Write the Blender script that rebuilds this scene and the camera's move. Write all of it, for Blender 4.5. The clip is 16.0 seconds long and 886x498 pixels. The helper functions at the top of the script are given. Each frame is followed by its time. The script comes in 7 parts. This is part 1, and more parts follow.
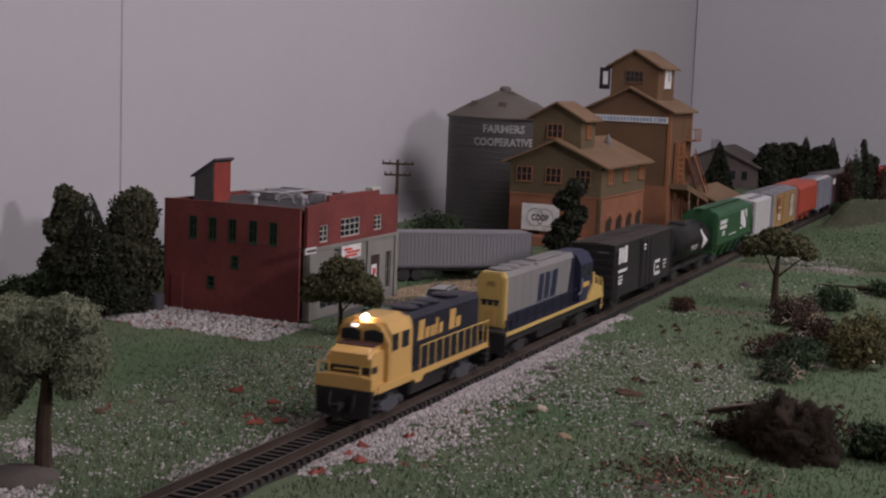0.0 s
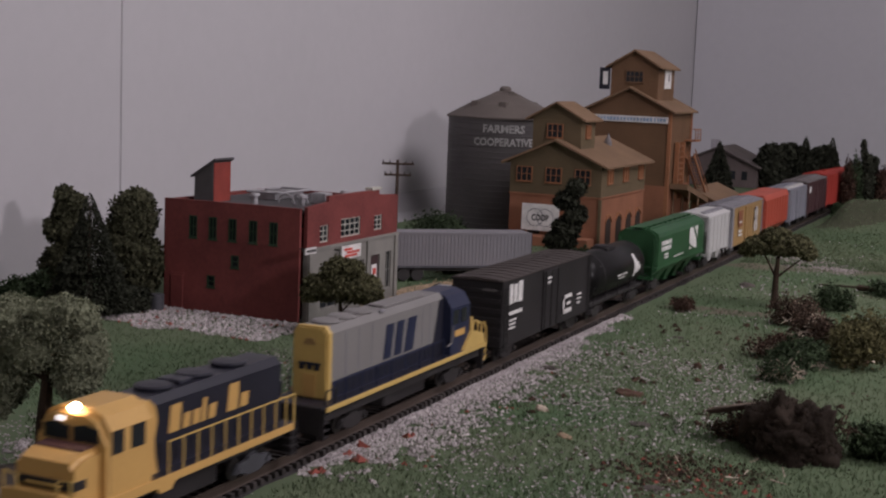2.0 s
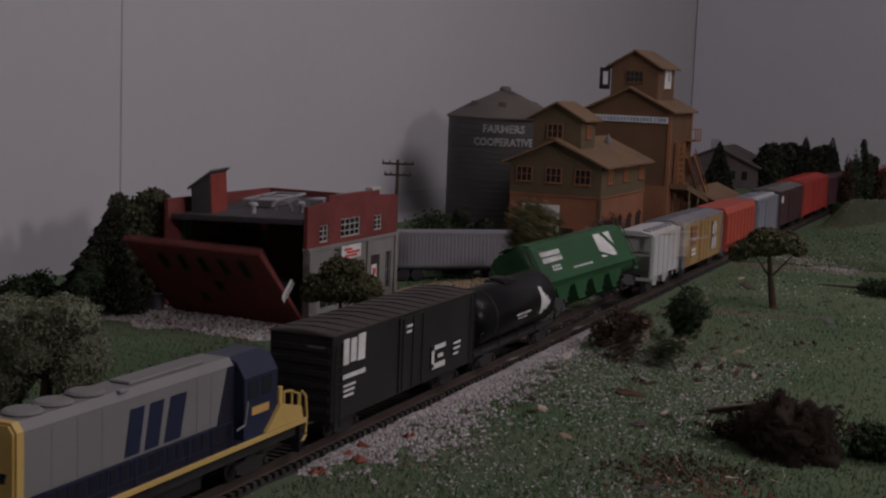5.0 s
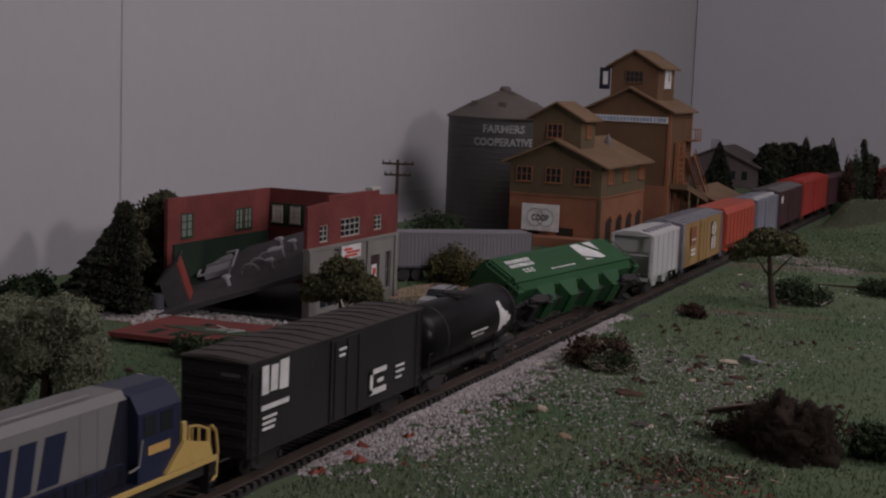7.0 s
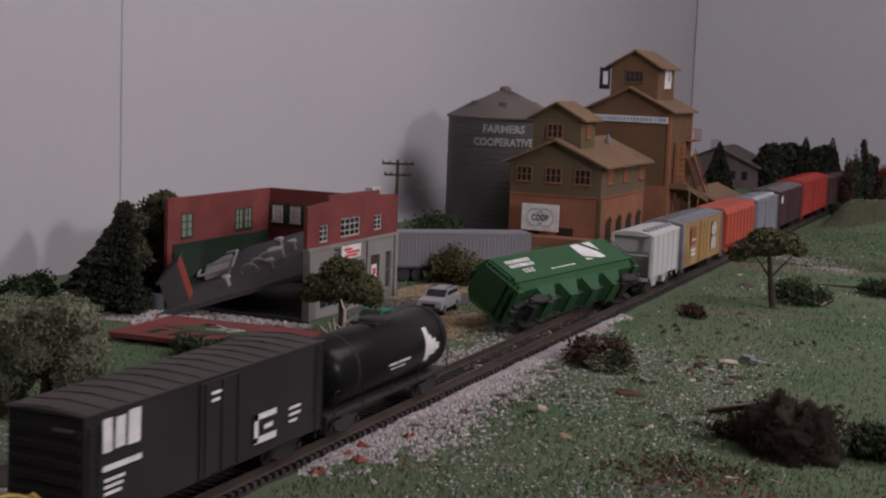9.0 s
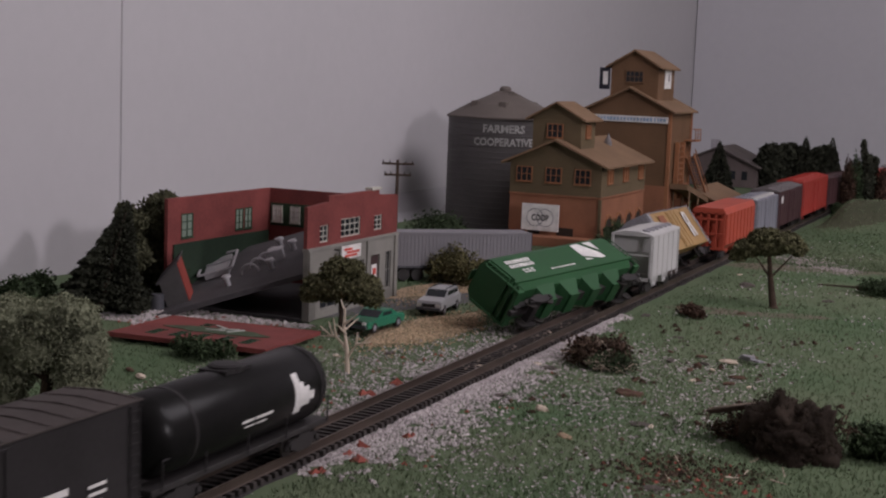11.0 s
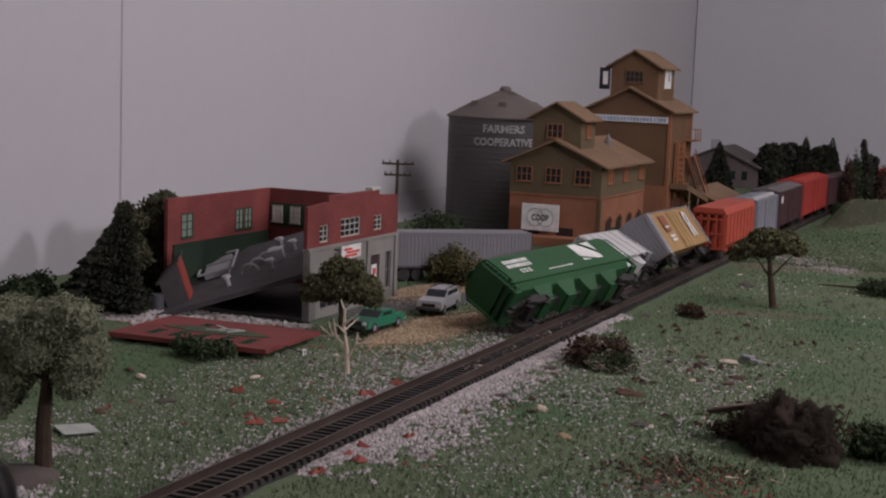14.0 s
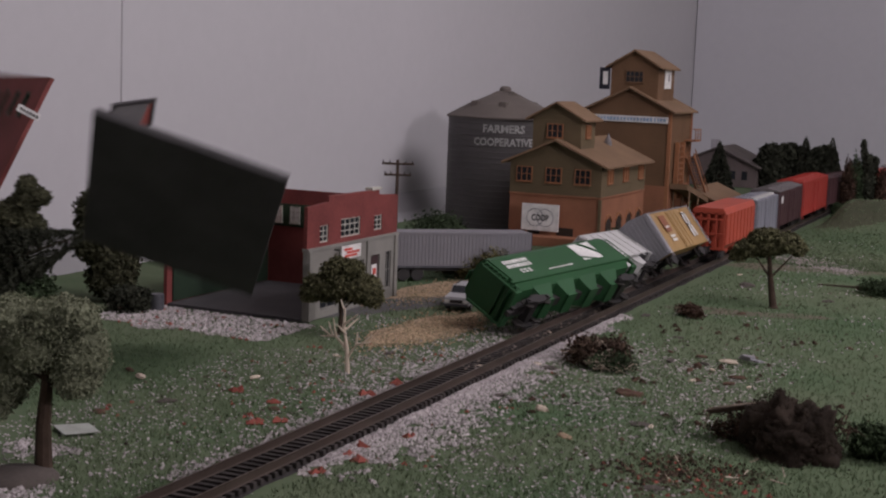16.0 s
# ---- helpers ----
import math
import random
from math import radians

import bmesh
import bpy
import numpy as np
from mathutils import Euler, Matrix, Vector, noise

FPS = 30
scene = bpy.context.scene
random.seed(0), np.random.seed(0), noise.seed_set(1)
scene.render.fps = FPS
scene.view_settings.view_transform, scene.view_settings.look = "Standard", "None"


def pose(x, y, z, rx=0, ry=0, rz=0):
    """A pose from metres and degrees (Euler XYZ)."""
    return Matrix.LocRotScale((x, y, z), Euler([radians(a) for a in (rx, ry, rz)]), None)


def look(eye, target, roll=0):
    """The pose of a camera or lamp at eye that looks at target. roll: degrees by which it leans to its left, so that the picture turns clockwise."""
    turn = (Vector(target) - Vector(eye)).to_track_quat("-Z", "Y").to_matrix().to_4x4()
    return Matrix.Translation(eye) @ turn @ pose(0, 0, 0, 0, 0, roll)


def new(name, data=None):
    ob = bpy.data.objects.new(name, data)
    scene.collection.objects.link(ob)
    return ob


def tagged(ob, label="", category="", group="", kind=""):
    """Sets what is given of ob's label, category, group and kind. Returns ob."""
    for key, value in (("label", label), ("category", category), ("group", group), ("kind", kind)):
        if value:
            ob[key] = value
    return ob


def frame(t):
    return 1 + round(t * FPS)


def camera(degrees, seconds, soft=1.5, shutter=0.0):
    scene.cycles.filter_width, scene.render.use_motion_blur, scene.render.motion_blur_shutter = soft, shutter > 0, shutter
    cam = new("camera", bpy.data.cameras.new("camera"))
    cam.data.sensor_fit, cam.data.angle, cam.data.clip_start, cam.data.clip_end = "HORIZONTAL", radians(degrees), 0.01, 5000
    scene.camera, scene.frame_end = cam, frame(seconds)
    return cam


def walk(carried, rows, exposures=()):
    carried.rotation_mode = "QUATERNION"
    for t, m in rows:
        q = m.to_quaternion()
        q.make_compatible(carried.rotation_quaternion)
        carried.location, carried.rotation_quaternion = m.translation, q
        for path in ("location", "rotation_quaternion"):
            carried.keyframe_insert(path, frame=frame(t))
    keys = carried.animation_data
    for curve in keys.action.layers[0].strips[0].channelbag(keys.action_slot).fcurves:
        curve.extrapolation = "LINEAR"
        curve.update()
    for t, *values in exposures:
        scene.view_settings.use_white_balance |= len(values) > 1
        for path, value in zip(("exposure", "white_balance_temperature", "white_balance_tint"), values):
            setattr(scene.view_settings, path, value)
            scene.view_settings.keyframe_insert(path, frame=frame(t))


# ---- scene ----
C = 0.01
EYE = (0.0, -0.32146, 0.18361)
AIM = (0.90750, 0.08002, 0.06005)
cam = camera(35.554, 16.0, soft=2.2, shutter=0.9)
walk(cam, [(0.0, look(EYE, AIM, 2.198)), (16.0, look(EYE, AIM, 2.198))],
     exposures=[(0.0, 0.0), (3.4, 0.0), (3.8, -0.25), (4.2, -0.6), (5.2, -0.9), (6.5, -0.9), (7.2, -0.55), (8.0, -0.05), (9.2, 0.0), (16.0, 0.0)])

# ---- light: a closed room with a ceiling lamp and a low key light ----
world = bpy.data.worlds.new("room_dark")
scene.world = world
world.use_nodes = True
world.node_tree.nodes["Background"].inputs[0].default_value = (0.5, 0.48, 0.5, 1)
world.node_tree.nodes["Background"].inputs[1].default_value = 0.02


def area(name, loc, target, size, watts, colour):
    data = bpy.data.lights.new(name, "AREA")
    data.shape, data.size, data.energy, data.color = "DISK", size, watts, colour
    ob = new(name, data)
    ob.matrix_world = look([c * C for c in loc], [c * C for c in target])
    return ob


# unseen key light; height and side follow from the tree shadows on the wall
area("floor_lamp", (6, -214, 80), (110, 20, 5), 0.2, 17.0, (1.04, 0.955, 1.03))
area("ceiling_lamp", (132, -80, 146), (150, 0, 0), 1.5, 32.8, (1.04, 0.96, 1.04))


# ---- materials ----
def mat(name, col, rough=0.7, metal=0.0, size=1.0, vary=0.25, bump=0.15, island=0.0, rand=0.0, col2=None, spec=0.3, fine=0.12):
    """size: the blotches in cm; vary: how far they lighten and darken the colour; fine: the size of the grain in cm."""
    m = bpy.data.materials.new(name)
    m.use_nodes = True
    nt = m.node_tree
    n, l = nt.nodes, nt.links
    b = n["Principled BSDF"]
    b.inputs["Roughness"].default_value = rough
    b.inputs["Metallic"].default_value = metal
    b.inputs["Specular IOR Level"].default_value = spec
    tc = n.new("ShaderNodeTexCoord")
    n1, n2 = n.new("ShaderNodeTexNoise"), n.new("ShaderNodeTexNoise")
    n1.inputs["Scale"].default_value, n1.inputs["Detail"].default_value = 100 / size * 0.6, 6
    n2.inputs["Scale"].default_value, n2.inputs["Detail"].default_value = 100 / fine * 0.6, 3
    l.new(tc.outputs["Object"], n1.inputs["Vector"])
    l.new(tc.outputs["Object"], n2.inputs["Vector"])
    add = n.new("ShaderNodeMath")
    add.operation = "MULTIPLY_ADD"
    add.inputs[1].default_value = 0.4
    l.new(n2.outputs["Fac"], add.inputs[0])
    l.new(n1.outputs["Fac"], add.inputs[2])
    ramp = n.new("ShaderNodeMapRange")
    ramp.inputs["From Min"].default_value, ramp.inputs["From Max"].default_value = 0.4, 1.0
    l.new(add.outputs[0], ramp.inputs["Value"])
    mix = n.new("ShaderNodeMix")
    mix.data_type = "RGBA"
    c2 = col2 or tuple(min(1, c * (1 + vary)) for c in col)
    c1 = col if col2 else tuple(c * (1 - vary) for c in col)
    mix.inputs["A"].default_value, mix.inputs["B"].default_value = (*c1, 1), (*c2, 1)
    l.new(ramp.outputs[0], mix.inputs["Factor"])
    out = mix.outputs["Result"]
    if island or rand:
        hs = n.new("ShaderNodeHueSaturation")
        src = n.new("ShaderNodeNewGeometry").outputs["Random Per Island"] if island else n.new("ShaderNodeObjectInfo").outputs["Random"]
        mr = n.new("ShaderNodeMapRange")
        k = island or rand
        mr.inputs["To Min"].default_value, mr.inputs["To Max"].default_value = 1 - k, 1 + k
        l.new(src, mr.inputs["Value"])
        l.new(mr.outputs[0], hs.inputs["Value"])
        l.new(out, hs.inputs["Color"])
        out = hs.outputs["Color"]
    l.new(out, b.inputs["Base Color"])
    if bump:
        bp = n.new("ShaderNodeBump")
        bp.inputs["Strength"].default_value, bp.inputs["Distance"].default_value = bump, 0.0006
        l.new(add.outputs[0], bp.inputs["Height"])
        l.new(bp.outputs[0], b.inputs["Normal"])
    return m


def planked(name, col, step, axis="Z", dark=0.75, rough=0.75, vary=0.2):
    """Weathered model siding: fine boards of step cm along one axis."""
    m = mat(name, col, rough, size=2.5, vary=vary, bump=0)
    nt = m.node_tree
    n, l = nt.nodes, nt.links
    b = n["Principled BSDF"]
    wave = n.new("ShaderNodeTexWave")
    wave.bands_direction, wave.wave_profile = axis, "SAW"
    wave.inputs["Scale"].default_value = 100 / step / 20 * math.pi
    wave.inputs["Distortion"].default_value = 0.0
    tc = n.new("ShaderNodeTexCoord")
    l.new(tc.outputs["Object"], wave.inputs["Vector"])
    bp = n.new("ShaderNodeBump")
    bp.inputs["Strength"].default_value, bp.inputs["Distance"].default_value = 0.6, 0.0008
    l.new(wave.outputs["Fac"], bp.inputs["Height"])
    l.new(bp.outputs[0], b.inputs["Normal"])
    return m


def glow(name, col, strength):
    m = bpy.data.materials.new(name)
    m.use_nodes = True
    b = m.node_tree.nodes["Principled BSDF"]
    b.inputs["Base Color"].default_value = (1, 0.9, 0.7, 1)
    b.inputs["Emission Color"].default_value, b.inputs["Emission Strength"].default_value = (*col, 1), strength
    return m


WALL = mat("painted_board", (0.43, 0.413, 0.428), 0.75, size=30, vary=0.05, bump=0.04, fine=0.8)
# end wall: bluish of itself, its extra lightness stands in for missing light
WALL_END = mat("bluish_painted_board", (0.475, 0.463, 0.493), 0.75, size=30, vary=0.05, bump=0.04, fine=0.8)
ROOM = mat("room_paint", (0.82, 0.8, 0.8), 0.9, size=60, vary=0.06, bump=0.02, fine=2)
GRASS = mat("grass_flock", (0.062, 0.107, 0.053), 0.95, size=9, bump=0.6, col2=(0.126, 0.143, 0.09), fine=0.25, spec=0.1)
BLADE = mat("flock_fibre", (0.08, 0.124, 0.064), 0.9, size=9, vary=0.3, bump=0, island=0.26, col2=(0.152, 0.177, 0.11), spec=0.1)
STONE = mat("ballast_stone", (0.36, 0.325, 0.32), 0.9, size=2, vary=0.2, bump=0.1, island=0.32, spec=0.2)
REDSTONE = mat("red_brick_crumb", (0.22, 0.06, 0.045), 0.9, size=1, bump=0.1, island=0.3)
DIRT = mat("tan_dirt", (0.3, 0.215, 0.14), 0.95, size=1.0, vary=0.45, bump=0.9, fine=0.15)
ASPHALT = mat("grey_lane", (0.09, 0.085, 0.085), 0.95, size=3, vary=0.3, bump=0.4)
RAIL = mat("rail_brown", (0.075, 0.056, 0.046), 0.45, 0.4, size=2, vary=0.3, bump=0.1)
TIE = mat("tie_brown", (0.034, 0.028, 0.026), 0.8, size=1, vary=0.3, bump=0.3, rand=0.3)
BLACK = mat("black_paint", (0.025, 0.0225, 0.0232), 0.5, size=3, vary=0.35, bump=0.05, spec=0.15)
BLACK_ROOF = mat("dusty_black_roof", (0.05, 0.04, 0.037), 0.7, size=3, vary=0.3, bump=0.1)
UNDER = mat("black_plastic", (0.028, 0.025, 0.025), 0.55, size=1, bump=0.1)
STEEL = mat("wheel_steel", (0.055, 0.05, 0.047), 0.45, 0.7, size=0.6, bump=0.1)
YELLOW = mat("yellow_paint", (0.5, 0.3, 0.1), 0.45, size=3, vary=0.12, bump=0.04)
YELLOW2 = mat("pale_yellow_paint", (0.5, 0.34, 0.11), 0.45, size=3, vary=0.12, bump=0.04)
NAVY = mat("navy_paint", (0.017, 0.017, 0.026), 0.42, size=3, vary=0.25, bump=0.04)
BLUE = mat("blue_paint", (0.018, 0.022, 0.048), 0.42, size=3, vary=0.2, bump=0.04)
GREYC = mat("warm_grey_paint", (0.18, 0.17, 0.165), 0.5, size=3, vary=0.1, bump=0.04)
SILVER = mat("silver_truck", (0.085, 0.085, 0.095), 0.45, 0.3, size=1, vary=0.25, bump=0.1)
GREEN = mat("green_car_paint", (0.022, 0.074, 0.029), 0.45, size=3, vary=0.2, bump=0.05)
WHITE = mat("white_paint", (0.43, 0.42, 0.41), 0.55, size=3, vary=0.12, bump=0.05)
LETTER = mat("white_lettering", (0.62, 0.6, 0.58), 0.6, size=0.6, vary=0.25, bump=0)
FADED = mat("faded_lettering", (0.36, 0.35, 0.34), 0.7, size=0.6, vary=0.35, bump=0)
OCHRE = mat("ochre_paint", (0.3, 0.185, 0.075), 0.5, size=2, vary=0.2, bump=0.05)
SILVERC = mat("silver_end_paint", (0.25, 0.243, 0.262), 0.45, 0.2, size=2, vary=0.15, bump=0.05)
ORANGE = mat("orange_red_paint", (0.35, 0.062, 0.037), 0.5, size=3, vary=0.15, bump=0.05)
GREYH = mat("blue_grey_paint", (0.2, 0.2, 0.23), 0.5, size=2, vary=0.2, bump=0.05)
BROWN = mat("dark_maroon_paint", (0.06, 0.028, 0.03), 0.55, size=2, vary=0.25, bump=0.05)
GREYROOF = mat("grey_car_roof", (0.14, 0.125, 0.125), 0.6, size=2, vary=0.25, bump=0.1)
REDCAR = mat("dull_red_paint", (0.32, 0.04, 0.03), 0.55, size=2, vary=0.25, bump=0.05)
REDWALL = mat("painted_red_brick", (0.155, 0.038, 0.034), 0.75, size=2.2, vary=0.35, bump=0.25, fine=0.15)
TAR = mat("tar_roof", (0.062, 0.057, 0.06), 0.8, size=2.5, vary=0.35, bump=0.3)
STUCCO = mat("grey_front_plaster", (0.2, 0.19, 0.17), 0.8, size=2, vary=0.18, bump=0.15)
GFRAME = mat("green_window_frame", (0.02, 0.042, 0.022), 0.6, size=0.5, bump=0.05)
CREAM = mat("cream_frame", (0.42, 0.4, 0.35), 0.6, size=0.5, bump=0.05)
GLASS = mat("dark_pane", (0.02, 0.022, 0.025), 0.2, size=1, vary=0.2, bump=0, spec=0.2)
COOPW = planked("brown_clapboard", (0.14, 0.078, 0.042), 0.28)
MILLW = planked("olive_clapboard", (0.12, 0.088, 0.05), 0.28)
COOPB = mat("terracotta_base", (0.235, 0.1, 0.056), 0.75, size=2, vary=0.22, bump=0.2)
COOPT = mat("orange_trim", (0.25, 0.108, 0.052), 0.7, size=1, vary=0.2, bump=0.1)
COOPR = planked("brown_roofing", (0.17, 0.105, 0.062), 0.4, "X")
SILO = mat("galvanised_silo", (0.1, 0.092, 0.092), 0.6, 0.25, size=5, vary=0.25, bump=0.1)
SILOR = mat("silo_roof_paint", (0.11, 0.092, 0.082), 0.65, 0.1, size=3, vary=0.2, bump=0.1)
SIGNBLUE = mat("faded_blue_band", (0.22, 0.3, 0.42), 0.6, size=1, bump=0.02)
TRAILER = mat("silver_trailer", (0.19, 0.182, 0.195), 0.5, 0.1, size=4, vary=0.12, bump=0.04)
TRUNK = mat("dark_bark", (0.05, 0.032, 0.022), 0.9, size=0.6, vary=0.4, bump=0.6)
BAREWOOD = mat("bare_tan_plastic", (0.52, 0.43, 0.34), 0.6, size=0.7, vary=0.2, bump=0.1)
LEAF_OLIVE = mat("olive_foliage", (0.104, 0.1, 0.054), 0.9, size=1.5, vary=0.35, bump=0, island=0.5, spec=0.1)
LEAF_SAGE = mat("sage_foliage", (0.185, 0.195, 0.13), 0.9, size=1.5, vary=0.3, bump=0, island=0.2, spec=0.1)
LEAF_DARK = mat("dark_pine_foliage", (0.031, 0.033, 0.023), 0.9, size=1.5, vary=0.4, bump=0, island=0.5, spec=0.1)
LEAF_MID = mat("mid_green_foliage", (0.064, 0.064, 0.038), 0.9, size=1.5, vary=0.4, bump=0, island=0.45, spec=0.1)
LEAF_DEEP = mat("deep_green_foliage", (0.038, 0.054, 0.028), 0.9, size=1.5, vary=0.4, bump=0, island=0.5, spec=0.1)
BUSH_YEL = mat("yellow_green_lichen", (0.092, 0.084, 0.04), 0.9, size=1, vary=0.3, bump=0, island=0.5, spec=0.1)
BUSH_BROWN = mat("brown_brush", (0.06, 0.036, 0.026), 0.9, size=1, vary=0.4, bump=0, island=0.6, spec=0.1)
BUSH_RED = mat("rust_brush", (0.066, 0.044, 0.032), 0.9, size=1, vary=0.4, bump=0, island=0.6, spec=0.1)
TWIG = mat("pale_twig", (0.34, 0.28, 0.22), 0.8, size=0.4, vary=0.4, bump=0.2, island=0.5)
ROCK = mat("mound_earth", (0.075, 0.062, 0.055), 0.95, size=1.5, vary=0.35, bump=0.6)
PAPER = mat("grey_paper", (0.32, 0.33, 0.3), 0.8, size=0.8, vary=0.2, bump=0.1)
CARGREEN = mat("green_car_body", (0.025, 0.15, 0.085), 0.3, size=2, vary=0.1, bump=0)
SIGNRED = mat("red_sign_paint", (0.5, 0.06, 0.04), 0.6, size=1, bump=0.02)
HEAD = glow("headlamp_glow", (1.0, 0.72, 0.5), 45)
HEAD2 = glow("number_board_glow", (0.95, 0.9, 1.0), 1.2)


# ---- mesh helpers; all lengths below are in centimetres ----
def at(x, y, z, rx=0, ry=0, rz=0):
    return pose(x * C, y * C, z * C, rx, ry, rz)


def raw(name, verts, faces, material, parent=None, label=""):
    me = bpy.data.meshes.new(name)
    me.from_pydata([(v[0] * C, v[1] * C, v[2] * C) for v in verts], [], faces)
    me.materials.append(material)
    ob = new(name, me)
    ob.parent = parent
    return tagged(ob, label)


def part(name, bm, material, parent=None, label="", smooth=False):
    """Links a bmesh as one mesh object under a thing or a part."""
    for v in bm.verts:
        v.co *= C
    me = bpy.data.meshes.new(name)
    bm.normal_update()
    bm.to_mesh(me)
    bm.free()
    me.materials.append(material)
    if smooth:
        for poly in me.polygons:
            poly.use_smooth = True
    ob = new(name, me)
    ob.parent = parent
    return tagged(ob, label)


def again(ob, m, parent):
    """Another part on the same mesh."""
    o = new(ob.name.split(".")[0], ob.data)
    o.parent = parent
    o.matrix_basis = m
    if "label" in ob:
        o["label"] = ob["label"]
    return o


def thing(name, m, label, category, group="", kind=""):
    ob = new(name)
    ob.empty_display_size = 0.01
    ob.matrix_basis = m
    return tagged(ob, label, category, group, kind)


def B():
    return bmesh.new()


def box(bm, x0, x1, y0, y1, z0, z1, bevel=0.0):
    vs = [bm.verts.new((x, y, z)) for x in (x0, x1) for y in (y0, y1) for z in (z0, z1)]
    fs = [bm.faces.new([vs[i] for i in f]) for f in ((0, 1, 3, 2), (4, 6, 7, 5), (0, 4, 5, 1), (2, 3, 7, 6), (0, 2, 6, 4), (1, 5, 7, 3))]
    if bevel:
        es = list({e for f in fs for e in f.edges})
        bmesh.ops.bevel(bm, geom=es, offset=bevel, segments=1, affect="EDGES")
    return bm


def prism(bm, poly, lo, hi, axis="x"):
    """A polygon drawn out along an axis; poly is in the two other axes, in the order x, y, z."""
    def put(a, b, c):
        return {"x": (c, a, b), "y": (a, c, b), "z": (a, b, c)}[axis]
    lo_v = [bm.verts.new(put(a, b, lo)) for a, b in poly]
    hi_v = [bm.verts.new(put(a, b, hi)) for a, b in poly]
    k = len(poly)
    bm.faces.new(lo_v[::-1])
    bm.faces.new(hi_v)
    for i in range(k):
        j = (i + 1) % k
        bm.faces.new((lo_v[i], lo_v[j], hi_v[j], hi_v[i]))
    bmesh.ops.recalc_face_normals(bm, faces=bm.faces)
    return bm


def rod(bm, a, b, r0, r1=None, n=8):
    a, b = Vector(a), Vector(b)
    r1 = r0 if r1 is None else r1
    q = (b - a).to_track_quat("Z", "Y").to_matrix()
    rings = []
    for p0, r in ((a, r0), (b, r1)):
        rings.append([bm.verts.new(p0 + q @ Vector((r * math.cos(2 * math.pi * i / n), r * math.sin(2 * math.pi * i / n), 0))) for i in range(n)])
    for i in range(n):
        j = (i + 1) % n
        bm.faces.new((rings[0][i], rings[0][j], rings[1][j], rings[1][i]))
    bm.faces.new(rings[0][::-1])
    bm.faces.new(rings[1])
    return bm


def lathe(bm, prof, n=32, axis="z", centre=(0, 0, 0)):
    """prof: (radius, height) pairs."""
    rings = []
    for r, h in prof:
        ring = []
        for i in range(n):
            a = 2 * math.pi * i / n
            u, v = r * math.cos(a), r * math.sin(a)
            p = (u, v, h) if axis == "z" else (h, u, v)
            ring.append(bm.verts.new(Vector(p) + Vector(centre)))
        rings.append(ring)
    for a, b in zip(rings, rings[1:]):
        for i in range(n):
            j = (i + 1) % n
            bm.faces.new((a[i], a[j], b[j], b[i]))
    bm.faces.new(rings[0][::-1])
    bm.faces.new(rings[-1])
    bmesh.ops.recalc_face_normals(bm, faces=bm.faces)
    return bm


def leaves(blobs, n, size, rng, hollow=0.75, flat=0.6):
    """Loose leaf flakes in and on clumps (x, y, z, rx, ry, rz)."""
    verts, faces = [], []
    w = np.array([b[3] * b[4] + b[4] * b[5] + b[3] * b[5] for b in blobs])
    pick = rng.choice(len(blobs), n, p=w / w.sum())
    for k in pick:
        b = blobs[k]
        d = rng.normal(size=3)
        d /= np.linalg.norm(d)
        bumpy = 1 + 0.22 * noise.noise(Vector((d[0] * 2.3 + k, d[1] * 2.3, d[2] * 2.3)))
        r = (hollow + (1.06 - hollow) * rng.random()) * bumpy
        c = np.array(b[:3]) + d * r * np.array(b[3:6])
        u = rng.normal(size=3)
        u /= np.linalg.norm(u)
        v = np.cross(u, d + 0.8 * rng.normal(size=3))
        v /= np.linalg.norm(v) + 1e-6
        s = size * (0.6 + 0.8 * rng.random())
        u, v = u * s, v * s * flat
        i = len(verts)
        verts += [c - u, c + v, c + u + 0.3 * s * d, c - v]
        faces.append((i, i + 1, i + 2, i + 3))
    return verts, faces


def letters(text, size, depth=0.02):
    """Built-in font as verts and faces in x (along), y (up), in cm."""
    cu = bpy.data.curves.new("text", "FONT")
    cu.body, cu.size, cu.align_x = text, size, "CENTER"
    cu.resolution_u = 2
    cu.offset = 0.035 * size
    ob = bpy.data.objects.new("text", cu)
    scene.collection.objects.link(ob)
    dg = bpy.context.evaluated_depsgraph_get()
    me = bpy.data.meshes.new_from_object(ob.evaluated_get(dg))
    vs = [tuple(v.co) for v in me.vertices]
    fs = [tuple(p.vertices) for p in me.polygons]
    bpy.data.objects.remove(ob)
    bpy.data.curves.remove(cu)
    bpy.data.meshes.remove(me)
    return vs, fs


# ---- the room and the layout board ----
def board(name, x0, x1, y0, y1, z0, z1, material, label, category):
    ob = part(name, box(B(), x0, x1, y0, y1, z0, z1), material)
    return tagged(ob, label, category, kind="structure")


board("wall_north", -160, 331, 46, 48, -100, 150, WALL, "pale grey painted backdrop wall behind the layout", "wall")
board("wall_east", 314, 331, -230, 45.8, -100, 150, WALL_END, "pale grey painted end wall of the room, lightened in place of light", "wall")
# south and west walls, ceiling and floor: unseen, added to bounce lamp light
board("wall_south", -160, 331, -236, -230, -100, 150, ROOM, "unseen pale room wall, added to bounce light", "wall")
board("wall_west", -166, -160, -236, 48, -100, 150, ROOM, "unseen pale room wall, added to bounce light", "wall")
board("ceiling", -166, 331, -236, 48, 150, 154, ROOM, "unseen white room ceiling, added to bounce light", "ceiling")
board("floor", -166, 331, -236, 48, -104, -100, ROOM, "unseen room floor under the layout, added to close the room", "floor")
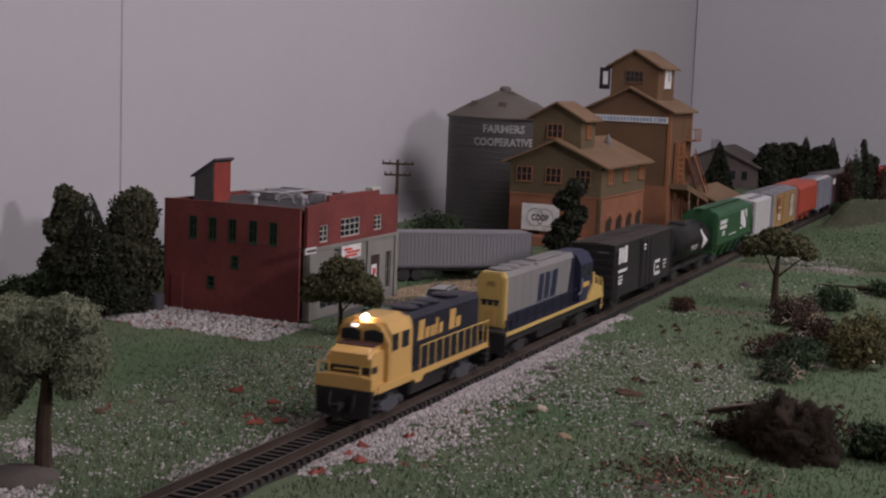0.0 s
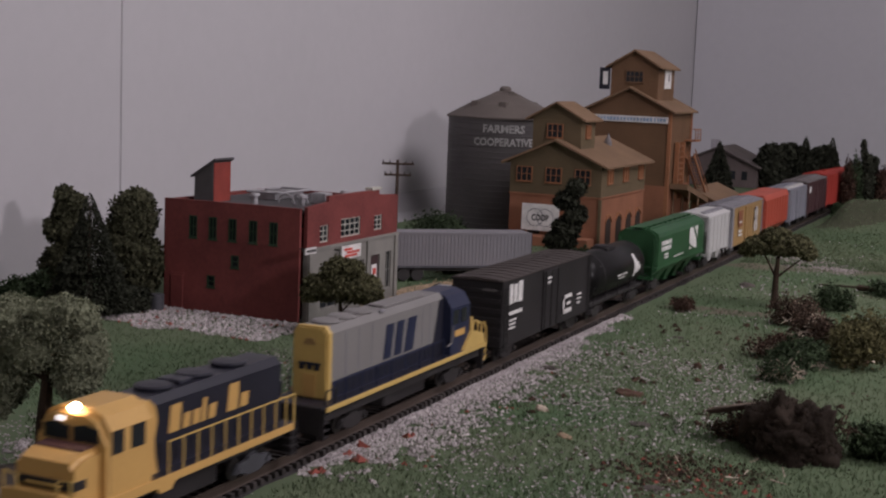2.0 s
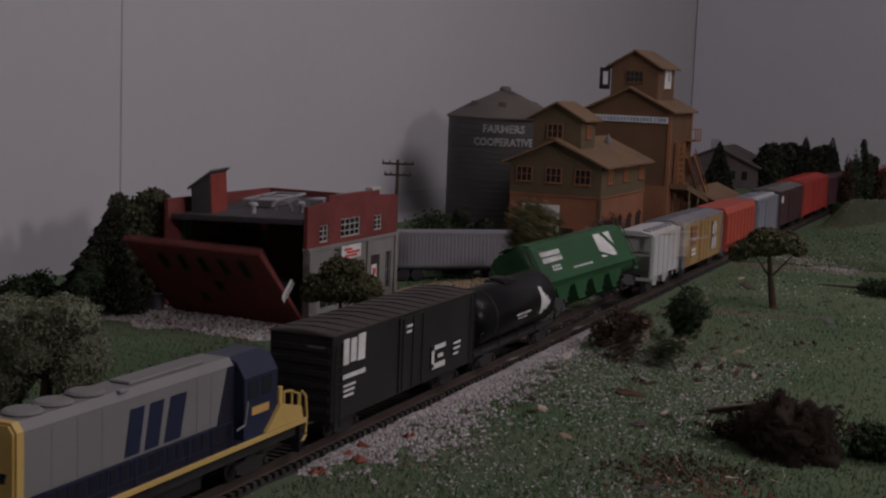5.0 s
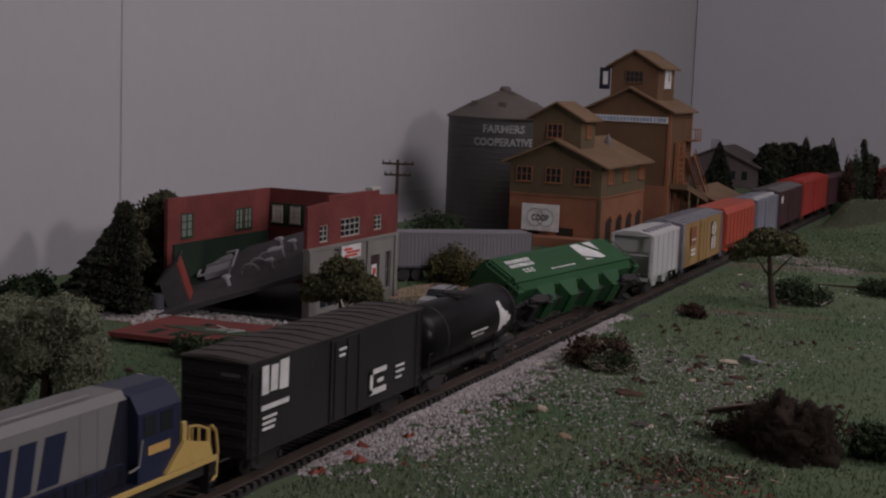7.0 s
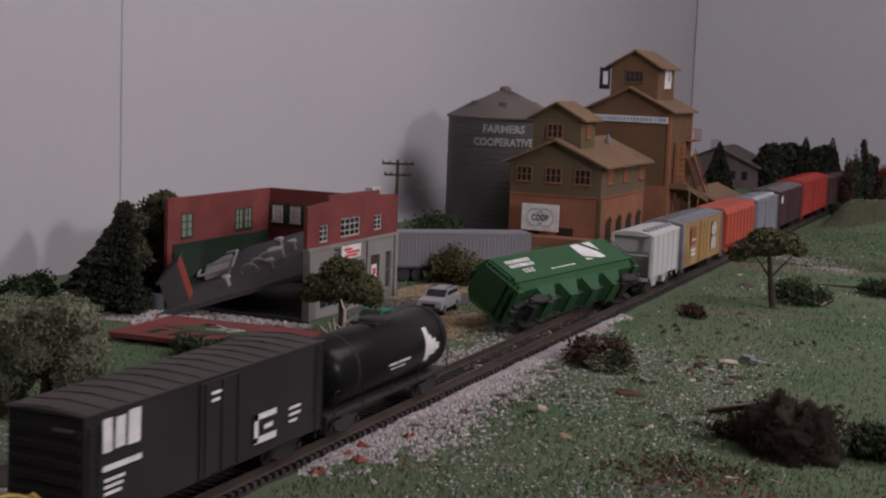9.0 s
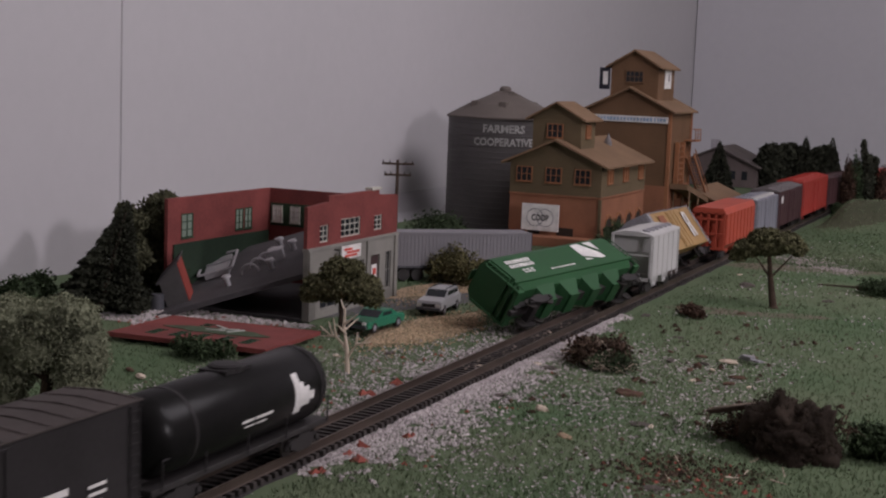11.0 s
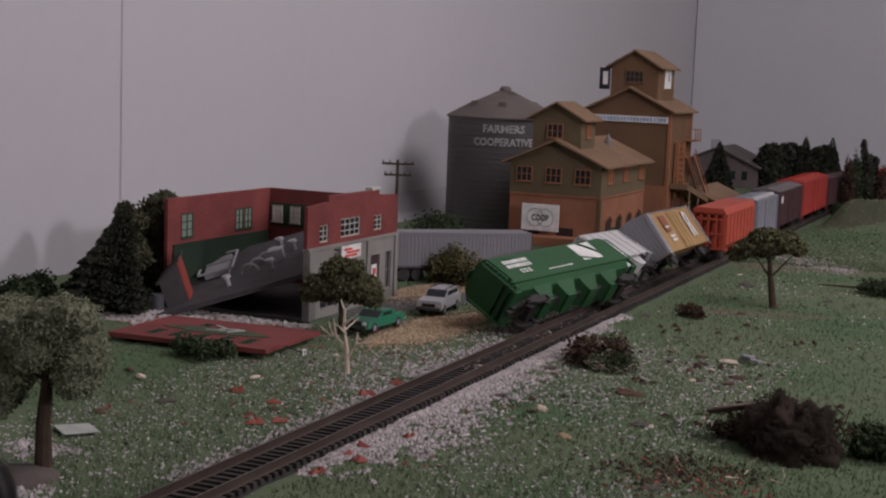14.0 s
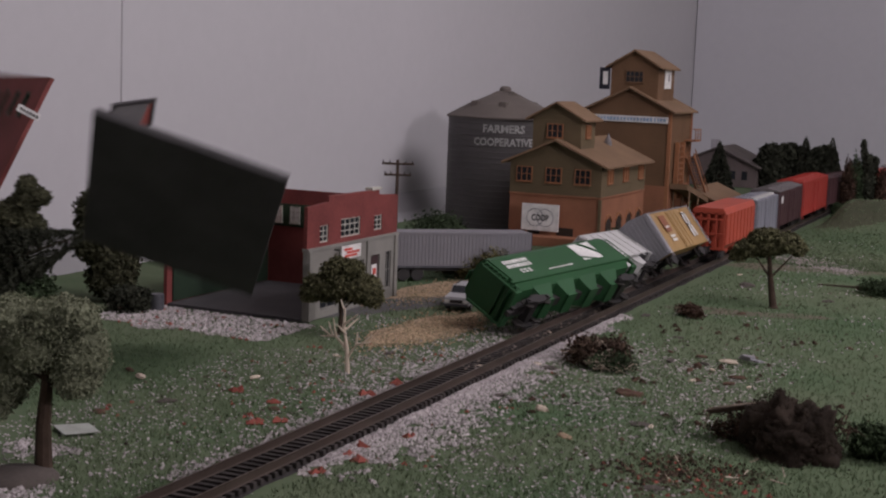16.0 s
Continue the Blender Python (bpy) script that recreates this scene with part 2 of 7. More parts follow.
# the vertical joint of two backdrop boards, standing slightly proud
tagged(part("trim", prism(B(), [(103.14, 45.84), (103.3, 45.84), (103.36, 45.97), (103.06, 45.97)], 0.5, 60, "z"), WALL), "raised paper joint on the backdrop wall", "joint", kind="structure")
# darker grey wedge along the wall foot, from x 122 to the end wall
tagged(part("trim_cove", prism(B(), [(45.9, 3.2), (45.9, 0.0), (43.0, 0.0), (44.6, 0.8)], 122, 313, "x"), mat("cove_grey", (0.3, 0.29, 0.3), 0.9, size=8, vary=0.15)), "darker grey strip sloping out at the foot of the backdrop", "cove", kind="structure")


def hill(x, y):
    k = min(1, max(0, (-y - 1.9) / 4.2))
    h = 3.3 * math.exp(-((x - 203) / 9.5) ** 2 - (max(0, -y - 9) / 9) ** 2) * k * k * (3 - 2 * k)
    h += 1.2 * math.exp(-((x - 196) / 16) ** 2 - ((y + 26) / 9) ** 2)
    h += 0.25 * noise.noise(Vector((x * 0.05, y * 0.05, 0))) * min(1, max(0, abs(y) - 4) / 6)
    h += 0.08 * noise.noise(Vector((x * 0.4, y * 0.4, 3)))
    return h - 0.06


def ground():
    xs = np.concatenate([np.arange(-60, 30, 6), np.arange(30, 150, 0.8), np.arange(150, 326, 1.4)])
    ys = np.concatenate([np.arange(-150, -34, 6), np.arange(-34, 34, 0.8), np.arange(34, 46.5, 1.5)])
    verts = [(x, y, hill(x, y)) for x in xs for y in ys]
    k = len(ys)
    faces = [(i * k + j, (i + 1) * k + j, (i + 1) * k + j + 1, i * k + j + 1) for i in range(len(xs) - 1) for j in range(k - 1)]
    ob = raw("ground", verts, faces, GRASS)
    for poly in ob.data.polygons:
        poly.use_smooth = True
    tagged(ob, "green flock grass over a model railway board", "ground", kind="structure")


ground()


def patch(name, cx, cy, rx, ry, turn, material, label, z=0.1, seed=0):
    """A thin uneven spread of earth that follows the ground."""
    verts, faces, rings, n = [(cx, cy, hill(cx, cy) + z + 0.06)], [], 7, 40
    for r in range(1, rings + 1):
        for i in range(n):
            a = 2 * math.pi * i / n
            k = r / rings * (1 + 0.35 * noise.noise(Vector((math.cos(a) * 1.7 + seed, math.sin(a) * 1.7, seed))))
            u, v = rx * k * math.cos(a), ry * k * math.sin(a)
            x, y = cx + u * math.cos(turn) - v * math.sin(turn), cy + u * math.sin(turn) + v * math.cos(turn)
            verts.append((x, y, hill(x, y) + (z + 0.06 if r < rings else -0.05) + 0.05 * noise.noise(Vector((x, y, seed)))))
    for i in range(n):
        faces.append((0, 1 + i, 1 + (i + 1) % n))
        for r in range(rings - 1):
            a, b = 1 + r * n, 1 + (r + 1) * n
            faces.append((a + i, b + i, b + (i + 1) % n, a + (i + 1) % n))
    ob = raw(name, verts, faces, material)
    for poly in ob.data.polygons:
        poly.use_smooth = True
    return tagged(ob, label, "ground", kind="structure")


patch("ground_lane", 103, 15.0, 16, 3.4, -0.35, ASPHALT, "dark grey lane beside the brick building", 0.0, 1)
patch("ground_dirt", 109.5, 15.8, 10, 3.2, -0.25, DIRT, "tan dirt yard beside the lane", 0.02, 2)
# brown tone is the turf's own; its darkness stands in for slope shade
patch("ground_rise", 200, -8.6, 13, 5.2, -0.25, mat("brown_turf", (0.045, 0.056, 0.032), 0.95, size=5, bump=0.6, col2=(0.08, 0.076, 0.052), fine=0.25, spec=0.1), "brownish turf on the far rise, darkened for shade", -0.03, 7)
WORN = mat("worn_tan_turf", (0.085, 0.085, 0.058), 0.95, size=4, bump=0.6, col2=(0.15, 0.128, 0.098), fine=0.25, spec=0.1)
patch("ground_worn_a", 114, -10, 7.5, 2.0, -1.3, WORN, "worn tan strip of turf in the meadow", -0.045, 9)
patch("ground_worn_b", 148, -12.5, 13, 4.0, -1.2, WORN, "worn tan strip of turf on the far meadow", -0.045, 11)
patch("ground_sand", 91.0, 9.2, 8.5, 2.6, -0.12, DIRT, "tan sand spread near the track", 0.02, 5)


# ---- scatter: stones, crumbs, grass fibres ----
def stones(name, places, size, material, label, seed, lift=0.0):
    rng = np.random.default_rng(seed)
    verts, faces = [], []
    for x, y in places:
        s = size * (0.55 + 0.9 * rng.random())
        i = len(verts)
        z = hill(x, y) + 0.2 * s + lift
        for d in ((1, 0, 0), (0, 1, 0), (-1, 0, 0), (0, -1, 0), (0, 0, 0.75), (0, 0, -0.6)):
            j = 0.65 + 0.6 * rng.random()
            verts.append((x + d[0] * s * j + 0.2 * s * rng.normal(), y + d[1] * s * j + 0.2 * s * rng.normal(), z + d[2] * s * j))
        faces += [(i, i + 1, i + 4), (i + 1, i + 2, i + 4), (i + 2, i + 3, i + 4), (i + 3, i, i + 4), (i + 1, i, i + 5), (i + 2, i + 1, i + 5), (i + 3, i + 2, i + 5), (i, i + 3, i + 5)]
    return tagged(raw(name, verts, faces, material), label, "gravel", kind="stuff")


def clumped(rng, n, x0, x1, y0, y1, scale, cut, seed):
    out = []
    while len(out) < n:
        x, y = x0 + (x1 - x0) * rng.random(), y0 + (y1 - y0) * rng.random()
        if noise.noise(Vector((x * scale, y * scale, seed))) > cut + 0.25 * rng.random() - 0.12:
            out.append((x, y))
    return out


rng = np.random.default_rng(4)
near = []
while len(near) < 8200:
    x = 54 + 52 * rng.random() ** 1.35
    width = 0.6 + 3.0 * max(0, 1 - abs(x - 63) / 34) + 1.0 * noise.noise(Vector((x * 0.3, 0, 1)))
    d = abs(rng.normal()) * max(0.45, width) * 0.62
    if x < 55.5 + 0.75 * d and rng.random() < 0.95:
        continue
    if noise.noise(Vector((x * 0.5, d * 0.9, 6))) > -0.1 - 0.5 / (0.4 + d) and (x < 92 or rng.random() < (108 - x) / 16):
        near.append((x, -1.02 - d))
stones("ballast", near, 0.135, STONE, "pale pinkish grey ballast spilled beside the rails", 1)
far = [(50 + 90 * rng.random(), 1.42 + abs(rng.normal()) * 1.3) for _ in range(6500)]
far = [c for c in far if noise.noise(Vector((c[0] * 0.12, c[1] * 0.2, 8))) > -0.25]
stones("ballast", far, 0.12, STONE, "pale grey ballast on the far shoulder of the track", 2)
yard = [(78.5 + 9.0 * rng.random(), 16.5 + 15 * rng.random()) for _ in range(2300)]
yard = [c for c in yard if c[0] > 79.5 + 2.5 * noise.noise(Vector((c[1] * 0.25, 0, 2))) + 0.15 * abs(c[1] - 22)]
stones("gravel", yard, 0.17, STONE, "pale pinkish gravel apron before the brick building", 3)
stones("gravel", clumped(rng, 7600, 46, 94, -17, 16, 0.1, -0.12, 5.0), 0.075, STONE, "scattered white gravel flecks in the grass", 4)
stones("gravel", clumped(rng, 700, 44, 52, 4, 16, 0.3, 0.05, 9.0), 0.15, STONE, "loose pale stones near the tree foot", 5)
stones("gravel", [(x + 2 * rng.normal(), y + 0.9 * rng.normal()) for x, y in [(154 - 6.5 * u, -4.6 - 9.0 * u) for u in rng.random(1300)]], 0.13, mat("dull_gravel", (0.24, 0.215, 0.2), 0.95, size=2, vary=0.3, bump=0.2, island=0.4), "strip of pale gravel across the meadow", 15)
stones("gravel", clumped(rng, 800, 96, 175, -30, -3, 0.16, 0.1, 6.0), 0.1, STONE, "thin gravel flecks on the far meadow", 16)
stones("gravel", clumped(rng, 900, 56, 96, -18, -3, 0.22, -0.05, 41.0), 0.1, STONE, "fine white flecks strewn over the meadow", 24)
stones("red_crumbs", clumped(rng, 95, 58, 84, -6, 14, 0.25, 0.15, 2.0) + clumped(rng, 30, 60, 70, -22, -14, 0.5, 0.1, 3.0), 0.14, REDSTONE, "crumbs of red brick scattered in grass and ballast", 6)
for k, (x, y) in enumerate(((66.5, 9.6), (65.4, 6.7), (61.8, 6.0), (61.0, 5.0), (62.1, 4.1), (59.6, -1.8), (58.1, -2.0), (54.8, -2.3), (57.4, -2.9), (62.6, -3.3), (69.7, 2.9), (73.4, 2.9))):
    stones("brick_chunk", [(x, y), (x + 0.3, y + 0.25), (x - 0.2, y + 0.3)], 0.27, REDSTONE, "broken chunk of red brick in the ballast", 200 + k)
stones("red_crumbs", [(61.9 + 1.5 * rng.normal(), -17.2 + 1.9 * rng.normal()) for _ in range(42)], 0.15, REDSTONE, "crumbs of red brick in the meadow litter", 21)
stones("litter_crumbs", [(62.2 + 1.4 * rng.normal(), -16.8 + 2.2 * rng.normal()) for _ in range(170)], 0.14, BUSH_RED, "rusty brown litter heaped in the grass", 22)
stones("litter_crumbs", clumped(rng, 420, 56, 140, -28, -4, 0.3, 0.05, 12.0) + clumped(rng, 90, 54, 78, 3, 16, 0.3, 0.05, 13.0), 0.11, mat("brown_litter", (0.06, 0.042, 0.032), 0.95, size=0.6, vary=0.4, bump=0.3, island=0.7), "brown twig and bark crumbs in the grass", 17)
stones("litter_crumbs", clumped(rng, 60, 66, 108, -22, -5, 0.3, 0.05, 31.0), 0.24, BUSH_BROWN, "dark scraps of bark and brush in the meadow", 23)
stones("sand_crumbs", [(91 + 6.5 * rng.normal() * 0.6, 8.8 + 1.9 * rng.normal() * 0.7) for _ in range(3200)] + [(108 + 7 * rng.normal() * 0.6, 15.5 + 2 * rng.normal() * 0.6) for _ in range(1400)], 0.085, mat("tan_crumbs", (0.34, 0.25, 0.16), 0.95, size=0.6, vary=0.3, bump=0.3, island=0.4), "tan dirt crumbs over the yard", 18, 0.07)
stones("ballast", clumped(rng, 1100, 70, 100, 1.8, 8.5, 0.2, -0.15, 14.0), 0.1, STONE, "grey gravel between track and yard", 19)
stones("track_crumbs", [(78 + 28 * rng.random(), -1.0 + 2.3 * rng.random()) for _ in range(300)], 0.12, mat("dull_crumbs", (0.13, 0.105, 0.09), 0.95, size=1, vary=0.4, bump=0.2, island=0.7), "dull crumbs of earth and stone between the rails", 25, 0.36)
stones("red_crumbs", [(79.5 + 7 * rng.random(), 17.5 + 12 * rng.random()) for _ in range(70)], 0.16, REDSTONE, "crumbs of red brick in the gravel apron", 7)


def grass(n, seed, d0=38, span=125, wide=1.0):
    rng = np.random.default_rng(seed)
    verts, faces = [], []
    while len(faces) < n:
        d = d0 + span * rng.random() ** 1.6
        a = rng.random() * 0.78 - 0.07
        x, y = d * math.cos(a), -32 + d * math.sin(a)
        if abs(y) < 1.9 or y > 30 or (x > 208 and abs(math.hypot(x - 213, y + 46) - 46) < 2) or (87 < x < 104 and 17 < y < 31):
            continue
        h, t = 0.12 + 0.16 * rng.random(), rng.random() * 6.3
        i, z = len(verts), hill(x, y)
        w = (0.035 + 0.02 * rng.random()) * wide
        u, v = w * math.cos(t), w * math.sin(t)
        verts += [(x - u, y - v, z - 0.02), (x + u, y + v, z - 0.02), (x + 0.1 * rng.normal(), y + 0.1 * rng.normal(), z + h)]
        faces.append((i, i + 1, i + 2))
    tagged(raw("grass", verts, faces, BLADE), "short green flock grass fibres", "grass", kind="stuff")


grass(130000, 11)
grass(45000, 12, 150, 75, 2.2)


# ---- the track ----
CURVE_X, CURVE_R = 213.0, 46.0


def on_rail(d):
    """The track's middle line, d cm along it: x, y, heading."""
    if d <= CURVE_X:
        return d, 0.0, 0.0
    a = (d - CURVE_X) / CURVE_R
    return CURVE_X + CURVE_R * math.sin(a), CURVE_R * (math.cos(a) - 1), -a


def car_on_rail(d, length):
    x0, y0, _ = on_rail(d + 2.5)
    x1, y1, _ = on_rail(d + length - 2.5)
    a = math.atan2(y1 - y0, x1 - x0)
    return at(x0 - 2.5 * math.cos(a), y0 - 2.5 * math.sin(a), 0.8, 0, 0, math.degrees(a))


def track():
    t = thing("railway_track", at(0, 0, 0), "brown model railway track with wooden ties", "track", kind="structure")
    for y in (-0.8, 1.13):
        prof = [(y - 0.065, 0.35), (y + 0.065, 0.35), (y + 0.03, 0.42), (y + 0.03, 0.7), (y + 0.055, 0.73), (y + 0.055, 0.8), (y - 0.055, 0.8), (y - 0.055, 0.73), (y - 0.03, 0.7), (y - 0.03, 0.42)]
        part("rail", prism(B(), prof, -40, CURVE_X, "x"), RAIL, t, "brown weathered rail")
        verts, faces, n = [], [], len(prof)
        for i in range(49):
            x, y0, a = on_rail(CURVE_X + i * 2.4)
            verts += [(x - u * math.sin(a), y0 + u * math.cos(a), z) for u, z in prof]
            if i:
                faces += [((i - 1) * n + j, i * n + j, i * n + (j + 1) % n, (i - 1) * n + (j + 1) % n) for j in range(n)]
        raw("rail", verts, faces, RAIL, t)
    part("roadbed", prism(B(), [(-1.1, -0.1), (1.5, -0.1), (1.3, 0.13), (-0.95, 0.13)], -40, 214, "x"), mat("roadbed_grey", (0.03, 0.026, 0.026), 0.95, size=0.8, vary=0.4, bump=0.6, fine=0.15), t)
    first = part("tie", box(B(), -0.15, 0.15, -1.14, 1.5, 0.1, 0.36, 0.02), TIE, t)
    first.matrix_basis = at(34.0, 0, 0)
    rng = random.Random(3)
    for i in range(1, 290):
        again(first, at(34.0 + 0.62 * i, rng.uniform(-0.05, 0.05), 0, 0, 0, rng.uniform(-1.5, 1.5)), t)
    bm = B()
    for i in range(200):
        x, y, a = on_rail(213.9 + 0.56 * i)
        tie = box(bmesh.new(), -0.15, 0.15, -1.14, 1.5, 0.1, 0.36)
        bmesh.ops.transform(tie, matrix=Matrix.Translation((x, y, 0)) @ Matrix.Rotation(a, 4, "Z"), verts=tie.verts)
        me = bpy.data.meshes.new("tie_mesh")
        tie.to_mesh(me)
        tie.free()
        bm.from_mesh(me)
        bpy.data.meshes.remove(me)
    tagged(part("far_ties", bm, TIE, t), kind="stuff")


track()


# ---- rolling stock; each car: front at x = 0, rails at z = 0 ----
def bogie(parent, x, material=None, wheel=0.5):
    """A two-axle bogie under its car."""
    bm = B()
    for s in (-1, 1):
        y0, y1 = sorted((s * 1.02, s * 1.2))
        prism(bm, [(x - 1.5, 0.35), (x - 1.2, 0.75), (x - 0.5, 0.8), (x - 0.35, 0.95), (x + 0.35, 0.95), (x + 0.5, 0.8), (x + 1.2, 0.75), (x + 1.5, 0.35), (x + 0.9, 0.3), (x + 0.45, 0.12), (x - 0.45, 0.12), (x - 0.9, 0.3)], y0, y1, "y")
        for dx in (-1.15, 1.15):
            rod(bm, (x + dx, s * 1.15, 0.5), (x + dx, s * 1.3, 0.5), 0.16)
    box(bm, x - 0.35, x + 0.35, -1.1, 1.1, 0.45, 1.05)
    frame_ob = part("bogie", bm, material or UNDER, parent)
    for dx in (-1.1, 1.1):
        for s in (-1, 1):
            bm = lathe(B(), [(0.1, -0.06), (wheel, -0.06), (wheel * 0.98, 0.05), (wheel * 0.75, 0.07), (0.12, 0.02)], 16)
            for v in bm.verts:
                v.co = Vector((v.co.x + x + dx, s * 0.85 - s * v.co.z, v.co.y + wheel))
            part("wheel", bm, STEEL, frame_ob)


def running_gear(t, L, inset=2.6, material=None, sill=True):
    bogie(t, inset, material)
    bogie(t, L - inset, material)
    if sill:
        part("underframe", box(B(), 0.3, L - 0.3, -0.35, 0.35, 0.85, 1.4), UNDER, t)
    for x0, x1 in ((-0.35, 0.5), (L - 0.5, L + 0.35)):
        bm = box(B(), x0, x1, -0.12, 0.12, 0.75, 1.0)
        box(bm, (x0 if x0 < 0 else x1 - 0.25), (x0 + 0.25 if x0 < 0 else x1), -0.2, 0.2, 0.68, 1.05, 0.04)
        part("coupler", bm, UNDER, t)


def ladder(t, x, y, z0, z1, material, width=0.55, name="ladder"):
    bm = B()
    for dx in (0, width):
        rod(bm, (x + dx, y, z0), (x + dx, y, z1), 0.035, n=5)
    k = int((z1 - z0) / 0.42)
    for i in range(1, k + 1):
        z = z0 + (z1 - z0) * i / (k + 0.5)
        rod(bm, (x, y, z), (x + width, y, z), 0.03, n=5)
    return part(name, bm, material, t)


def marks(t, y, items, material, name="lettering"):
    """Plain painted shapes on the side of a car: (x0, x1, z0, z1, slant)."""
    for x0, x1, z0, z1, sl in items:
        part(name, prism(B(), [(x0, z0), (x1, z0), (x1 + sl, z1), (x0 + sl, z1)], y - 0.012, y + 0.01, "y"), material, t)


def boxcar(name, x0, L, eave, body, roof, label, ribs=14, hb=1.05, rib_mat=None, ridge=0.35, group="freight cars of the train", posts=True, rib=0.12):
    t = thing(name, at(x0, 0, 0.8), label, "railway car", group)
    running_gear(t, L)
    w = 1.72
    part("body", box(B(), 0.25, L - 0.25, -w, w, hb, eave, 0.05), body, t)
    part("roof", prism(B(), [(-w - 0.06, eave), (w + 0.06, eave), (w + 0.06, eave + 0.06), (0.3, eave + ridge), (-0.3, eave + ridge), (-w - 0.06, eave + 0.06)], 0.15, L - 0.15, "x"), roof, t)
    bm = B()
    for i in range(ribs + 1):
        x = 0.35 + (L - 0.7) * i / ribs
        prism(bm, [(-w - 0.04, eave + 0.08), (0, eave + ridge - 0.03), (w + 0.04, eave + 0.08), (w + 0.04, eave + rib), (0, eave + ridge + rib - 0.03), (-w - 0.04, eave + rib)], x - 0.06, x + 0.06, "x")
    part("roof_ribs", bm, roof, t)
    if posts:
        first = part("side_post", box(B(), -0.07, 0.07, -0.03, 0.03, hb + 0.1, eave - 0.05), rib_mat or body, t)
        first.matrix_basis = at(0.35, -w - 0.02, 0)
        for i in range(1, 2 * ribs + 2):
            again(first, at(0.35 + (L - 0.7) * (i % (ribs + 1)) / ribs, (-w - 0.02) if i <= ribs else (w + 0.02), 0), t)
    rib = None
    for xe, s in ((0.25, -1), (L - 0.25, 1)):
        for i in range(6):
            z = hb + 0.4 + (eave - hb - 0.6) * i / 6
            if rib:
                again(rib, at(xe + s * 0.03, 0, z), t)
            else:
                rib = part("end_rib", box(B(), -0.04, 0.04, -w + 0.15, w - 0.15, 0, 0.28, 0.02), rib_mat or body, t)
                rib.matrix_basis = at(xe + s * 0.03, 0, z)
    for s in (-1, 1):
        bm = box(B(), L / 2 - 1.5, L / 2 + 1.5, min(s * w, s * (w + 0.1)), max(s * w, s * (w + 0.1)), hb + 0.12, eave - 0.12, 0.02)
        for dx in (-1.2, 0, 1.2):
            rod(bm, (L / 2 + dx, s * (w + 0.14), hb + 0.2), (L / 2 + dx, s * (w + 0.14), eave - 0.2), 0.04, n=5)
        part("door", bm, body, t)
    ladder(t, 0.4, -w - 0.1, hb - 0.3, eave - 0.4, rib_mat or body)
    ladder(t, L - 0.95, -w - 0.1, hb - 0.3, eave - 0.1, rib_mat or body)
    return t


def handrail(t, pts, z_foot, material, r=0.035, name="handrail"):
    """A rail through the points with a stanchion at each."""
    bm = B()
    for a, b in zip(pts, pts[1:]):
        rod(bm, a, b, r, n=5)
    rail = part(name, bm, material, t)
    for q in pts:
        part("stanchion", rod(B(), (q[0], q[1], z_foot), q, r * 1.35, n=5), material, rail)
    return rail


